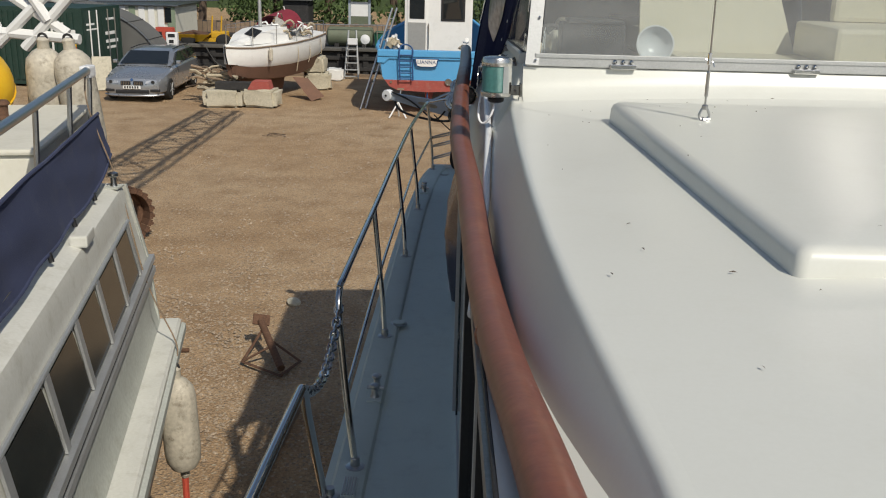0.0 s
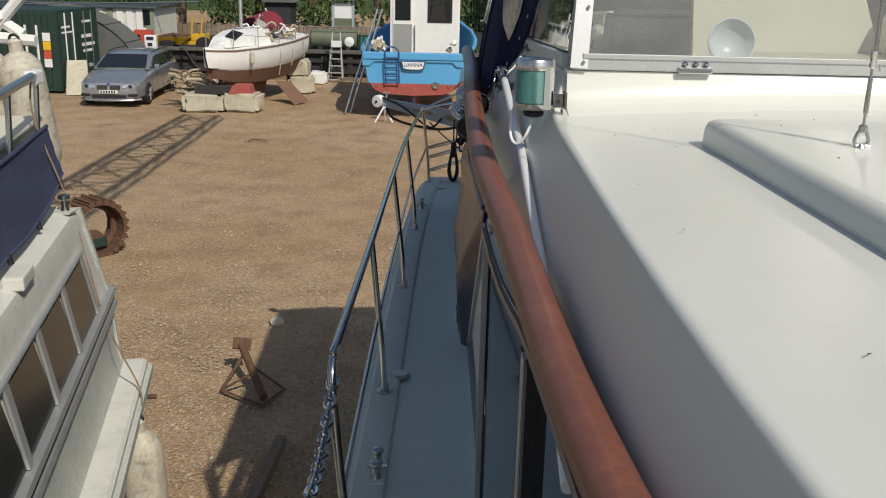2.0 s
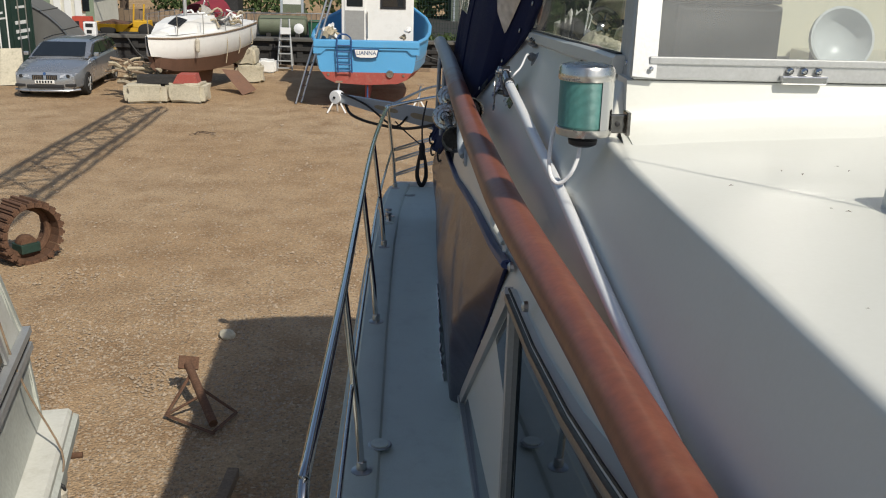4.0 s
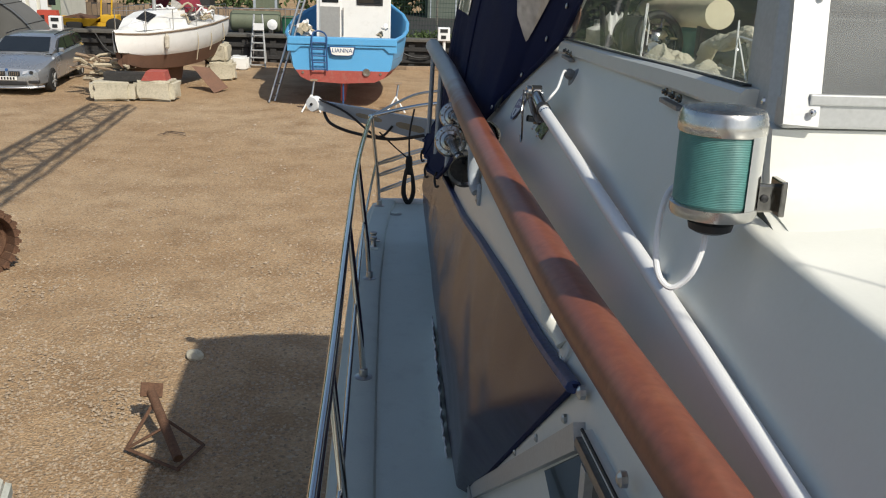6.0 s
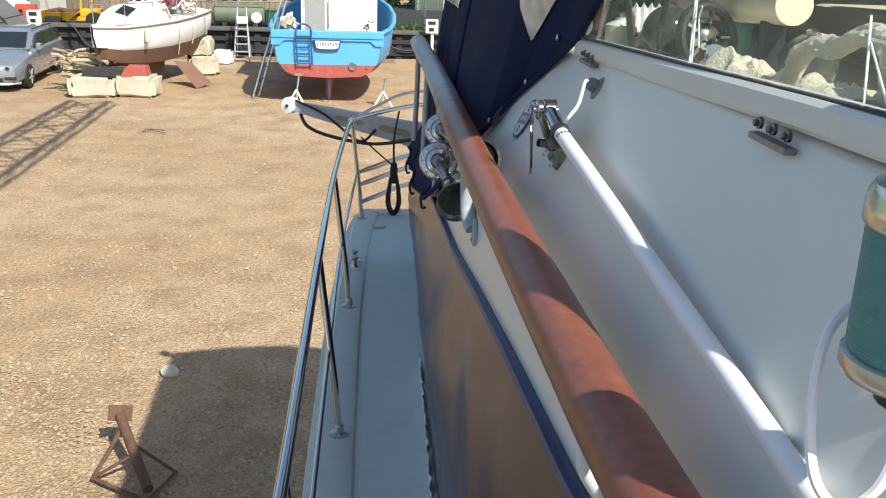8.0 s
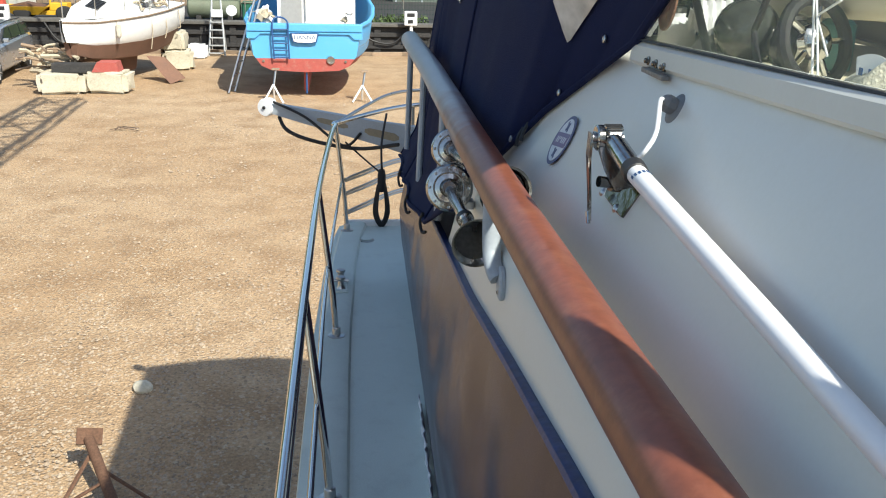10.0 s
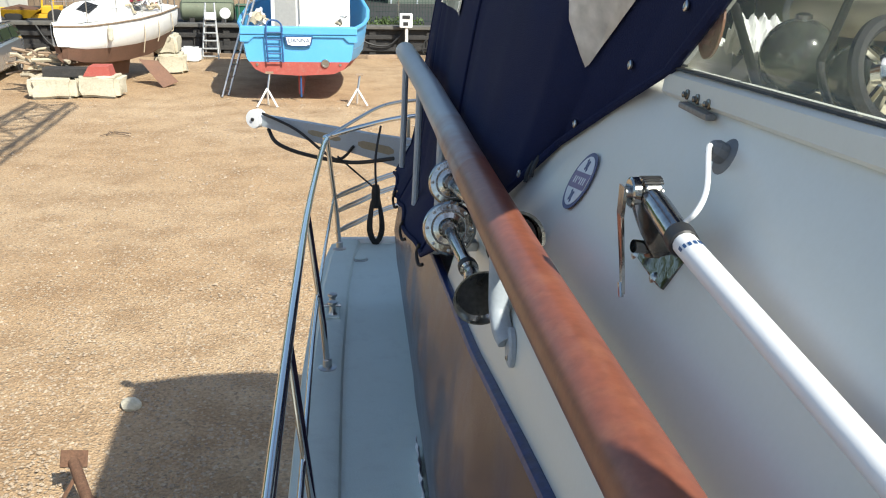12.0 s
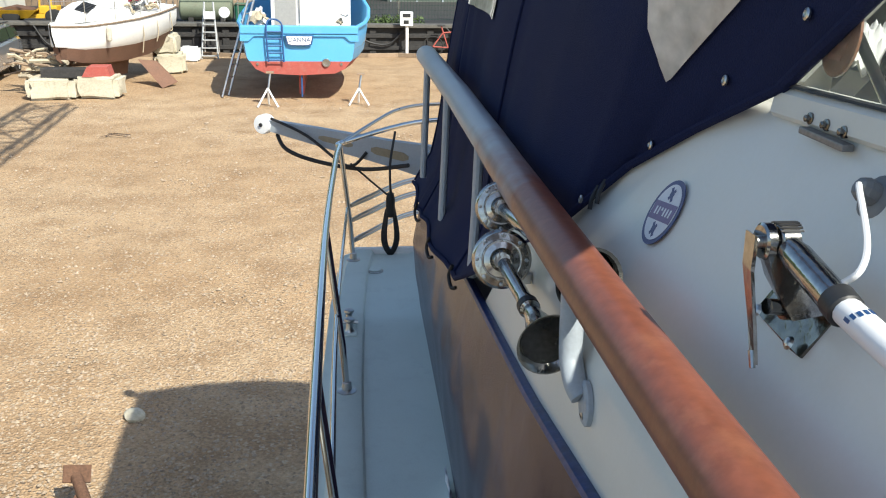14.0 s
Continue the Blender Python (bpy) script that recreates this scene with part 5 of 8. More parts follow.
part("seam", tubem([canopy_f(0.84, k / 14, 0.003) for k in range(15)], 0.0035, 6), NAVY, canopy)
part("hem", tubem([canopy_f(k / 40, 0.0, 0.004) for k in range(41)], 0.007, 8), NAVY, canopy)
part("front_hem", tubem([canopy_f(0.0, k / 14, 0.004) for k in range(15)], 0.009, 8), NAVY, canopy)
# unseen roof, its front part left open to let sun onto the shelf
part("roof", grid_sheet(bmesh.new(), lambda u, v: ltab(TOPL, 0.16 + 0.84 * u).lerp(Vector((2 * MID - ltab(TOPL, 0.16 + 0.84 * u).x, ltab(TOPL, 0.16 + 0.84 * u).y, ltab(TOPL, 0.16 + 0.84 * u).z)), v) + Vector((0, 0, 0.18 * math.sin(math.pi * v))), 30, 24, (0, 0, -0.004)), NAVY, canopy, smooth=True)
def mirror_panel(u, v):
    p = canopy_f(u, v)
    return (2 * MID - p.x, p.y, p.z)
part("side_panel", grid_sheet(bmesh.new(), mirror_panel, 40, 16, (-0.004, 0, 0)), NAVY, canopy, smooth=True)
part("aft_panel", grid_sheet(bmesh.new(), lambda u, v: Vector(canopy_f(1.0, v)).lerp(Vector(mirror_panel(1.0, v)), u) + Vector((0, 0.03, 0)), 20, 16, (0, 0.004, 0)), NAVY, canopy, smooth=True)
def patch(poly, n=14):
    """A vinyl pane lying on the side panel, between two edges given in panel coordinates."""
    (a, b), (c, d) = poly
    return grid_sheet(bmesh.new(), lambda u, v: canopy_f(a[0] + (b[0] - a[0]) * u + ((c[0] + (d[0] - c[0]) * u) - (a[0] + (b[0] - a[0]) * u)) * v, a[1] + (b[1] - a[1]) * u + ((c[1] + (d[1] - c[1]) * u) - (a[1] + (b[1] - a[1]) * u)) * v, 0.006), n, n)
VIN = mat("scratched_clear_vinyl", (0.50, 0.47, 0.42), 0.22, var=0.3, scale=7, fine=30, bump=0.25, coat=0.5, tint=(0.62, 0.60, 0.56))
def pane_edge(v):
    return lerp([(0, 0.207), (0.12, 0.160), (1, 0.10)], v), lerp([(0, 0.214), (0.05, 0.24), (0.15, 0.285), (1, 0.52)], v)
part("vinyl_window", grid_sheet(bmesh.new(), lambda u, v: canopy_f(pane_edge(v)[0] + (pane_edge(v)[1] - pane_edge(v)[0]) * u, 0.13 + 0.67 * v, 0.006), 14, 40), VIN, canopy, "cloudy clear vinyl window", True)
part("vinyl_window", patch((((0.69, 0.36), (0.87, 0.385)), ((0.67, 0.85), (0.88, 0.85)))), VIN, canopy, "cloudy clear vinyl window", True)
for u, vv in ((0.06, 0.14), (0.11, 0.08), (0.175, 0.02), (0.285, 0.012)):
    p = canopy_f(u, vv, 0.003)
    part("snap", lathem([(0.0075, 0), (0.0075, 0.0025), (0.0045, 0.004), (0.0035, 0.003), (0.0, 0.003)], 16, Matrix.Translation(p) @ pose(0, 0, 0, 0, -80)), STEEL_DULL, canopy, smooth=True)
for du in (0.0, 0.012):
    p = canopy_f(0.235 + du, 0.0, 0.008)
    part("strap_end", tubem(smooth_path([p + Vector((0.002, 0, 0.006)), p + Vector((-0.010, -0.008, -0.012)), p + Vector((-0.014, -0.012, -0.03))], 4), 0.004, 6), BLACK, canopy)
for k, u in enumerate((0.56, 0.70, 0.86)):
    p = canopy_f(u, 0.0, 0.005)
    part("lashing", tubem(smooth_path([p + Vector((0, 0, 0.02)), p + Vector((-0.008, 0.01, -0.01)), p + Vector((-0.004, -0.015, -0.035)), p + Vector((0.006, -0.03, -0.03))], 4), 0.005, 6), ROPE_BLACK, canopy)

# ---- davit arm and hanging cable at the stern ----
dav = thing("davit", "grey-painted davit arm with white end roller", "davit")
P0, P1 = Vector((0.27, 8.16, 2.74)), Vector((-0.56, 8.68, 2.83))
ax = (P1 - P0).normalized()
sd = Vector((0, 0, 1)).cross(ax).normalized()
up = ax.cross(sd).normalized()
bm = bmesh.new()
def davit_row(t, hw, th=0.02):
    c = P0.lerp(P1, t)
    return [c + up * hw + sd * th, c - up * hw + sd * th, c - up * hw - sd * th, c + up * hw - sd * th]
loft(bm, [davit_row(0.0, 0.085), davit_row(0.25, 0.065), davit_row(0.7, 0.045), davit_row(0.97, 0.03)], closed=True, caps=True)
part("arm", bm, TEAK_GREY, dav)
# slots are raised patches; the shade of the openings is in their colour
for t0, t1, hw in ((0.12, 0.34, 0.022), (0.45, 0.66, 0.016)):
    bm = bmesh.new()
    loft(bm, [davit_row(t0, hw * 0.4, 0.022), davit_row(t0 + 0.03, hw, 0.022), davit_row(t1 - 0.03, hw * 0.9, 0.022), davit_row(t1, hw * 0.4, 0.022)], closed=True, caps=True)
    part("slot", bm, mat("slot_shadowed_grey", (0.30, 0.25, 0.17), 0.9, bump=0), dav)
bm = bmesh.new()
lathe(bm, [(0.02, -0.035), (0.048, -0.033), (0.052, -0.025), (0.052, 0.025), (0.048, 0.033), (0.02, 0.035)], 24, Matrix.Translation(P1 + ax * 0.02) @ sd.to_track_quat("Z", "Y").to_matrix().to_4x4())
part("roller", bm, WHITE_PLASTIC, dav, "white plastic end roller", True)
part("roller_pin", lathem([(0.010, -0.042), (0.010, 0.042)], 10, Matrix.Translation(P1 + ax * 0.02) @ sd.to_track_quat("Z", "Y").to_matrix().to_4x4()), BLACK, dav)
part("foot", loftm([[Vector((0.22, 8.12, 2.80)), Vector((0.36, 8.12, 2.80)), Vector((0.36, 8.2, 2.80)), Vector((0.22, 8.2, 2.80))], [Vector((0.24, 8.1, 2.55)), Vector((0.40, 8.1, 2.55)), Vector((0.40, 8.2, 2.55)), Vector((0.24, 8.2, 2.55))], [Vector((0.27, 8.1, 2.2)), Vector((0.45, 8.1, 2.2)), Vector((0.45, 8.2, 2.2)), Vector((0.27, 8.2, 2.2))]], closed=True, caps=True), TEAK_GREY, dav)
part("rope", tubem(smooth_path([P1 + Vector((0.02, -0.04, 0.04)), P1.lerp(P0, 0.25) + Vector((0, -0.05, 0.0)), P1.lerp(P0, 0.5) + Vector((0, -0.05, -0.11)), P1.lerp(P0, 0.62) + Vector((0, -0.03, -0.02))], 6), 0.008, 8), ROPE_BLACK, dav, "black rope", True)
part("hose", tubem(smooth_path([P1 + Vector((0.05, -0.03, -0.05)), P1.lerp(P0, 0.12) + Vector((0, -0.05, -0.10)), P1.lerp(P0, 0.3) + Vector((0, -0.05, -0.125)), P1.lerp(P0, 0.6) + Vector((0, -0.04, -0.11)), P0 + Vector((-0.12, -0.06, 0.0))], 6), 0.011, 8), ROPE_BLACK, dav, smooth=True)
cab = thing("coiled_cable", "coiled black cable hanging from the stern rail", "cable")
bm = bmesh.new()
cc = Vector((0.058, 8.02, 2.50))
for k in range(5):
    w, h0, h1 = 0.022 + 0.005 * k, 0.15 - 0.01 * k, -0.17 - 0.008 * k
    tube(bm, smooth_path([cc + Vector((-w * 0.5, 0.006 * k, h0 * 0.3)), cc + Vector((-w, 0.005 * k, h1 * 0.6)), cc + Vector((0, 0.004 * k, h1)), cc + Vector((w, 0.005 * k, h1 * 0.6)), cc + Vector((w * 0.5, 0.006 * k, h0 * 0.3)), cc + Vector((0, 0.005 * k, h0))], 4), 0.005, 7)
part("coil", bm, ROPE_BLACK, cab, smooth=True)
part("wrap", lathem([(0.018, -0.06), (0.022, -0.03), (0.022, 0.03), (0.016, 0.06)], 12, Matrix.Translation(cc + Vector((0, 0.01, 0.06)))), ROPE_BLACK, cab)
part("lead", tubem(smooth_path([cc + Vector((0, 0, 0.12)), cc + Vector((0.0, 0.03, 0.26)), cc + Vector((0.03, 0.12, 0.40))], 5), 0.006, 7), ROPE_BLACK, cab)
part("lead", tubem(smooth_path([cc + Vector((0, 0, 0.10)), cc + Vector((-0.1, 0.08, 0.17)), cc + Vector((-0.19, 0.0, 0.27))], 5), 0.005, 7), ROPE_BLACK, cab)

# props under the hull
for px, py in ((0.35, 1.0), (2.5, 1.0), (0.35, 6.5), (2.5, 6.5), (MID, 3.8)):
    pr = thing("keel_block", "weathered timber block stack under the hull", "timber block", "timber blocks under the cruiser")
    for k in range(3):
        part("baulk", boxm(px - 0.3, px + 0.3, py - 0.15, py + 0.15, -0.05 + 0.3 * k, 0.25 + 0.3 * k, 0.015), WOOD_OLD, pr)

# ---- neighbouring cabin boat ----
nb = thing("cabin_boat", "white cabin boat with weathered side windows, standing alongside", "boat")
NA, NU, NV = Vector((-1.672, 5.46, 0)), Vector((-0.195, 0.981, 0)), Vector((0.981, 0.195, 0))
def N_(u, v, z):
    """Along the neighbour boat (aft), outboard, and up."""
    return NA + NU * u + NV * v + Vector((0, 0, z))
GRP_OLD = mat("weathered_white_gelcoat", (0.62, 0.62, 0.57), 0.5, var=0.1, scale=4, fine=60, bump=0.08, dirt=0.4, dirt_col=(0.33, 0.31, 0.24))
GRP_OLDGREY = mat("greyed_gelcoat", (0.47, 0.49, 0.45), 0.6, var=0.14, scale=5, fine=50, bump=0.1, dirt=0.35, dirt_col=(0.25, 0.24, 0.19))
GRIMY = mat("grimy_dark_glass", (0.020, 0.024, 0.022), 0.14, var=0.4, scale=6, fine=60, bump=0.05, spec=0.4, dirt=0.3, dirt_col=(0.05, 0.048, 0.04))
us = [-6.0, -4.5, -3.5, -2.5, -1.5, -0.7, 0.0]
def n_bow(u):
    return 0.0 if u > -3 else -0.12 * (u + 3) ** 2 * 0.6
part("hull", loftm([[N_(u, 0.03 - n_bow(u) * -1, 1.80), N_(u, 0.02 + n_bow(u), 1.5), N_(u, -0.10 + n_bow(u), 1.0), N_(u, -0.5, 0.6), N_(u, -1.2, 0.45), N_(u, -2.3, 1.0), N_(u, -2.42, 1.82)] for u in us], caps=True), GRP_OLD, nb, smooth=True)
part("gunwale", loftm([[N_(u, -0.10, 1.835), N_(u, 0.045, 1.835), N_(u, 0.06, 1.82), N_(u, 0.06, 1.785), N_(u, -0.02, 1.775), N_(u, -0.1, 1.78)] for u in us + [0.06]], closed=True, caps=True), GRP_OLD, nb, "white gunwale ledge")
part("rub_rail", loftm([[N_(u, 0.062, 1.80), N_(u, 0.085, 1.79), N_(u, 0.085, 1.745), N_(u, 0.062, 1.735)] for u in us + [0.08]], closed=True, caps=True), GRP_OLDGREY, nb, "grey rubber rub rail")
part("lower_panel", loftm([[N_(u, -0.095, 2.245), N_(u, -0.085, 1.95), N_(u, -0.06, 1.838)] for u in us[:-1] + [-0.02]]), GRP_OLDGREY, nb, "grey weathered cabin side panel", True)
part("aft_panel", prismm([N_(-0.02, -0.06, 1.838), N_(-0.02, -1.9, 1.838), N_(-0.2, -1.9, 2.76), N_(-0.2, -0.17, 2.76), N_(-0.02, -0.095, 2.245)], NU * 0.03), GRP_OLDGREY, nb)
part("window_band", loftm([[N_(u, -0.175, 2.66), N_(u, -0.105, 2.255)] for u in us[:-1] + [-0.05]]), GRP_OLD, nb)
part("cabin_top_side", loftm([[N_(u + (-0.15 if u > -0.3 else 0), -0.165, 2.58), N_(u + (-0.15 if u > -0.3 else 0), -0.178, 2.72), N_(u + (-0.15 if u > -0.3 else 0), -0.19, 2.755), N_(u + (-0.15 if u > -0.3 else 0), -0.23, 2.77), N_(u + (-0.15 if u > -0.3 else 0), -1.9, 2.82)] for u in us[:-1] + [-0.05]]), GRP_OLD, nb, smooth=True)
part("aft_corner", loftm([[N_(-0.21, -0.17, 2.765), N_(-0.21, -0.25, 2.765)], [N_(-0.03, -0.10, 2.25), N_(-0.03, -0.2, 2.25)], [N_(0.0, -0.07, 1.84), N_(0.0, -0.17, 1.84)]]), GRP_OLD, nb)
part("roof_step", boxm(-0.03, 0.05, -0.09, 0.09, 0, 0.055, 0.01, m=Matrix.Translation(N_(-1.35, -0.21, 2.76)) @ pose(0, 0, 0, 0, 0, 11)), GRP_OLD, nb)
for k, (z, w) in enumerate(((2.275, 0.028), (2.235, 0.022), (2.20, 0.03))):
    part("sill_moulding", loftm([[N_(u, -0.105 + 0.0 * k, z), N_(u, -0.07 - 0.012 * (k == 1), z), N_(u, -0.066 - 0.012 * (k == 1), z - w), N_(u, -0.105, z - w)] for u in us[:-1] + [0.02]], closed=True, caps=True), ALU if k != 1 else BLACK, nb)
def nwp(u, t, out=0.0):
    """A point on the sloping window band; t from sill to head."""
    return N_(u, -0.105 + (-0.07) * t * 0.75 + out, 2.28 + 0.31 * t)
part("head_rail", tubem([nwp(-5.5, 1.0, 0.006), nwp(-0.36, 1.0, 0.006)], 0.012, 8), ALU, nb)
wins = [(-0.42, -0.86), (-0.92, -1.36), (-1.42, -1.86), (-1.92, -2.4), (-2.46, -3.0), (-3.1, -3.8)]
for a, b in wins:
    wv = part("window", prismm([nwp(a, 0.05, 0.004), nwp(b, 0.05, 0.004), nwp(b, 0.93, 0.004), nwp(a - 0.04, 0.93, 0.004)], NV * 0.004), GRIMY, nb, "dark grimy cabin window")
    part("mullion", prismm([nwp(b + 0.005, 0.0, 0.003), nwp(b - 0.05, 0.0, 0.003), nwp(b - 0.05, 0.97, 0.003), nwp(b + 0.005, 0.97, 0.003)], NV * 0.012), ALU, wv, "aluminium window mullion")
    for t in (0.3, 0.62):
        part("catch", lathem([(0.012, 0), (0.012, 0.012), (0.006, 0.018)], 10, Matrix.Translation(nwp(b + 0.03, t, 0.01)) @ pose(0, 0, 11, 0, 80)), STEEL, wv)
part("end_post", prismm([nwp(-0.37, 0.0, 0.003), nwp(-0.41, 0.0, 0.003), nwp(-0.45, 0.97, 0.003), nwp(-0.40, 0.97, 0.003)], NV * 0.012), ALU, nb)
nrail = thing("pulpit_rail", "painted tube guard rail on the cabin boat's roof", "railing")
part("top_tube", tubem(smooth_path([N_(-4.5, -0.30, 3.40), N_(-2.0, -0.32, 3.40), N_(-0.4, -0.34, 3.40), N_(-0.02, -0.36, 3.39)], 5), 0.022, 10), STEEL_DULL, nrail, smooth=True)
part("lower_tube", tubem([N_(-4.5, -0.27, 2.86), N_(-0.16, -0.29, 2.86)], 0.014, 8), STEEL_DULL, nrail)
for u in (-0.06, -0.62, -1.35, -2.4, -3.4):
    part("post", tubem([N_(u - 0.05, -0.37, 2.79), N_(u, -0.345, 3.39)], 0.014, 8), STEEL_DULL, nrail)
part("joint_knuckle", boxm(-0.03, 0.03, -0.05, 0.05, -0.035, 0.035, 0.012, m=Matrix.Translation(N_(-0.05, -0.355, 3.385))), WHITE_PLASTIC, nrail, "white plastic joint")
dod = thing("dodger_sheet", "faded navy canvas dodger laced to the guard rail", "canvas sheet")
DODGER = mat("faded_navy_canvas", (0.042, 0.052, 0.108), 0.85, var=0.22, scale=3, fine=200, bump=0.4, dirt=0.45, dirt_col=(0.09, 0.10, 0.13))
def dod_f(u, v):
    uu = -4.4 + 4.33 * u
    z0 = 2.83 + (0.0 if uu < -0.6 else 0.10 * ((uu + 0.6) / 0.55) ** 1.5)
    return N_(uu - 0.03 * (1 - v), -0.255 - 0.06 * v + 0.015 * noise.noise((uu * 2, v * 3, 3)), z0 + (3.15 - z0) * v + 0.006 * math.sin(uu * 9) * (1 - v))
part("sheet", grid_sheet(bmesh.new(), dod_f, 60, 10, NV * -0.004), DODGER, dod, smooth=True)
part("hem", tubem([dod_f(k / 40, 1.0) for k in range(41)], 0.010, 7), DODGER, dod)
part("hem", tubem([dod_f(k / 40, 0.0) for k in range(41)], 0.008, 7), DODGER, dod)
for k in range(4):
    part("tie", tubem([dod_f(0.98 - 0.12 * k, 0.02), dod_f(0.98 - 0.12 * k, 0.02) + Vector((0.01, 0, -0.04))], 0.012, 7), BLACK, dod)
bol = thing("roof_bollard", "painted metal bollard on the cabin boat roof", "cleat")
part("base", boxm(-0.04, 0.04, -0.05, 0.05, 0, 0.012, 0.004, m=Matrix.Translation(N_(-0.30, -0.22, 2.768))), GRP_OLDGREY, bol)
part("post", lathem([(0.022, 0.01), (0.016, 0.03), (0.016, 0.06), (0.028, 0.07), (0.028, 0.085), (0.01, 0.092)], 14, Matrix.Translation(N_(-0.30, -0.22, 2.768))), STEEL_DULL, bol, smooth=True)

def fender(m, r, h, label, rope_to=None):
    f = thing("fender", label, "fender", "old cylindrical fenders")
    prof = [(r * 0.25, 0), (r * 0.7, 0.02), (r * 0.95, 0.07), (r, 0.13), (r * 1.01, h * 0.5), (r, h - 0.13), (r * 0.92, h - 0.07), (r * 0.6, h - 0.025), (r * 0.32, h - 0.005), (r * 0.30, h + 0.03), (r * 0.34, h + 0.05), (r * 0.2, h + 0.065)]
    part("body", lathem(prof, 22, m), FENDER_OLD, f, smooth=True)
    part("eye", lathem([(r * 0.2, -0.05), (r * 0.27, -0.03), (r * 0.24, -0.001)], 12, m), FENDER_OLD, f)
    part("eye_ring", tubem([m @ Vector((0.026 * math.cos(a), 0, h + 0.06 + 0.026 * math.sin(a))) for a in [2 * math.pi * k / 12 for k in range(13)]], 0.008, 7), BLACK, f)
    if rope_to:
        part("lanyard", tubem(smooth_path([m @ Vector((0, 0, h + 0.08))] + rope_to, 5), 0.0045, 7), WOOD_OLD, f, "weathered lanyard rope")
    return f


fm = Matrix.Translation((-1.475, 4.95, 1.10)) @ pose(0, 0, 0, 0, -2)
fender(fm, 0.105, 0.60, "grubby white cylindrical fender hanging over the boat side", [N_(-0.36, 0.07, 1.84), N_(-0.30, -0.08, 2.2), N_(-0.26, -0.2, 2.77), N_(-0.2, -0.34, 3.2), N_(-0.1, -0.36, 3.38)])
fender(Matrix.Translation((-2.545, 6.0, 2.78)) @ pose(0, 0, 0, 6, 3), 0.118, 0.68, "grubby white fender standing upright on the aft deck")
fender(Matrix.Translation((-2.275, 5.95, 2.78)) @ pose(0, 0, 0, 4, -5), 0.118, 0.68, "grubby white fender standing upright on the aft deck")
part("aft_deck", boxm(-2.0, 0.05, 0.0, 0.9, -0.06, 0.0, 0.01, m=Matrix.Translation(N_(-0.35, -0.55, 2.78)) @ pose(0, 0, 0, 0, 0, 11)), GRP_OLD, nb)
dropped = thing("red_lanyard_tail", "red rope tail hanging below the fender", "rope")
part("tail", tubem(smooth_path([(-1.475, 4.95, 1.045), (-1.47, 4.94, 0.85), (-1.44, 4.9, 0.6), (-1.40, 4.88, 0.3)], 4), 0.02, 8), ORANGE_RED, dropped)
spout = thing("drain_spout", "short drain pipe stub in the hull side", "pipe")
part("pipe", tubem([N_(-0.15, 0.02, 1.70), N_(-0.15, 0.12, 1.70)], 0.014, 10), RUST, spout)
buoy = thing("mooring_buoy", "large yellow round mooring buoy on the cabin boat roof", "buoy")
prof = [(0.02, 0)] + [(0.29 * math.sin(math.pi * k / 16), 0.29 - 0.29 * math.cos(math.pi * k / 16)) for k in range(1, 16)] + [(0.02, 0.58)]
part("ball", lathem(prof, 28, Matrix.Translation((-2.95, 5.75, 2.93))), YELLOW_BUOY, buoy, smooth=True)
part("seam", tubem([Vector((-2.95, 5.75, 3.22)) + pose(0, 0, 0, 25, 20) @ Vector((0.292 * math.cos(a), 0.292 * math.sin(a), 0)) for a in [2 * math.pi * k / 28 for k in range(29)]], 0.006, 6), YELLOW_BUOY, buoy)
part("eye", lathem([(0.035, 0), (0.04, 0.04), (0.02, 0.06)], 12, Matrix.Translation((-2.95, 5.75, 3.50))), WOOD_OLD, buoy)
lk = thing("deck_locker", "weathered cream deck locker on the cabin boat", "locker")
part("case", boxm(-0.42, 0.42, -0.8, 0.55, 0.0, 0.33, 0.02, m=Matrix.Translation((-2.42, 4.95, 2.80)) @ pose(0, 0, 0, 0, 0, 11)), CABIN_CREAM, lk)
part("lid", boxm(-0.44, 0.44, -0.82, 0.57, 0.331, 0.36, 0.012, m=Matrix.Translation((-2.42, 4.95, 2.80)) @ pose(0, 0, 0, 0, 0, 11)), CABIN_CREAM, lk)
part("bollard", lathem([(0.04, 0), (0.03, 0.02), (0.03, 0.07), (0.045, 0.08), (0.03, 0.1)], 12, Matrix.Translation((-2.33, 4.95, 3.171))), RUST, lk, "rusty bollard")
mast = thing("lattice_mast", "white painted lattice mast lying over the cabin boat", "mast")
for a, b in (((-3.62, 7.6, 3.30), (-2.92, 7.6, 3.95)), ((-3.40, 7.6, 3.28), (-2.78, 7.6, 3.92)), ((-3.75, 7.62, 3.86), (-3.05, 7.62, 3.40)), ((-3.9, 7.6, 3.42), (-2.95, 7.6, 3.36)), ((-3.42, 7.58, 3.88), (-3.18, 7.58, 3.50)), ((-3.2, 7.62, 3.70), (-3.05, 7.62, 3.66)), ((-4.9, 8.1, 3.4), (-3.6, 7.6, 3.45))):
    part("tube", tubem([a, b], 0.042, 8), WHITE_PAINT, mast)
part("trestle_leg", tubem([(-4.9, 8.1, 3.4), (-5.0, 8.3, 0.0)], 0.05, 8), WHITE_PAINT, mast)
part("trestle_leg", tubem([(-4.9, 8.1, 3.4), (-5.2, 7.7, 0.0)], 0.05, 8), WHITE_PAINT, mast)
for px, py in ((-3.6, 4.6), (-2.2, 1.0)):
    pr = thing("keel_block", "weathered timber block stack under the hull", "timber block", "timber blocks under the cabin boat")
    for k in range(2):
        part("baulk", boxm(px - 0.3, px + 0.3, py - 0.15, py + 0.15, -0.05 + 0.3 * k, 0.25 + 0.3 * k, 0.015), WOOD_OLD, pr)

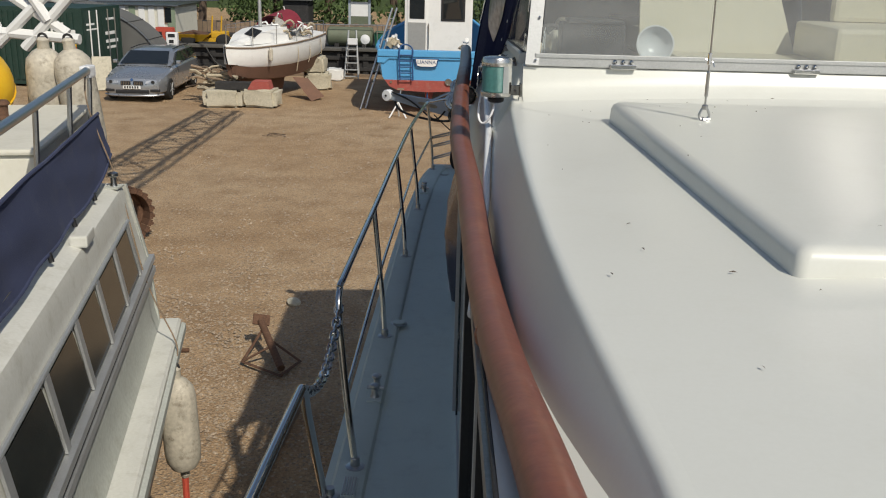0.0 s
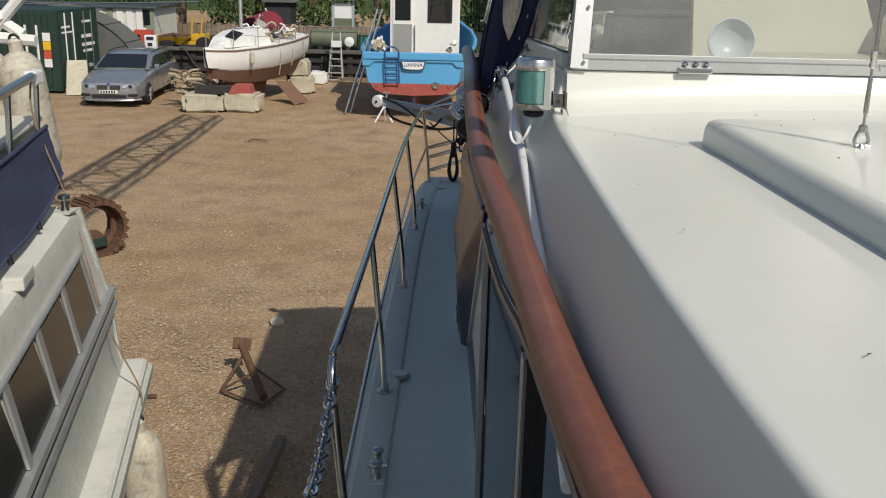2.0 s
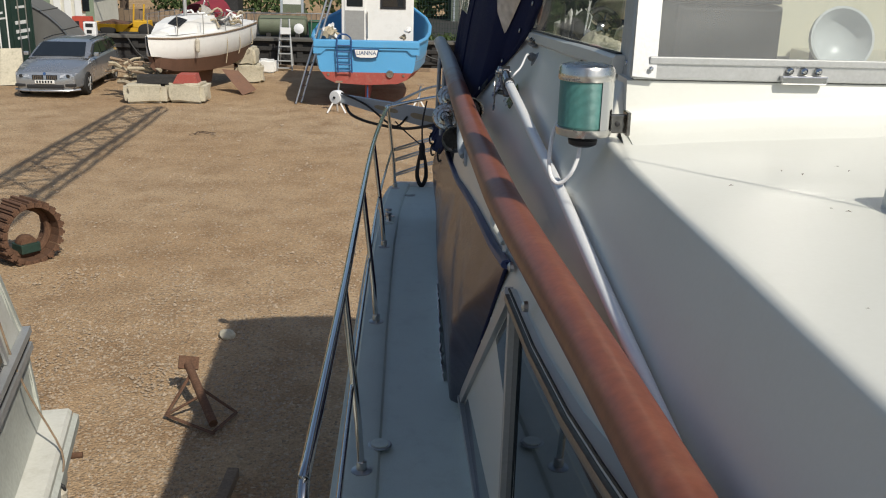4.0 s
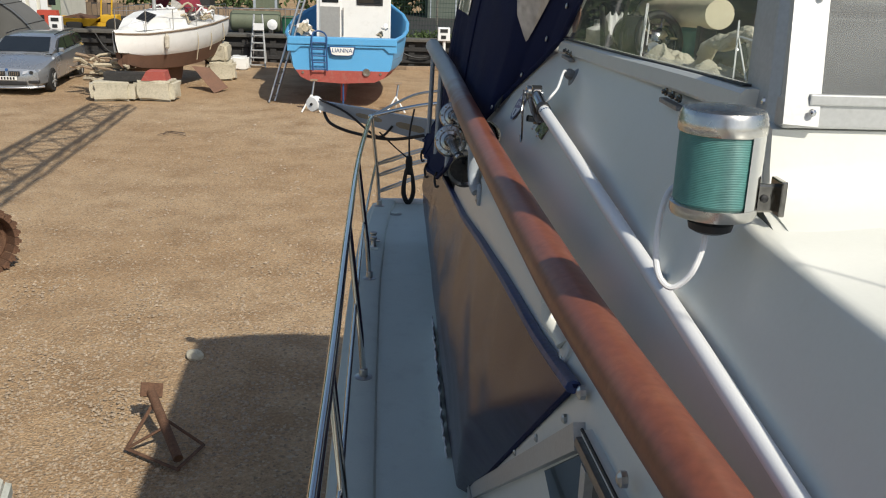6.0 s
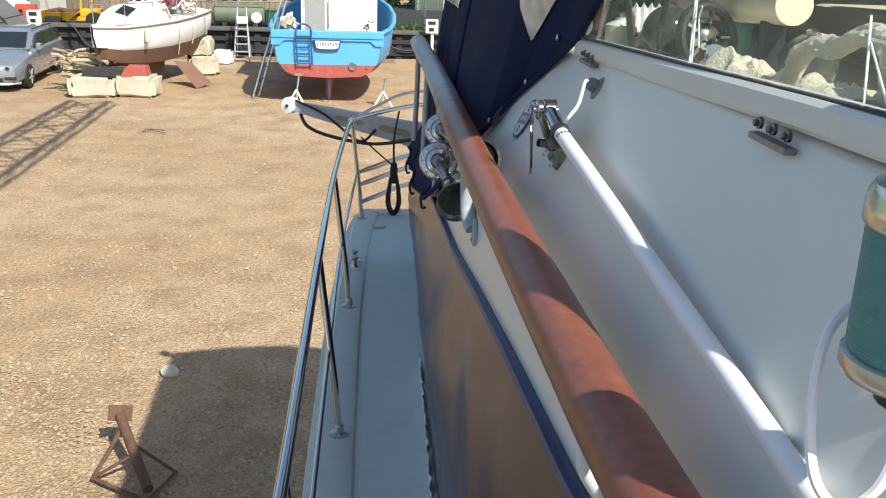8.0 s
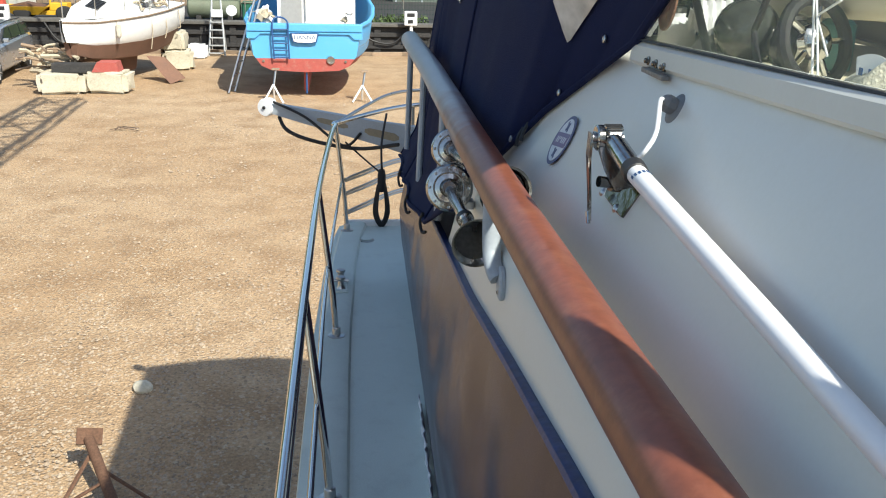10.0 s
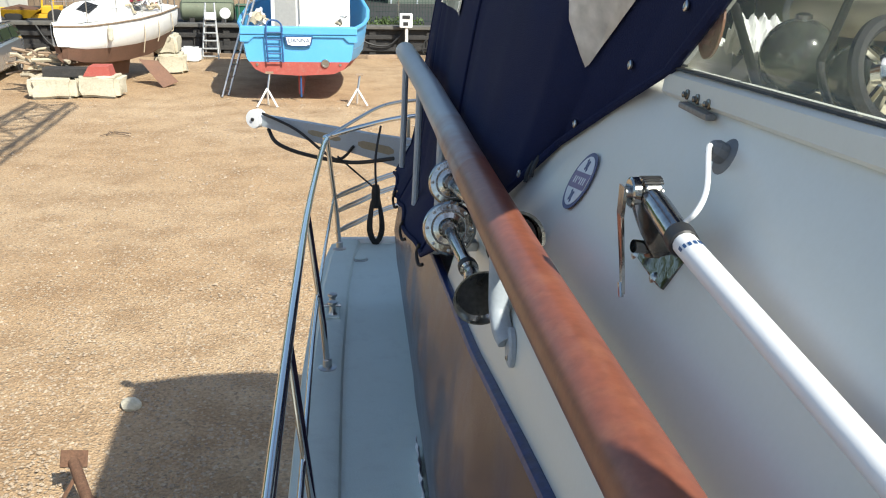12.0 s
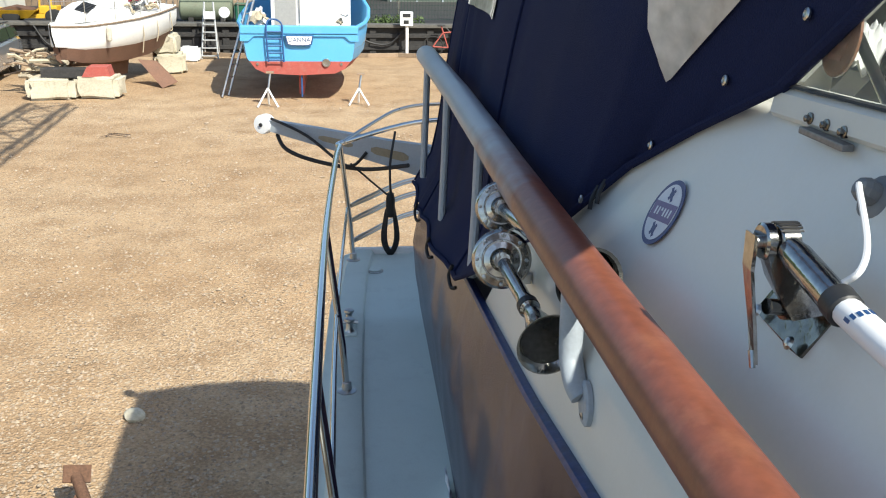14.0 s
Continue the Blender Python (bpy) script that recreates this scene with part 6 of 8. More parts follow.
# ---- crane boom overhead, known by its shadow ----
boom = thing("lattice_boom", "lattice crane jib spanning above the yard", "crane jib")
SH = 9.0
def boom_pt(gx, gy):
    return Vector((gx + 0.50 * SH, gy - 0.87 * SH, SH))
bl = [boom_pt(-6.95 - 0.02 * (k - 4), 25.4 - 1.25 * k) for k in range(20)]
br = [boom_pt(-5.95 + 0.01 * (k - 4), 25.3 - 1.25 * k) for k in range(20)]
for pp in (bl, br):
    part("chord", tubem([pp[0], pp[-1]], 0.075, 6), RUST, boom)
    part("chord", tubem([pp[0] + Vector((0, 0, -0.5)), pp[-1] + Vector((0, 0, -0.5))], 0.045, 6), RUST, boom)
for k in range(19):
    part("lacing", tubem([bl[k], br[k + 1]], 0.035, 5), RUST, boom)
    part("lacing", tubem([br[k], bl[k + 1]], 0.035, 5), RUST, boom)
    for q in (bl, br):
        part("lacing", tubem([q[k], q[k + 1] + Vector((0, 0, -0.5))], 0.022, 5), RUST, boom)
        part("lacing", tubem([q[k] + Vector((0, 0, -0.5)), q[k]], 0.022, 5), RUST, boom)
for k in range(74):
    t = k / 73
    part("rung", tubem([bl[0].lerp(bl[-1], t), br[0].lerp(br[-1], t)], 0.026, 4), RUST, boom)

part("tower", boxm(bl[-1].x - 0.1, br[-1].x + 0.1, bl[-1].y - 1.2, bl[-1].y + 0.1, -0.1, SH + 0.3, 0.05), RUST, boom)

# ---- things on the yard floor nearby ----
stand = thing("boat_stand", "rusty steel tripod boat stand lying on the gravel", "boat stand")
part("head_plate", boxm(-0.09, 0.09, -0.06, 0.06, -0.012, 0.012, 0.003, m=Matrix.Translation((-1.98, 9.40, 0.30)) @ pose(0, 0, 0, 50, 12, 16)), RUST, stand)
part("tube", tubem([(-1.98, 9.38, 0.29), (-1.64, 8.70, 0.06)], 0.04, 10), RUST, stand, smooth=True)
for a, b in (((-1.93, 9.28, 0.26), (-2.10, 8.95, 0.0)), ((-2.10, 8.95, 0.01), (-1.62, 8.60, 0.02)), ((-1.86, 9.12, 0.21), (-1.50, 9.00, 0.01)), ((-1.50, 9.00, 0.01), (-1.62, 8.62, 0.03)), ((-1.80, 9.0, 0.17), (-2.08, 8.94, 0.02))):
    part("strut", tubem([a, b], 0.018, 6, flat=0.6), RUST, stand)
stone = thing("loose_stone", "single pale loose stone on the gravel", "stone")
bm = bmesh.new()
bmesh.ops.create_icosphere(bm, subdivisions=2, radius=0.09)
for v in bm.verts:
    v.co = v.co * (1 + 0.35 * noise.noise(v.co * 9)) * 1.0
    v.co.z *= 0.6
bmesh.ops.translate(bm, verts=bm.verts, vec=(-1.88, 10.72, 0.02))
part("rock", bm, CONCRETE, stone, smooth=True)
log = thing("timber_baulk", "long dark timber baulk lying on the ground", "timber")
part("beam", boxm(-0.045, 0.045, -1.6, 1.4, -0.02, 0.06, 0.012, m=Matrix.Translation((-1.43, 6.6, 0)) @ pose(0, 0, 0, 0, 0, -3)), WOOD_OLD, log)

def track_wheel(cx, cy, r, rot, label):
    w = thing("track_wheel", label, "wheel", "rusty tracked wheels beside the cabin boat")
    m = pose(cx, cy, r * 0.97, 0, 0, rot)
    n = 22
    for k in range(n):
        a = 2 * math.pi * k / n
        mm = m @ pose(0, 0, 0, 0, math.degrees(a), 0) @ Matrix.Translation((0, 0, r))
        if k == 0:
            bm = boxm(-r * math.pi / n * 0.92, r * math.pi / n * 0.92, -0.22, 0.22, -0.03, 0.03, 0.006)
            box(bm, -0.02, 0.02, -0.22, 0.22, 0.03, 0.06, 0.004)
            first = part("track_plate", bm, RUST, w)
            first.matrix_basis = mm
        else:
            o = new("track_plate", first.data)
            o.parent = w
            o.matrix_basis = mm
    ring = [m @ Vector((r * 0.86 * math.cos(a), 0, r * 0.86 * math.sin(a))) for a in [2 * math.pi * k / 30 for k in range(31)]]
    part("rim", tubem(ring, 0.05, 8, caps=False), RUST, w, smooth=True)
    part("drum", lathem([(0.02, -0.08), (r * 0.3, -0.08), (r * 0.34, 0.0), (r * 0.3, 0.08), (0.02, 0.08)], 20, m @ pose(0, 0, 0, 90) @ Matrix.Translation((0, -r * 0.45, 0))), RUST, w)
    part("hub_plate", boxm(-r * 0.35, r * 0.35, -0.12, 0.12, -r * 0.72, -r * 0.4, 0.01, m=m), CONTAINER_GREEN, w)
    return w


track_wheel(-4.85, 13.25, 0.37, 50, "rusty steel crawler wheel with track plates on the gravel")
track_wheel(-4.75, 10.6, 0.37, 70, "rusty steel crawler wheel with track plates lying near the hull")
for tx, ty, sc in ((-4.45, 21.7, 1.0), (-0.5, 30.6, 0.8)):
    tw = thing("twig", "thin dry twig lying on the gravel", "twig", "dry twigs on the yard")
    for k in range(4):
        a = random.uniform(-0.5, 0.5)
        part("stem", tubem([(tx + random.uniform(-0.3, 0.1) * sc, ty + random.uniform(-0.15, 0.15), 0.012), (tx + random.uniform(0, 0.2) * sc, ty + a * 0.2, 0.06), (tx + random.uniform(0.3, 0.5) * sc, ty + a * 0.4, 0.012)], 0.007, 5), BARK, tw)

# ---- estate car ----
def build_car():
    c = thing("estate_car", "silver estate car parked on the gravel", "car")
    m = pose(-9.15, 26.3, 0.0, 0, 0, 2.4) @ Matrix.Diagonal((0.94, 0.95, 0.885, 1))
    tf = lambda p: m @ Vector(p)
    # rows run from bonnet to tail: y, half width, sill, belt height, roof height or None
    prof = [(0.0, 0.62, 0.28, 0.60), (0.05, 0.78, 0.22, 0.70), (0.25, 0.86, 0.20, 0.78), (0.8, 0.915, 0.20, 0.90), (1.5, 0.925, 0.20, 0.98), (2.1, 0.925, 0.20, 1.00), (3.0, 0.925, 0.20, 1.01), (4.0, 0.925, 0.20, 1.02), (4.55, 0.90, 0.24, 1.0), (4.82, 0.84, 0.30, 0.92), (4.9, 0.74, 0.36, 0.80)]
    rows = []
    for y, w, s, b in prof:
        half = [(w * 0.86, s), (w * 0.985, s + 0.10), (w, (s + b) / 2), (w * 0.975, b - 0.08), (w * 0.90, b - 0.01), (w * 0.6, b + 0.015), (0, b + 0.035)]
        row = [tf((-x, y, z)) for x, z in half] + [tf((x, y, z)) for x, z in half[-2::-1]]
        rows.append(row)
    body = part("body", loftm(rows, closed=True, caps=True), SILVER_CAR, c, smooth=True)
    gh = [(1.30, 0.82, 0.99, 0.03), (1.72, 0.79, 1.20, 0), (2.15, 0.745, 1.375, 0), (2.7, 0.73, 1.43, 0), (3.5, 0.73, 1.43, 0), (4.3, 0.71, 1.38, 0), (4.74, 0.74, 1.06, 0.0)]
    rows = []
    for y, w, h, _ in gh:
        half = [(max(w, 0.80), 0.97), (w + 0.03 * (h > 1.1), min(h, 1.30) * 0.5 + 0.5), (w, h - 0.05), (w * 0.9, h - 0.008), (w * 0.5, h + 0.012), (0, h + 0.02)]
        rows.append([tf((-x, y, z)) for x, z in half] + [tf((x, y, z)) for x, z in half[-2::-1]])
    part("cabin", loftm(rows, closed=True, caps=True), SILVER_CAR, c, smooth=True)
    def lay(poly, off=0.012):
        p = [tf(q) for q in poly]
        nrm = (p[1] - p[0]).cross(p[2] - p[0]).normalized()
        return p, nrm * off
    p, o = lay([(-0.73, 1.38, 1.03), (0.73, 1.38, 1.03), (0.61, 2.10, 1.375), (-0.61, 2.10, 1.375)], 0.01)
    part("windscreen", prismm([q + Vector((0, -0.02, 0.012)) for q in p], (0, -0.008, 0.008)), DARKGLASS, c, "dark windscreen")
    for y0, y1, y2, y3 in ((1.72, 2.6, 2.6, 2.3), (2.66, 3.5, 3.5, 2.66), (3.56, 4.45, 4.25, 3.56)):
        p = [tf((0.845, y0, 1.04)), tf((0.845, y1, 1.04)), tf((0.765, y2, 1.35)), tf((0.765, y3, 1.35))]
        part("side_window", prismm(p, (0.018, 0, 0)), DARKGLASS, c, "dark side window")
    part("roof_rail", tubem([tf((0.66, 2.3, 1.45)), tf((0.66, 3.2, 1.475)), tf((0.65, 4.3, 1.44))], 0.014, 6), BLACK, c)
    part("roof_rail", tubem([tf((-0.66, 2.3, 1.45)), tf((-0.66, 3.2, 1.475)), tf((-0.65, 4.3, 1.44))], 0.014, 6), BLACK, c)
    for s in (-1, 1):
        part("grille", boxm(0.04, 0.33, -0.035, 0.06, 0.53, 0.66, 0.02, m=m @ Matrix.Diagonal((s, 1, 1, 1))), BLACK, c, "black kidney-shaped grille")
        for k in range(5):
            part("grille_bar", boxm(0.08 + 0.05 * k, 0.09 + 0.05 * k, -0.042, -0.03, 0.54, 0.65, m=m @ Matrix.Diagonal((s, 1, 1, 1))), STEEL, c)
        hl = part("headlight", prismm([tf((s * 0.40, 0.0, 0.57)), tf((s * 0.74, 0.07, 0.60)), tf((s * 0.83, 0.22, 0.68)), tf((s * 0.70, 0.13, 0.70)), tf((s * 0.42, 0.03, 0.65))], (0, -0.035, 0.01)), mat("headlight_glass", (0.45, 0.47, 0.5), 0.08, 0.3, var=0.3, scale=30, bump=0), c, "clear headlight")
        part("lens_ring", lathem([(0.05, 0), (0.05, 0.012), (0.04, 0.014)], 14, m @ pose(s * 0.62, -0.01, 0.635, 90)), DASH_BLACK, hl)
        part("fog_intake", boxm(s * 0.66 - 0.14, s * 0.66 + 0.14, -0.01, 0.1, 0.32, 0.41, 0.02, m=m), BLACK, c)
        part("mirror", boxm(s * 0.98 - 0.07, s * 0.98 + 0.07, 1.62, 1.72, 1.02, 1.14, 0.03, m=m, seg=3), SILVER_CAR, c)
        for y in (0.86, 3.83):
            wh = part("wheel", lathem([(0.2, -0.11), (0.30, -0.11), (0.335, -0.09), (0.335, 0.09), (0.30, 0.11), (0.22, 0.10)], 26, m @ pose(s * 0.83, y, 0.325, 0, 90)), TYRE, c, "black tyre on alloy wheel", True)
            part("rim", lathem([(0.22, 0.08), (0.225, 0.118), (0.20, 0.115), (0.19, 0.09), (0.03, 0.10)], 24, m @ pose(s * 0.83, y, 0.325, 0, 90 * s)), DASH_BLACK, wh)
            for k in range(5):
                a = 2 * math.pi * k / 5
                part("spoke", tubem([m @ pose(s * 0.83, y, 0.325, 0, 90 * s) @ Vector((0.03 * math.cos(a), 0.03 * math.sin(a), 0.118)), m @ pose(s * 0.83, y, 0.325, 0, 90 * s) @ Vector((0.215 * math.cos(a), 0.215 * math.sin(a), 0.116))], 0.018, 6), ALU, wh)
    part("number_plate", boxm(-0.26, 0.26, -0.05, -0.035, 0.42, 0.52, 0.004, m=m), WHITE_PAINT, c, "white number plate")
    for k in range(6):
        part("plate_bar", boxm(-0.22 + 0.075 * k, -0.175 + 0.075 * k, -0.054, -0.051, 0.435, 0.505, m=m), BLACK, c)
    part("lower_grille", boxm(-0.5, 0.5, -0.02, 0.08, 0.27, 0.39, 0.03, m=m), BLACK, c)
    part("bumper_lip", tubem([tf((-0.86, 0.22, 0.22)), tf((-0.6, 0.0, 0.21)), tf((0, -0.05, 0.21)), tf((0.6, 0.0, 0.21)), tf((0.86, 0.22, 0.22))], 0.03, 8), SILVER_CAR, c, smooth=True)
    part("emblem", lathem([(0.04, 0), (0.04, 0.006)], 14, m @ pose(0, 0.0, 0.70, 70)), BLUE_DARK, c)
    return c


build_car()

# ---- sailing boat ashore ----
def build_sailboat():
    s = thing("sailing_boat", "small white sailing boat ashore with maroon sprayhood", "boat")
    bow, way = Vector((-6.45, 26.1, 0)), Vector((0.335, 0.942, 0))
    sid = Vector((0.942, -0.335, 0))
    def P(a, b, z):
        return bow + way * a * 0.80 + sid * b * 0.80 + Vector((0, 0, z))
    st = [(0.0, 0.03, 1.62, 0.9), (0.35, 0.30, 1.60, 0.72), (0.9, 0.58, 1.58, 0.60), (1.8, 0.85, 1.60, 0.52), (3.0, 1.02, 1.63, 0.48), (4.2, 1.02, 1.68, 0.50), (5.3, 0.92, 1.74, 0.62), (5.7, 0.86, 1.77, 0.80)]
    def topside(a, w, h, k):
        return [P(a, w, h), P(a + 0.0, w * 0.99, h - 0.22), P(a + (0.12 if a < 0.3 else 0), w * 0.93, h - 0.5), P(a + (0.25 if a < 0.3 else 0), w * 0.80, (h + k) / 2 - 0.08)]
    def under(a, w, h, k):
        return [P(a + (0.25 if a < 0.3 else 0), w * 0.80, (h + k) / 2 - 0.08), P(a + (0.32 if a < 0.3 else 0), w * 0.55, k + 0.10), P(a + (0.4 if a < 0.3 else 0), 0.0, k)]
    bm = loftm([topside(*r) for r in st])
    loft(bm, [[P(0, 0, 0) * 0 + (q - sid * 2 * (q - bow).dot(sid)) for q in topside(*r)] for r in st])
    rr = topside(*st[-1])
    bm.faces.new([bm.verts.new(q) for q in rr + [(q - sid * 2 * (q - bow).dot(sid)) for q in rr[::-1]]])
    part("upper_hull", bm, WHITE_PAINT, s, smooth=True)
    bm = loftm([under(*r) for r in st])
    loft(bm, [[(q - sid * 2 * (q - bow).dot(sid)) for q in under(*r)] for r in st])
    rr = under(*st[-1])
    bm.faces.new([bm.verts.new(q) for q in rr + [(q - sid * 2 * (q - bow).dot(sid)) for q in rr[-2::-1]]])
    part("bottom", bm, BROWN_BOOT, s, "brown antifouled bottom", True)
    part("rubbing_strake", tubem([P(a, w + 0.012, h - 0.04) for a, w, h, k in st], 0.022, 7), WOOD_OLD, s)
    part("boot_stripe", tubem([P(a + (0.25 if a < 0.3 else 0), w * 0.80 + 0.012, (h + k) / 2 - 0.04) for a, w, h, k in st], 0.012, 6), MAROON, s)
    part("deck", loftm([[P(a, -w, h - 0.01), P(a, 0, h + 0.05), P(a, w, h - 0.01)] for a, w, h, k in st]), WHITE_PAINT, s)
    part("coach_roof", loftm([[P(a, -w, 1.62), P(a, -w * 0.92, h), P(a, 0, h + 0.04), P(a, w * 0.92, h), P(a, w, 1.62)] for a, w, h in ((0.75, 0.34, 1.68), (1.2, 0.48, 1.86), (2.0, 0.62, 1.98), (3.2, 0.68, 2.04))], caps=True), WHITE_PAINT, s)
    for k in range(7):
        part("hatch_slat", boxm(-0.17, 0.17, -0.025, 0.025, 0, 0.02, m=Matrix.Translation(P(1.15 + 0.075 * k, 0.28, 1.86 + 0.022 * k)) @ pose(0, 0, 0, 10, 12, -22)), DASH_BLACK, s)
    hood = [[P(3.1 + 0.28 * j, 0.66 * math.cos(a), 1.98 + (0.34 + 0.04 * j) * math.sin(a)) for a in [math.pi * k / 12 for k in range(13)]] for j in range(5)]
    part("sprayhood", loftm(hood), MAROON, s, "maroon canvas sprayhood", True)
    part("sprayhood_window", loftm([[q + Vector((-0.006, -0.014, 0)) for q in hood[0][2:6]], [(q + Vector((-0.02, -0.02, -0.25))) for q in hood[0][2:6]]]), VIN, s)
    part("keel", loftm([[P(2.2, 0.05, 0.6), P(2.2, -0.05, 0.6), P(3.9, -0.05, 0.6), P(3.9, 0.05, 0.6)], [P(2.45, 0.05, 0.15), P(2.45, -0.05, 0.15), P(3.7, -0.05, 0.15), P(3.7, 0.05, 0.15)]], closed=True, caps=True), BROWN_BOOT, s)
    part("rudder", boxm(-0.03, 0.03, -0.2, 0.2, 0.25, 1.2, 0.01, m=Matrix.Translation(P(5.75, 0, 0)) @ pose(0, 0, 0, 0, 0, -22)), BROWN_BOOT, s)
    part("mast", tubem([P(2.3, 0, 1.95), P(2.3, 0, 9.0)], 0.05, 10), ALU, s)
    for a, w in ((0.05, 0.03), (0.9, 0.55), (2.0, 0.84), (3.2, 0.98), (4.4, 0.98), (5.5, 0.86)):
        for sg in ((1,) if a < 0.1 else (-1, 1)):
            part("stanchion", tubem([P(a, sg * w, 1.6), P(a, sg * w, 2.12)], 0.012, 6), STEEL_DULL, s)
    for sg in (-1, 1):
        part("lifeline", tubem([P(0.05, 0.03 * sg, 2.12), P(0.9, 0.55 * sg, 2.12), P(2.0, 0.84 * sg, 2.12), P(3.2, 0.98 * sg, 2.12), P(5.5, 0.86 * sg, 2.12)], 0.007, 5), STEEL_DULL, s)
    part("fender_pad", lathem([(0.03, 0), (0.06, 0.05), (0.065, 0.3), (0.03, 0.38)], 12, Matrix.Translation(P(1.55, 0.86, 1.15))), FENDER_OLD, s)
    for k in range(3):
        part("rope_end", tubem(smooth_path([P(3.2 + 0.9 * k, 0.99, 1.62), P(3.25 + 0.9 * k, 1.01, 1.2), P(3.2 + 0.9 * k, 0.95, 0.75 + 0.2 * k)], 4), 0.012, 5), ROPE, s)
    heap = thing("rope_heap", "tangled cream ropes and canvas heaped on deck", "rope heap")
    for k in range(16):
        c = P(random.uniform(2.9, 5.4), random.uniform(-0.3, 0.9), 1.78 + random.uniform(0, 0.28))
        r = random.uniform(0.12, 0.26)
        tl = pose(0, 0, 0, random.uniform(-50, 50), random.uniform(-50, 50), random.uniform(0, 180))
        part("coil", tubem([c + tl @ Vector((r * math.cos(a), r * 0.7 * math.sin(a), 0.04 * math.sin(3 * a))) for a in [2 * math.pi * j / 14 for j in range(15)]], 0.028, 6, caps=False), ROPE if k % 3 else WHITE_PAINT, heap)
    for k in range(5):
        a, b = random.uniform(3.4, 5.2), random.uniform(-0.6, 0.8)
        part("spar", tubem([P(a, b, 1.85), P(a + random.uniform(-0.9, 0.9), b + random.uniform(-0.6, 0.6), 2.2 + random.uniform(0.1, 0.4))], 0.022, 6), WOOD_OLD if k % 2 else WHITE_PAINT, heap)
    for k in range(3):
        c = P(4.4 + 0.35 * k, 0.35 - 0.1 * k, 1.85)
        b = bmesh.new()
        bmesh.ops.create_icosphere(b, subdivisions=3, radius=0.2)
        for v in b.verts:
            v.co = v.co * (1 + 0.5 * noise.noise(v.co * 7 + Vector((k, 0, 0)))) + c
        part("bundle", b, MAROON if k == 2 else WHITE_PAINT, heap, smooth=True)


build_sailboat()

# ---- concrete blocks, chocks and debris ----
def rock_block(name, label, cat, c, sz, rz, material, grp, seed):
    t = thing(name, label, cat, grp)
    b = bmesh.new()
    bmesh.ops.create_cube(b, size=1.0)
    bmesh.ops.bevel(b, geom=b.edges[:], offset=0.12, segments=2, affect="EDGES")
    bmesh.ops.subdivide_edges(b, edges=b.edges[:], cuts=2, use_grid_fill=True)
    for v in b.verts:
        v.co += v.normal * 0.10 * noise.noise(v.co * 3 + Vector((seed, 0, 0)))
        v.co = Vector((v.co.x * sz[0], v.co.y * sz[1], v.co.z * sz[2]))
    bmesh.ops.transform(b, matrix=pose(c[0], c[1], c[2] + sz[2] / 2, 0, 0, rz), verts=b.verts)
    part("block", b, material, t, smooth=True)
    return t


G = "pale concrete mooring blocks"
rock_block("concrete_block", "pale worn concrete block on the gravel", "block", (-6.55, 26.1, -0.02), (1.05, 0.7, 0.47), 5, CONCRETE, G, 1)
rock_block("concrete_block", "pale lichen-stained concrete block on the gravel", "block", (-5.52, 26.25, -0.02), (1.0, 0.7, 0.50), -4, CONCRETE, G, 2)
rock_block("concrete_block", "pale concrete block propping the sailing boat", "block", (-4.55, 30.2, -0.02), (0.85, 0.8, 0.52), 8, CONCRETE, G, 3)
rock_block("concrete_block", "pale concrete block stacked on another", "block", (-4.6, 30.25, 0.49), (0.62, 0.7, 0.52), -6, CONCRETE, G, 4)
rock_block("concrete_block", "small white-washed concrete block by the quay", "block", (-4.3, 32.4, -0.02), (0.55, 0.5, 0.42), 3, WHITE_PAINT, G, 5)
chk = thing("red_chock", "red painted timber chock under the keel", "timber block")
part("chock", prismm([(-5.85, 25.98, 0.475), (-5.22, 25.98, 0.475), (-5.28, 25.98, 0.70), (-5.72, 25.98, 0.70)], (0, 0.5, 0)), RED_BOOT, chk)
tp = thing("timber_beam", "dark timber beam laid across the blocks", "timber")
part("beam", boxm(-6.75, -5.6, 26.0, 26.35, 0.455, 0.66, 0.015), QUAY_BLACK, tp)
pile = thing("driftwood_pile", "tangled pale driftwood and rope pile", "wood pile")
for k in range(46):
    c = Vector((-6.85 + random.uniform(-0.6, 0.5), 26.75 + random.uniform(-0.3, 0.4), random.uniform(0.35, 0.95)))
    a = random.uniform(0, math.pi)
    d = Vector((math.cos(a), math.sin(a) * 0.5, random.uniform(-0.4, 0.4))) * random.uniform(0.2, 0.5)
    part("branch", tubem([c - d, c + Vector((0, 0, 0.05)), c + d], random.uniform(0.02, 0.055), 6), ROPE if k % 3 else WOOD_OLD, pile)
plate = thing("rusty_plate", "rust-brown steel plate leaning under the boat", "steel plate")
part("sheet", prismm([(-4.95, 27.9, 0.62), (-4.55, 28.0, 0.58), (-4.02, 27.7, 0.10), (-4.32, 27.4, 0.0)], (0.03, 0.03, 0.0)), BROWN_BOOT, plate)

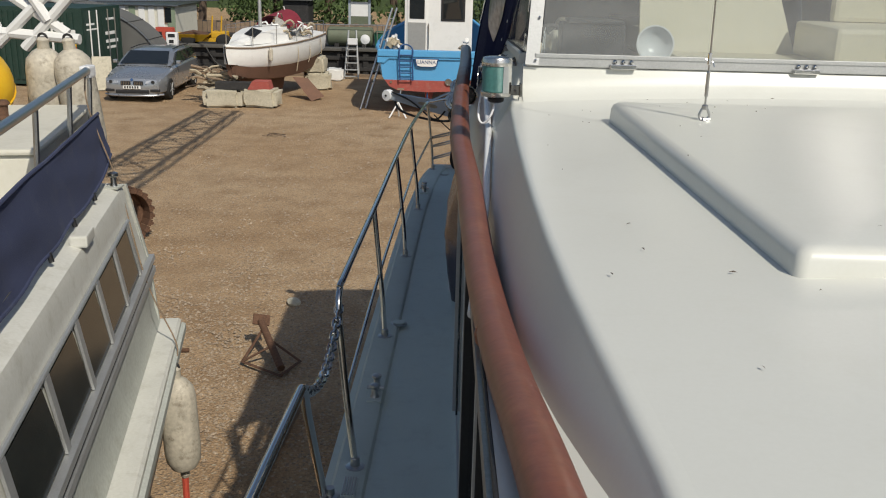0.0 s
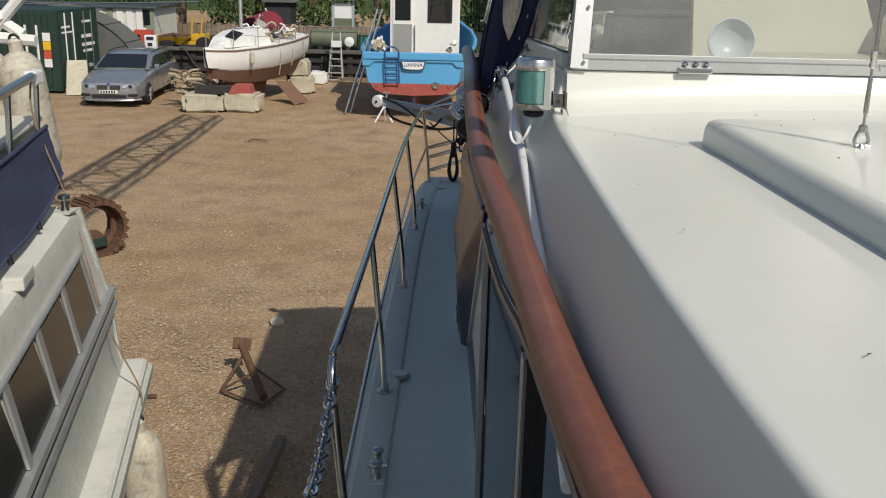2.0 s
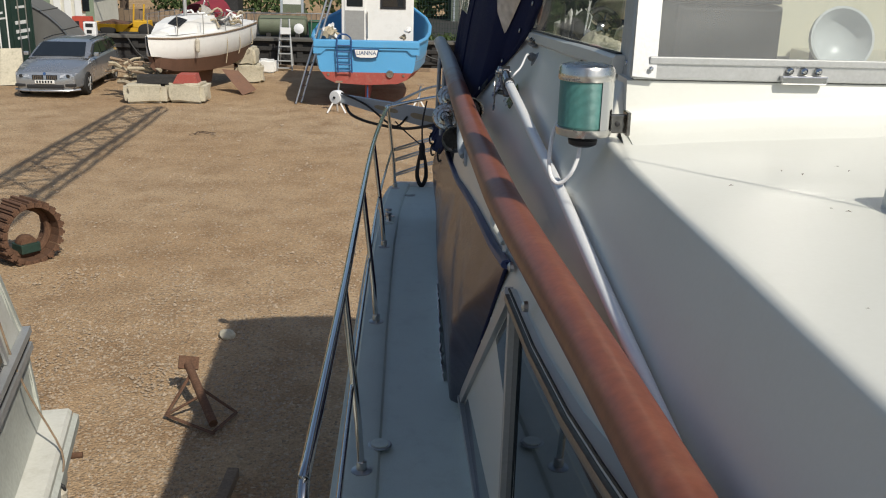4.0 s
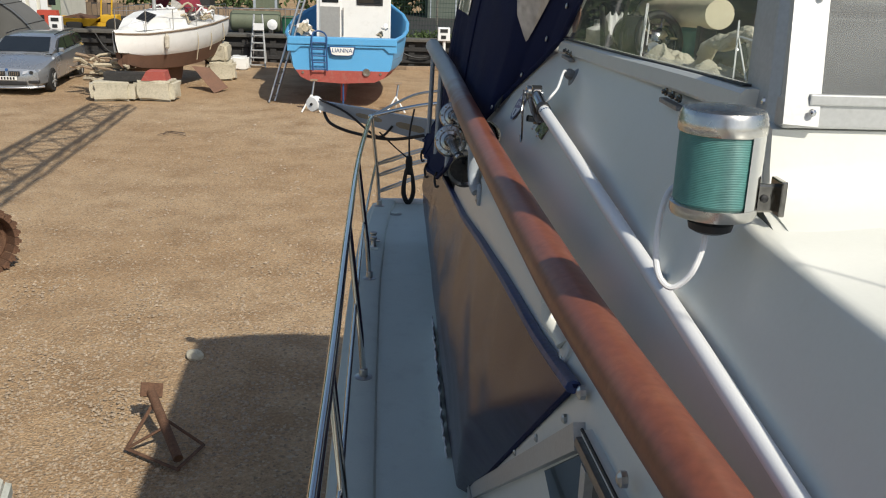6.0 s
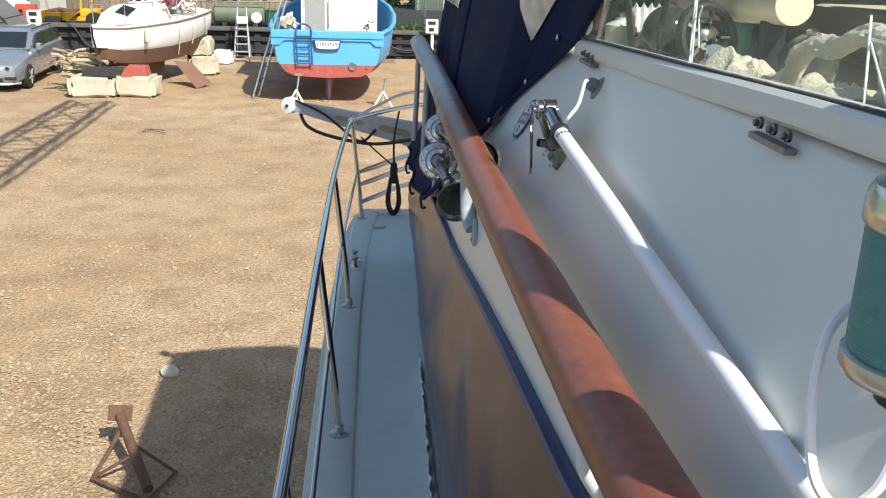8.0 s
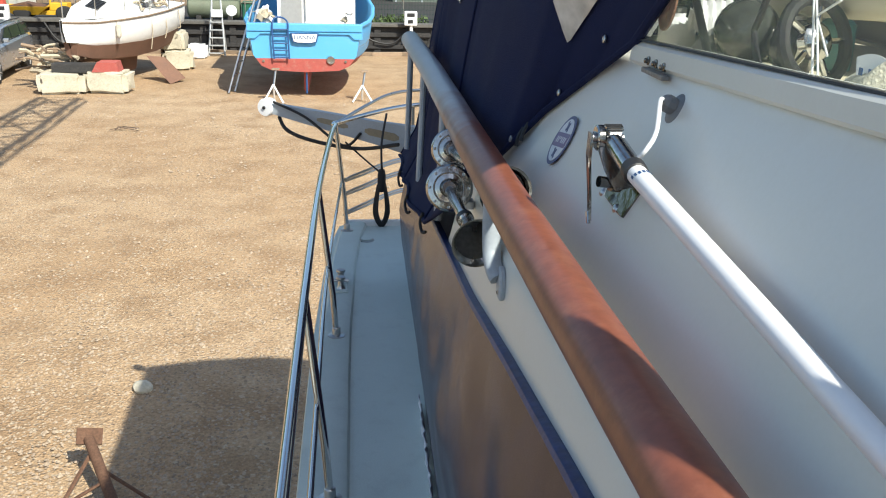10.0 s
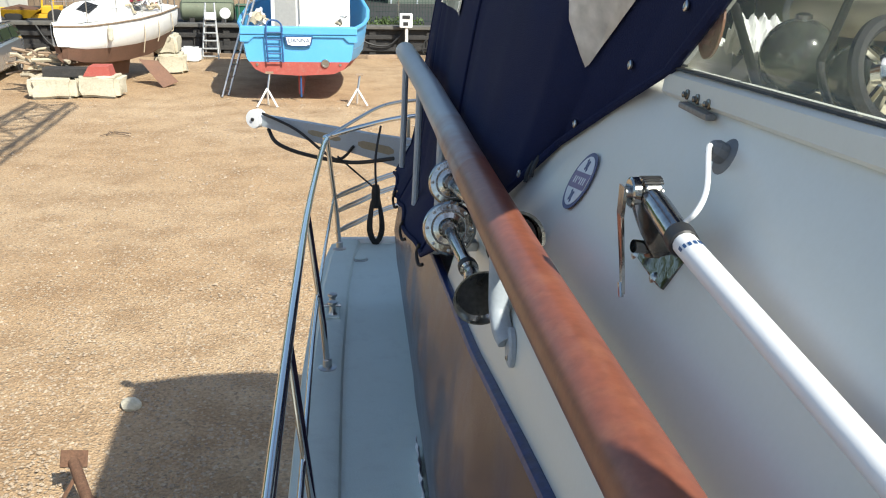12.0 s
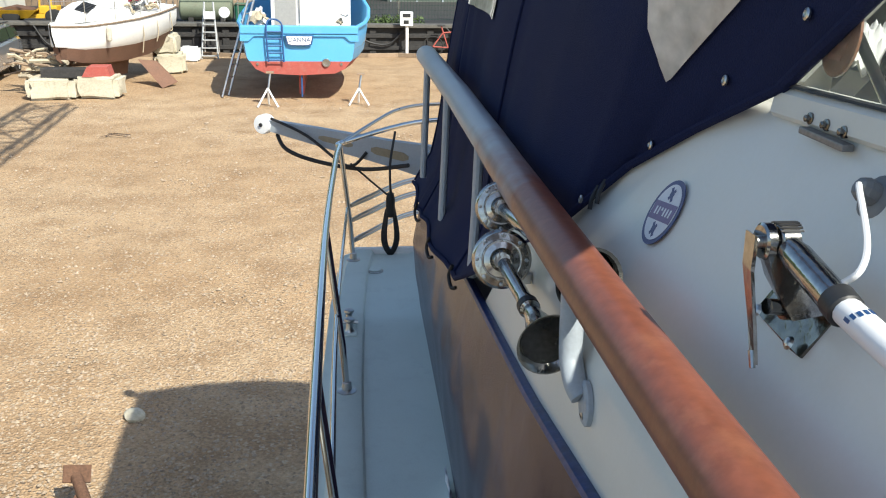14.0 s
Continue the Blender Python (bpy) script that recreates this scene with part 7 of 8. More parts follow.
# ---- blue fishing boat ----
def build_blue():
    f = thing("fishing_boat", "sky blue fishing boat with white wheelhouse and red boot", "boat")
    ty = 25.35
    st = [(ty, 1.25, 1.68, 0.0), (26.2, 1.42, 1.70, 0.05), (27.2, 1.50, 1.75, 0.1), (28.4, 1.50, 1.86, 0.15), (29.6, 1.36, 1.98, 0.25), (30.6, 0.95, 2.2, 0.4), (31.4, 0.2, 2.4, 0.5)]
    cx = lambda y: -0.90 + (y - ty) * 0.045
    def half(y, w, h, k, s):
        c = cx(y)
        return [(c + s * w, y, h), (c + s * w * 1.0, y, h - 0.2), (c + s * w * 0.94, y, 1.0), (c + s * w * 0.90, y, 0.93)]
    def low(y, w, h, k, s):
        c = cx(y)
        return [(c + s * w * 0.90, y, 0.93), (c + s * w * 0.80, y, 0.76), (c + s * w * 0.62, y, 0.66), (c, y, 0.62 - 0.2 * k)]
    bm = bmesh.new()
    for s in (-1, 1):
        loft(bm, [half(*r, s) for r in st])
    a, b = half(*st[0], -1), half(*st[0], 1)
    bm.faces.new([bm.verts.new(p) for p in a + b[::-1]])
    hull = part("hull", bm, BLUE_PAINT, f, smooth=True)
    bm = bmesh.new()
    for s in (-1, 1):
        loft(bm, [low(*r, s) for r in st])
    a, b = low(*st[0], -1), low(*st[0], 1)
    bm.faces.new([bm.verts.new(p) for p in a + b[-2::-1]])
    part("boot", bm, RED_BOOT, f, "faded red antifouling boot", True)
    part("transom_cap", boxm(cx(ty) - 1.31, cx(ty) + 1.31, ty - 0.07, ty + 0.12, 1.54, 1.72, 0.025), BLUE_PAINT, f)
    part("transom_trim", prismm([(cx(ty) + x, ty - 0.045, z) for x, z in ((-1.31, 1.53), (1.31, 1.53), (1.31, 1.38), (1.12, 1.38), (1.0, 1.49), (-1.0, 1.49), (-1.12, 1.38), (-1.31, 1.38))], (0, 0.05, 0)), BLUE_PAINT, f)
    for s in (-1, 1):
        part("gunwale", tubem([(cx(r[0]) + s * (r[1] + 0.02), r[0], r[2]) for r in st], 0.05, 8), BLUE_PAINT, f, smooth=True)
    part("deck", loftm([[(cx(r[0]) - r[1] * 0.97, r[0], 1.2), (cx(r[0]) + r[1] * 0.97, r[0], 1.2)] for r in st]), WOOD_OLD, f)
    # wheelhouse
    wy = 27.15
    wx0, wx1 = -1.62, 0.28
    part("wheelhouse", boxm(wx0, wx1, wy, wy + 2.2, 1.2, 3.9, 0.03), WHITE_PAINT, f, "white wheelhouse")
    part("wheelhouse_roof", boxm(wx0 - 0.1, wx1 + 0.1, wy - 0.15, wy + 2.35, 3.9, 3.97, 0.02), WHITE_PAINT, f)
    dr = part("door", boxm(wx0 + 0.08, wx0 + 0.62, wy - 0.03, wy - 0.002, 1.22, 3.3, 0.008), WHITE_PAINT, f)
    part("door_plate", boxm(wx0 + 0.10, wx0 + 0.60, wy - 0.042, wy - 0.031, 1.3, 2.32, 0.004), CHECKER, dr, "grey checker plate kicking panel")
    part("door_window", boxm(wx0 + 0.14, wx0 + 0.56, wy - 0.045, wy - 0.031, 2.42, 3.0, 0.01), DARKGLASS, dr, "dark door window")
    part("window", boxm(-0.55, 0.02, wy - 0.02, wy - 0.002, 2.42, 3.0, 0.012), DARKGLASS, f, "dark wheelhouse window")
    part("window_frame", boxm(-0.60, 0.07, wy - 0.014, wy - 0.003, 2.37, 3.05, 0.012), BLACK, f)
    part("grab_rail", tubem([(wx0 + 0.68, wy - 0.04, 1.6), (wx0 + 0.68, wy - 0.06, 2.3)], 0.015, 6), STEEL_DULL, f)
    # boarding ladder on the transom
    ld = part("ladder", tubem(smooth_path([(-1.60, ty - 0.10, 0.93), (-1.63, ty - 0.10, 1.5), (-1.62, ty - 0.08, 1.74), (-1.56, ty + 0.02, 1.84), (-1.40, ty + 0.02, 1.84), (-1.28, ty - 0.08, 1.74), (-1.28, ty - 0.10, 1.5), (-1.26, ty - 0.10, 0.93)], 4), 0.02, 8), BLUE_DARK, f, "dark blue tube boarding ladder", True)
    for k in range(5):
        part("rung", tubem([(-1.62, ty - 0.10, 0.97 + 0.155 * k), (-1.27, ty - 0.10, 0.97 + 0.155 * k)], 0.017, 6), BLUE_DARK, ld)
    # name board
    nbd = part("name_board", prismm([(-1.19, ty - 0.09, 1.49), (-0.62, ty - 0.09, 1.49), (-0.66, ty - 0.09, 1.33), (-0.75, ty - 0.09, 1.305), (-1.06, ty - 0.09, 1.305), (-1.15, ty - 0.09, 1.33)], (0, 0.02, 0)), WHITE_PAINT, f, "white name board with blue rim")
    part("board_rim", prismm([(-1.225, ty - 0.078, 1.515), (-0.585, ty - 0.078, 1.515), (-0.63, ty - 0.078, 1.31), (-0.74, ty - 0.078, 1.28), (-1.07, ty - 0.078, 1.28), (-1.18, ty - 0.078, 1.31)], (0, 0.02, 0)), BLUE_DARK, nbd)
    writing("name_letters", "LIANNA", 0.135, pose(-0.905, ty - 0.094, 1.415, 90), BLUE_DARK, nbd, "blue painted name letters")
    part("exhaust", lathem([(0.09, 0), (0.10, 0.02), (0.09, 0.05), (0.06, 0.05), (0.055, 0.02)], 18, pose(-0.32, ty + 0.01, 0.90, 90)), STEEL_DULL, f, "weathered round exhaust outlet")
    for ex in (-1.85, 0.02):
        part("anode", lathem([(0.03, 0), (0.03, 0.02)], 10, pose(ex, ty, 0.87, 90)), STEEL_DULL, f)
    part("keel", boxm(-0.96, -0.84, 25.9, 31, 0.1, 0.68, 0.02), RED_BOOT, f)
    part("rudder_post", tubem([(-0.88, ty + 0.08, 0.7), (-0.88, ty + 0.08, 0.12)], 0.022, 8), BLUE_DARK, f)
    for k in range(9):
        c = Vector((random.choice((-1.9, -1.85, 0.05)) + random.uniform(-0.15, 0.2), 25.7 + random.uniform(0, 0.6), 1.72 + random.uniform(0, 0.22)))
        b = bmesh.new()
        bmesh.ops.create_icosphere(b, subdivisions=2, radius=random.uniform(0.06, 0.12))
        for v in b.verts:
            v.co = v.co * (1 + 1.4 * noise.noise(v.co * 16 + c)) + c
        part("net_bag", b, ROPE if k % 2 else WHITE_PAINT, f, "bundled nets and bags", True)


build_blue()

def jack(x, y, hgt, label):
    j = thing("jack_stand", label, "boat stand", "adjustable boat stands under the fishing boat")
    for a in (90, 210, 330):
        part("leg", tubem([(x, y, hgt * 0.55), (x + 0.26 * math.cos(radians(a)), y + 0.26 * math.sin(radians(a)), 0.0)], 0.022, 6), WHITE_PAINT, j)
    part("screw", tubem([(x, y, hgt * 0.4), (x + 0.06, y + 0.1, hgt)], 0.025, 8), STEEL_DULL, j)
    part("pad", boxm(x - 0.03, x + 0.14, y + 0.02, y + 0.18, hgt, hgt + 0.03, 0.004), WOOD_OLD, j)


jack(-1.62, 24.9, 0.72, "grey steel adjustable boat stand")
jack(0.40, 25.1, 0.66, "pale steel adjustable boat stand with blue strap")
lad = thing("leaning_ladder", "grey pole ladder leaning against the fishing boat", "ladder")
for o in (0.0, 0.12):
    part("rail", tubem([(-2.75 + o, 26.1 + o * 2, 0.0), (-1.95 + o, 27.0 + o, 2.7)], 0.03, 7), STEEL_DULL, lad)
for k in range(9):
    t = (k + 0.5) / 9.5
    part("rung", tubem([(-2.75 + 0.8 * t, 26.1 + 0.9 * t, 2.7 * t), (-2.63 + 0.8 * t, 26.34 + 0.78 * t, 2.7 * t)], 0.016, 5), STEEL_DULL, lad)

# ---- stepladder by the quay ----
sl = thing("stepladder", "aluminium stepladder standing by the quay", "ladder")
bx, by = -3.80, 33.0
for s in (-1, 1):
    part("rail", tubem([(bx + s * 0.24, by - 0.2, 0.0), (bx + s * 0.13, by + 0.2, 1.62)], 0.028, 6), ALU, sl)
    part("back_leg", tubem([(bx + s * 0.22, by + 0.45, 0.0), (bx + s * 0.12, by + 0.22, 1.55)], 0.02, 6), ALU, sl)
for k in range(6):
    t = (k + 0.3) / 7.2
    part("tread", boxm(bx - 0.235 + 0.11 * t, bx + 0.235 - 0.11 * t, by - 0.27 + 0.4 * t, by - 0.15 + 0.4 * t, 1.62 * t, 1.62 * t + 0.035, 0.006), ALU, sl)
part("platform", boxm(bx - 0.15, bx + 0.15, by + 0.02, by + 0.32, 1.12, 1.15, 0.006), ALU, sl)
part("tray", boxm(bx - 0.14, bx + 0.2, by - 0.05, by + 0.02, 1.15, 1.36, 0.01), WHITE_PLASTIC, sl, "white tray")

# ---- quay wall with deck ----
QY, QZ = 33.75, 0.86
quay = tagged(part("quay", boxm(-40, 60, QY, QY + 14, -0.3, QZ), QUAY_BLACK), "black tarred timber quay with flat top", "quay", kind="structure")
for k in range(46):
    x = -26 + k * 0.9
    part("pile", boxm(x, x + 0.2, QY - 0.06, QY - 0.002, -0.1, QZ - 0.05, 0.01), QUAY_BLACK, quay)
for z in (0.18, 0.55):
    part("waling", boxm(-26, 16, QY - 0.10, QY - 0.062, z, z + 0.12, 0.01), QUAY_BLACK, quay)
part("capping", boxm(-40, 60, QY - 0.16, QY + 0.35, QZ + 0.002, QZ + 0.10, 0.015), mat("greyed_capping", (0.10, 0.095, 0.085), 0.85, var=0.3, scale=4, fine=30, bump=0.4), quay)
for k in range(26):
    wd = thing("timber_baulk", "old timber baulk lying at the quay foot", "timber", "timber baulks along the quay foot")
    x = -13 + k * 0.85 + random.uniform(-0.2, 0.2)
    part("beam", boxm(-0.55, 0.55, -0.07, 0.07, 0.0, 0.12, 0.012, m=pose(x, 33.35 + random.uniform(-0.15, 0.1), 0.0, random.uniform(-5, 5), random.uniform(-2, 2), random.uniform(-8, 8))), WOOD_OLD, wd)
for x0, sag in ((-9.0, 0.55), (-7.5, 0.5), (0.5, 0.4), (3.4, 0.35)):
    ty_ = thing("quay_rope", "dark rope hanging in a loop on the quay face", "rope", "ropes hanging on the quay")
    part("rope", tubem(smooth_path([(x0, QY - 0.14, QZ), (x0 + 0.4, QY - 0.18, QZ - sag), (x0 + 1.1, QY - 0.2, QZ - sag * 1.2), (x0 + 1.6, QY - 0.14, QZ)], 5), 0.03, 6), ROPE_BLACK, ty_)
for x in (-10.1, 2.12):
    mb = thing("service_post", "white electric meter box on a post", "meter box", "meter boxes on the quay")
    part("post", tubem([(x + 0.02, 33.35, 0.0), (x + 0.02, 33.35, 1.0)], 0.05, 8), WHITE_PAINT if x > 0 else STEEL_DULL, mb)
    part("case", boxm(x - 0.2, x + 0.2, 33.25, 33.45, 0.95, 1.38, 0.03), WHITE_PLASTIC, mb, "white plastic casing")
    part("dial", boxm(x - 0.12, x + 0.12, 33.235, 33.249, 1.22, 1.33, 0.004), DASH_BLACK, mb)
    part("socket", boxm(x - 0.09, x + 0.07, 33.235, 33.249, 1.02, 1.13, 0.004), DASH_BLACK, mb)
for k, (x, mt, lb) in enumerate(((3.4, RED_BOOT, "faded red bicycle leaning at the quay"), (4.2, RUST, "rusty bicycle leaning at the quay"))):
    bk = thing("bicycle", lb, "bicycle", "old bicycles at the quay")
    for dx in (-0.45, 0.5):
        part("wheel", tubem([(x + dx + 0.31 * math.cos(a), 33.3, 0.33 + 0.31 * math.sin(a)) for a in [2 * math.pi * j / 20 for j in range(21)]], 0.02, 6, caps=False), TYRE, bk)
    for a, b in (((-0.45, 0.33), (-0.15, 0.75)), ((-0.15, 0.75), (0.35, 0.80)), ((0.35, 0.85), (0.5, 0.33)), ((0.02, 0.3), (0.35, 0.75)), ((0.02, 0.3), (-0.2, 0.95)), ((-0.45, 0.33), (0.02, 0.3)), ((0.35, 0.85), (0.32, 1.02))):
        part("frame_tube", tubem([(x + a[0], 33.3, a[1]), (x + b[0], 33.3, b[1])], 0.022, 6), mt, bk)
    part("saddle", boxm(x - 0.32, x - 0.08, 33.24, 33.36, 0.95, 1.0, 0.02), BLACK, bk)
    part("handlebar", tubem([(x + 0.32, 33.05, 1.02), (x + 0.3, 33.3, 1.03), (x + 0.32, 33.55, 1.02)], 0.015, 6), STEEL_DULL, bk)

# ---- container, site cabin and arched hut ----
con = thing("shipping_container", "dark green steel shipping container with white stencil marks", "container")
C0 = Vector((-11.42, 28.75, 0.05))
ce, cs = Vector((0.12, 0.993, 0)), Vector((-0.993, 0.12, 0))  # along the door end; along the side
CH = 2.32
def cp(a, b, z):
    return C0 + ce * a + cs * b + Vector((0, 0, z))
bm = bmesh.new()
prism(bm, [cp(0, 0, 0), cp(2.44, 0, 0), cp(2.44, 6.0, 0), cp(0, 6.0, 0)], (0, 0, CH))
part("shell", bm, CONTAINER_GREEN, con)
for k in range(30):
    b = 0.25 + 0.19 * k
    part("corrugation", prismm([cp(-0.003, b, 0.15), cp(-0.003, b + 0.10, 0.15), cp(-0.003, b + 0.10, CH - 0.12), cp(-0.003, b, CH - 0.12)], ce * -0.035), CONTAINER_GREEN, con)
for a in (0.0, 2.36):
    part("corner_post", prismm([cp(a, -0.004, 0), cp(a + 0.08, -0.004, 0), cp(a + 0.08, -0.004, CH), cp(a, -0.004, CH)], cs * -0.03), CONTAINER_GREEN, con)
for a in (0.12, 1.25):
    dr = part("door", prismm([cp(a, -0.004, 0.12), cp(a + 1.07, -0.004, 0.12), cp(a + 1.07, -0.004, CH - 0.1), cp(a, -0.004, CH - 0.1)], cs * -0.02), CONTAINER_GREEN, con)
    for d in (0.3, 0.75):
        part("lock_rod", tubem([cp(a + d, -0.06, 0.1), cp(a + d, -0.06, CH - 0.08)], 0.022, 6), WHITE_PAINT if a < 1 else STEEL_DULL, dr)
for a, z, w, h in ((0.25, 1.8, 0.5, 0.06), (0.25, 1.65, 0.7, 0.05), (1.5, 1.9, 0.5, 0.07), (1.4, 1.45, 0.7, 0.1), (1.4, 1.2, 0.8, 0.1), (1.45, 1.02, 0.6, 0.08)):
    part("stencil_bar", prismm([cp(a, -0.026, z), cp(a + w, -0.026, z), cp(a + w, -0.026, z + h), cp(a, -0.026, z + h)], cs * -0.004), WHITE_PAINT, con)
for b in (0.55, 0.9):
    part("stencil_bar", prismm([cp(-0.042, b, 0.9), cp(-0.042, b + 0.07, 0.9), cp(-0.042, b + 0.07, 1.9), cp(-0.042, b, 1.9)], ce * -0.004), WHITE_PAINT, con)
for b, z, mt in ((0.18, 1.45, WHITE_PAINT), (0.18, 1.2, YELLOW_BUOY), (0.18, 0.95, ORANGE_RED), (0.18, 0.7, WHITE_PAINT)):
    part("safety_sign", prismm([cp(-0.045, b, z), cp(-0.045, b + 0.24, z), cp(-0.045, b + 0.24, z + 0.24), cp(-0.045, b, z + 0.24)], ce * -0.004), mt, con, "weathered safety sign plate")
brd = thing("leaning_board", "pale board leaning against the container", "board")
part("board", prismm([(-11.15, 28.35, 0.0), (-10.55, 28.6, 0.0), (-10.75, 29.1, 0.95), (-11.25, 28.9, 0.95)], (0.03, -0.03, 0)), CONCRETE, brd)

hut = thing("arched_hut", "low arched hut with grey felt roof", "hut")
rows = []
for j in range(2):
    y = 31.6 + 1.6 * j
    rows.append([(-13.3 + 3.3 * math.cos(a), y, 0.2 + 2.2 * math.sin(a)) for a in [math.pi * k / 22 for k in range(23)]])
part("roof", loftm(rows, caps=True), FELT, hut, "grey roofing felt", True)
for k in range(5):
    a = math.pi * (0.06 + 0.1 * k)
    part("felt_lap", tubem([(-13.3 + 3.31 * math.cos(a), 31.58, 0.2 + 2.21 * math.sin(a)), (-13.3 + 3.31 * math.cos(a), 33.2, 0.2 + 2.21 * math.sin(a))], 0.02, 5), FELT, hut)
rows = [[(-13.3 + (3.35) * math.cos(a), 31.56 - 0.04 * j, 0.2 + 2.25 * math.sin(a)) for a in [math.pi * k / 22 for k in range(23)]] for j in range(2)]
part("end_trim", loftm(rows), STEEL_DULL, hut)
part("plinth", boxm(-16.5, -10.1, 31.62, 33.15, 0.0, 0.25), CONCRETE, hut)

sc = thing("site_cabin", "cream and sage striped portable site cabin", "cabin")
part("shell", boxm(-17.5, -11.05, 37.0, 40.0, 0.87, 2.05, 0.02), CABIN_CREAM, sc)
part("roof", boxm(-17.7, -10.9, 36.85, 40.1, 2.055, 2.11, 0.01), STEEL_DULL, sc)
for k in range(16):
    x = -16.9 + 0.37 * k
    part("cladding_strip", boxm(x, x + (0.24 if k < 15 else 0.3), 36.96, 36.998, 0.9, 2.04, 0.004), CABIN_GREEN if k in (3, 7, 11, 15) else WHITE_PAINT, sc)
part("window", boxm(-11.45, -11.2, 36.95, 36.999, 1.45, 2.0, 0.008), DARKGLASS, sc)
part("window_frame", boxm(-11.5, -11.15, 36.965, 36.998, 1.4, 2.05, 0.008), WOOD_OLD, sc)
part("gutter_pipe", tubem([(-17.5, 36.8, 2.22), (-14, 36.78, 2.18), (-9.3, 36.8, 2.34)], 0.035, 6), STEEL_DULL, sc)
bar_ = thing("plastic_barrier", "red plastic traffic barrier on the quay", "barrier")
part("body", prismm([(-11.3, 35.0, QZ), (-10.5, 35.0, QZ), (-10.6, 35.0, QZ + 0.55), (-11.2, 35.0, QZ + 0.55)], (0, 0.3, 0)), ORANGE_RED, bar_)
for x in (-11.1, -10.85):
    part("slot", boxm(x, x + 0.12, 34.99, 34.999, QZ + 0.1, QZ + 0.4), DASH_BLACK, bar_)

# ---- plant and tanks on the quay ----
dm = thing("site_dumper", "yellow site dumper with rusty skip on the quay", "dumper")
part("skip", loftm([[(-10.6, 36.2, QZ + 0.25), (-9.5, 36.2, QZ + 0.25), (-9.5, 37.3, QZ + 0.25), (-10.6, 37.3, QZ + 0.25)], [(-11.2, 35.9, QZ + 0.75), (-9.0, 35.9, QZ + 0.75), (-9.0, 37.5, QZ + 0.75), (-11.2, 37.5, QZ + 0.75)], [(-11.1, 36.0, QZ + 0.75), (-9.1, 36.0, QZ + 0.75), (-9.1, 37.4, QZ + 0.75), (-11.1, 37.4, QZ + 0.75)], [(-10.5, 36.3, QZ + 0.35), (-9.6, 36.3, QZ + 0.35), (-9.6, 37.2, QZ + 0.35), (-10.5, 37.2, QZ + 0.35)]], closed=True, caps=True), YELLOW, dm)
part("load", prismm([(-11.05, 36.1, QZ + 0.7), (-10.2, 36.1, QZ + 0.95), (-9.2, 36.1, QZ + 0.75)], (0, 1.2, 0)), RUST, dm)
part("chassis", boxm(-10.3, -7.9, 36.3, 37.2, QZ + 0.25, QZ + 0.5, 0.02), YELLOW, dm)
part("engine_cover", boxm(-9.0, -8.2, 36.3, 37.2, QZ + 0.5, QZ + 0.95, 0.05), YELLOW, dm)
for x in (-9.0, -8.5):
    part("roll_bar", tubem([(x, 36.4, QZ + 0.5), (x + 0.1, 36.4, QZ + 2.0)], 0.045, 7), YELLOW, dm)
for x in (-10.2, -8.3):
    for y in (36.15, 37.3):
        part("tyre", lathem([(0.2, -0.12), (0.36, -0.1), (0.40, -0.05), (0.40, 0.05), (0.36, 0.1), (0.2, 0.12)], 20, pose(x, y, QZ + 0.40, 90)), TYRE, dm, smooth=True)
dm.matrix_basis = Matrix.Translation((-10.5, 34.2, QZ)) @ Matrix.Diagonal((0.667, 0.6, 0.52, 1)) @ Matrix.Translation((11.2, -35.9, -QZ))
tank = thing("storage_tank", "olive green cylindrical storage tank on the quay", "tank")
part("barrel", lathem([(0.06, -0.84), (0.28, -0.83), (0.345, -0.77), (0.345, 0.77), (0.28, 0.83), (0.06, 0.84)], 30, pose(-4.12, 35.3, QZ + 0.38, 0, 90)), OLIVE, tank, smooth=True)
for x in (-4.6, -3.6):
    part("cradle", boxm(x - 0.08, x + 0.08, 35.05, 35.55, QZ + 0.0, QZ + 0.16, 0.01), QUAY_BLACK, tank)
part("pipe", tubem([(-5.4, 34.9, QZ + 0.80), (-2.2, 34.9, QZ + 0.84)], 0.018, 6), STEEL_DULL, tank)
for x in (-5.3, -3.1, -2.3):
    part("pipe_leg", tubem([(x, 34.9, QZ), (x, 34.9, QZ + 0.81)], 0.018, 6), STEEL_DULL, tank)
tk = thing("green_skip", "dark green steel skip on the quay", "skip")
part("tub", loftm([[(-3.2, 35.1, QZ), (-2.5, 35.1, QZ), (-2.5, 35.8, QZ), (-3.2, 35.8, QZ)], [(-3.24, 35.05, QZ + 0.55), (-2.42, 35.05, QZ + 0.55), (-2.42, 35.85, QZ + 0.55), (-3.24, 35.85, QZ + 0.55)]], closed=True, caps=True), mat("bottle_green_paint", (0.02, 0.12, 0.07), 0.55, var=0.25, scale=3, fine=30, bump=0.15), tk)
part("rim", tubem([(-3.24, 35.04, QZ + 0.56), (-2.42, 35.04, QZ + 0.56)], 0.025, 6), OLIVE, tk)
fanb = thing("white_fan_disc", "round white dish on a stand by the quay", "dish")
part("disc", lathem([(0.02, 0), (0.16, 0.01), (0.17, 0.03), (0.05, 0.06)], 18, pose(-3.47, 34.3, QZ + 0.37, 90)), WHITE_PLASTIC, fanb)
part("stand", tubem([(-3.47, 34.34, QZ), (-3.47, 34.34, QZ + 0.37)], 0.02, 6), STEEL_DULL, fanb)
rk = thing("pallet_stack", "stacked weathered pallets and crates", "pallets")
for k in range(3):
    part("pallet", boxm(-8.0, -6.6, 39.2, 40.2, QZ + 0.16 * k, QZ + 0.16 * k + 0.13, 0.01), WOOD_OLD, rk)
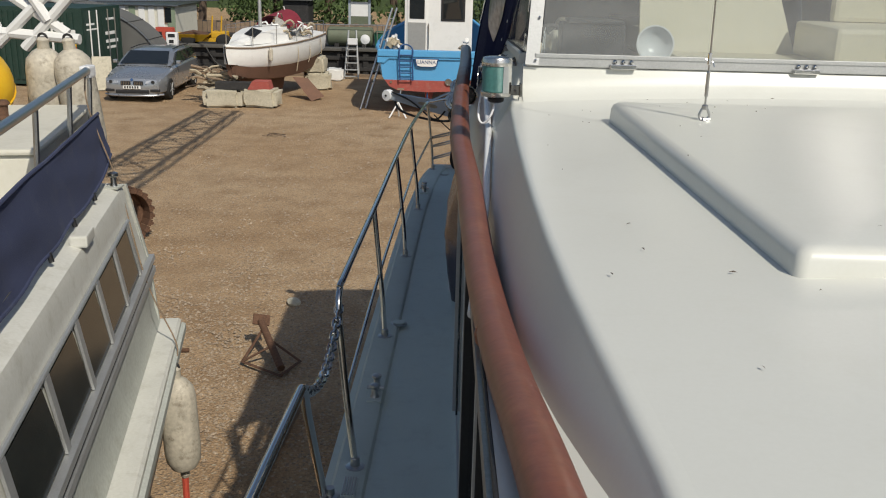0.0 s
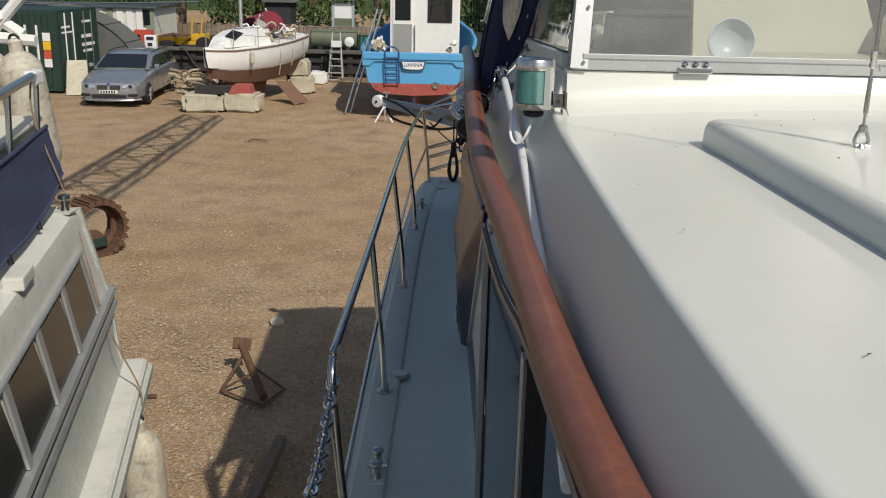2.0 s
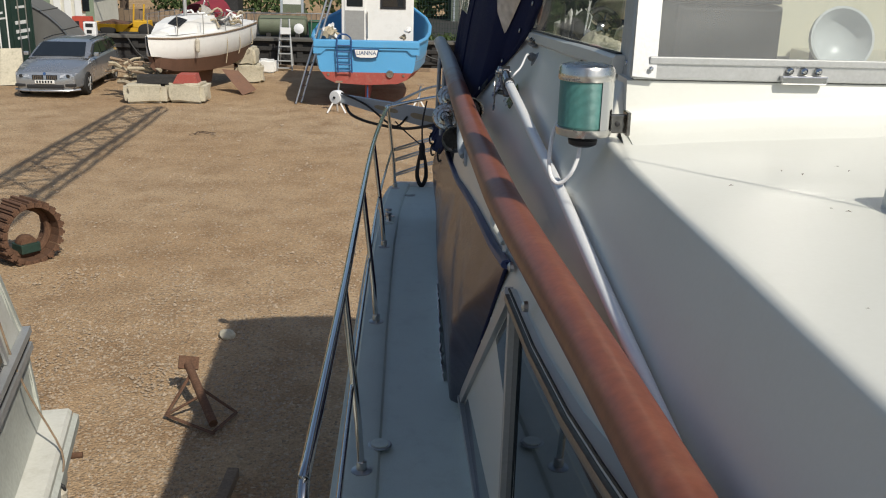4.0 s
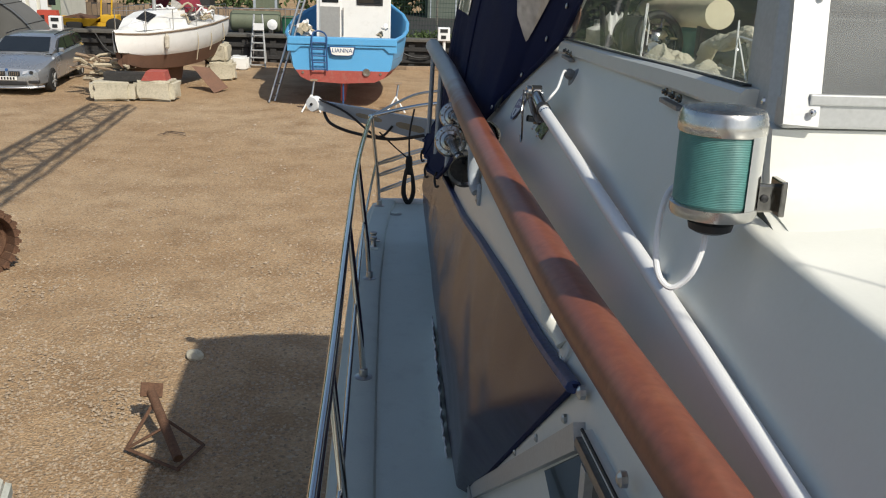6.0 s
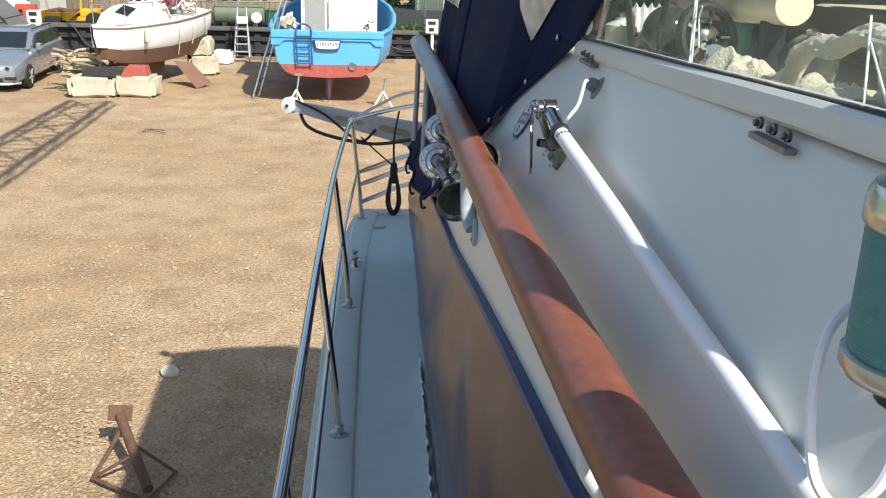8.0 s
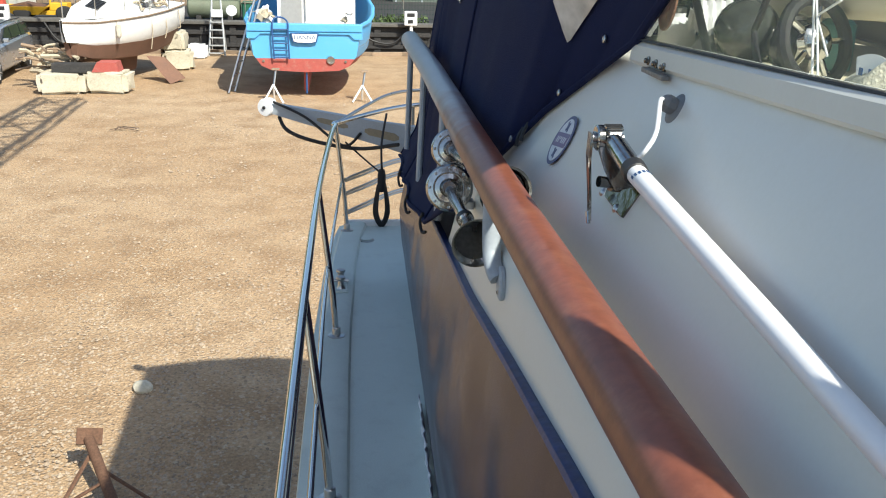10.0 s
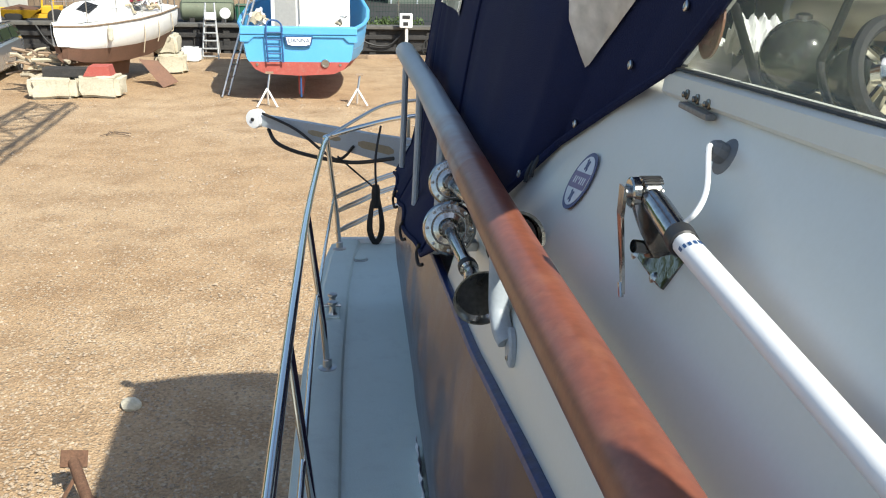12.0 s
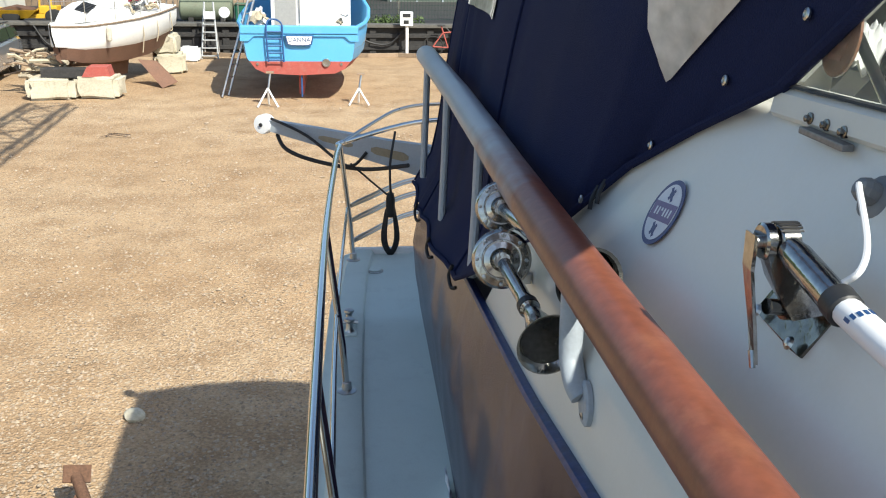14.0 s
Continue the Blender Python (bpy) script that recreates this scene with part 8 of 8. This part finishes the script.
wall_w = tagged(new("wall_timber"), "long weathered timber fence behind the plant", "fence", kind="structure")
for k in range(70):
    part("plank", boxm(-13.0 + 0.2 * k, -12.82 + 0.2 * k, 40.6, 40.63, QZ, QZ + 0.46 + 0.04 * math.sin(k * 2.3)), WOOD_OLD, wall_w)
shed = thing("small_shed", "small dark shed with pitched roof beyond the fence", "shed")
part("wall", boxm(-8.6, -7.4, 46, 47.5, 0.5, 2.0), QUAY_BLACK, shed)
part("roof", prismm([(-8.75, 45.8, 2.0), (-7.25, 45.8, 2.0), (-8.0, 45.8, 2.6)], (0, 1.9, 0)), FELT, shed)
cb = thing("glazed_booth", "small grey glazed control booth on the quay", "booth")
for x in (-4.9, -4.05):
    part("post", boxm(x - 0.05, x + 0.05, 41.5, 41.6, QZ, 2.35, 0.005), TEAK_GREY, cb)
part("pane", boxm(-4.84, -4.11, 41.53, 41.55, 1.6, 2.2), WHITE_PAINT, cb)
part("roof", boxm(-5.1, -3.9, 41.3, 42.4, 2.35, 2.42, 0.01), TEAK_GREY, cb)
part("base", boxm(-4.95, -4.0, 41.52, 42.3, QZ, 1.6), OLIVE, cb)
gb = thing("workshop_building", "dark grey-green clad workshop building beyond the fence", "building")
part("wall", boxm(2.2, 16, 44.5, 52, QZ, 4.5), mat("grey_green_cladding", (0.10, 0.12, 0.10), 0.6, var=0.12, scale=1.5, fine=20, bump=0.1), gb)
for k in range(12):
    part("cladding_rib", boxm(2.3 + 1.1 * k, 2.36 + 1.1 * k, 44.46, 44.498, QZ, 4.45), TEAK_GREY, gb)
for x in (4.6, 5.4):
    part("window", boxm(x, x + 0.5, 44.44, 44.497, 1.5, 2.2, 0.01), DARKGLASS, gb)

# mesh fence with weeds
fen = thing("mesh_fence", "green wire mesh security fence on the quay", "fence")
bm = bmesh.new()
for k in range(150):
    x = -0.6 + 0.1 * k
    tube(bm, [(x, 35.2, QZ + 0.1), (x, 35.2, 3.0)], 0.006, 3, caps=False)
for k in range(14):
    z = QZ + 0.12 + 0.15 * k
    tube(bm, [(-0.6, 35.195, z), (14.3, 35.195, z)], 0.006, 3, caps=False)
part("mesh", bm, CONTAINER_GREEN, fen)
for k in range(6):
    part("post", tubem([(-0.6 + 2.6 * k, 35.25, QZ), (-0.6 + 2.6 * k, 35.25, 3.0)], 0.04, 6), STEEL_DULL, fen)

# ---- trees and weeds ----
def leaf_cloud(centres, count, spread, size, rng):
    """Many small leaf blades scattered about the clump centres."""
    verts, faces = [], []
    for _ in range(count):
        cx, cy, cz, cr = rng.choice(centres)
        while True:
            d = Vector((rng.uniform(-1, 1), rng.uniform(-1, 1), rng.uniform(-1, 1)))
            if 0.2 < d.length < 1:
                break
        p = Vector((cx, cy, cz)) + d * cr * spread
        q = Euler((rng.uniform(0, 6.3), rng.uniform(0, 6.3), rng.uniform(0, 6.3))).to_matrix()
        s = size * rng.uniform(0.6, 1.3)
        i = len(verts)
        verts += [p + q @ Vector((-s, 0, 0)), p + q @ Vector((0, -s * 0.5, s * 0.1)), p + q @ Vector((s, 0, 0)), p + q @ Vector((0, s * 0.5, s * 0.1))]
        faces.append((i, i + 1, i + 2, i + 3))
    me = bpy.data.meshes.new("crown")
    me.from_pydata([tuple(v) for v in verts], [], faces)
    return me


def tree(x, y, h, w, seed, label):
    rng = random.Random(seed)
    t = thing("tree", label, "tree", "trees behind the yard")
    trunk = tubem(smooth_path([(x, y, 0), (x + rng.uniform(-0.2, 0.2), y, h * 0.3), (x + rng.uniform(-0.4, 0.4), y, h * 0.6), (x, y, h * 0.9)], 4), [0.24 - 0.017 * k for k in range(13)], 8)
    part("trunk", trunk, BARK, t, smooth=True)
    cs = []
    for k in range(16):
        a, z = rng.uniform(0, 6.28), rng.uniform(0.22, 0.95) * h
        r = w * (0.35 + 0.65 * rng.random()) * (1.1 - z / h * 0.5)
        c = (x + r * math.cos(a), y + r * 0.8 * math.sin(a), z)
        cs.append((*c, w * rng.uniform(0.28, 0.5)))
        if k < 7:
            part("limb", tubem([(x, y, z * 0.75), (x + r * 0.5 * math.cos(a), y + r * 0.4 * math.sin(a), z * 0.92), c], [0.09, 0.06, 0.02], 6), BARK, t)
    me = leaf_cloud(cs, 2600, 1.0, 0.16, rng)
    me.materials.append(LEAF)
    o = new("crown", me)
    o.parent = t
    return t


rng0 = random.Random(4)
for k in range(17):
    tree(-26 + 3.1 * k + rng0.uniform(-0.8, 0.8), 48.5 + rng0.uniform(-1.5, 3.5), rng0.uniform(6.5, 9.0), rng0.uniform(2.3, 3.0), 50 + k, rng0.choice(("dense green broadleaf tree", "tall green tree with uneven crown", "bushy dark green tree")) + " behind the boatyard")
rngh = random.Random(9)
hedge = leaf_cloud([(rngh.uniform(-32, 34), rngh.uniform(46.5, 49), rngh.uniform(0.6, 2.6), 1.0) for _ in range(120)], 22000, 1.0, 0.13, rngh)
hedge.materials.append(LEAF)
tagged(new("hedgerow", hedge), "dense green hedgerow behind the yard", "hedge", kind="stuff")
rngw = random.Random(12)
weeds = leaf_cloud([(rngw.uniform(0.2, 3.2), 34.6, QZ + 0.12, 0.2) for _ in range(14)] + [(rngw.uniform(5, 8), 34.7, QZ + 0.1, 0.2) for _ in range(8)], 1800, 1.0, 0.05, rngw)
weeds.materials.append(LEAF)
tagged(new("weeds", weeds), "green weeds growing on the quay edge", "weeds", kind="stuff")
bk = tagged(part("backdrop", boxm(-120, 120, 75, 75.5, -1, 13), mat("distant_woodland", (0.05, 0.08, 0.03), 0.95, var=0.5, scale=0.6, fine=4, bump=0.3)), "distant dark green woodland", "woodland", kind="structure")

# ---- loose pebbles on the near ground ----
rngp = random.Random(21)
verts, faces = [], []
for k in range(14500):
    near = k < 11000
    x = rngp.uniform(-4.2, 0.6) if near else rngp.uniform(-6.5, 2.5)
    y = rngp.triangular(5.5, 14.0, 8.5) if near else rngp.uniform(12, 26)
    s = rngp.choice((0.007, 0.009, 0.011, 0.014, 0.019)) * rngp.uniform(0.8, 1.4) * (1.0 if near else 1.25)
    a = rngp.uniform(0, 6.28)
    z = 0.05 * noise.noise((x * 0.35, y * 0.35, 1.0)) + 0.03 * noise.noise((x * 1.3, y * 1.3, 4.0)) - 0.02
    i = len(verts)
    ring = [(x + s * math.cos(a + j * 1.2566) * rngp.uniform(0.8, 1.2), y + s * math.sin(a + j * 1.2566) * rngp.uniform(0.8, 1.2), z - 0.002) for j in range(5)]
    verts += ring + [(x + s * 0.2, y, z + s * 0.7)]
    faces += [(i + j, i + (j + 1) % 5, i + 5) for j in range(5)]
me = bpy.data.meshes.new("pebbles")
me.from_pydata(verts, [], faces)
me.materials.append(PEBBLE)
tagged(new("pebbles", me), "loose pale pebbles scattered over the gravel", "gravel", kind="stuff")
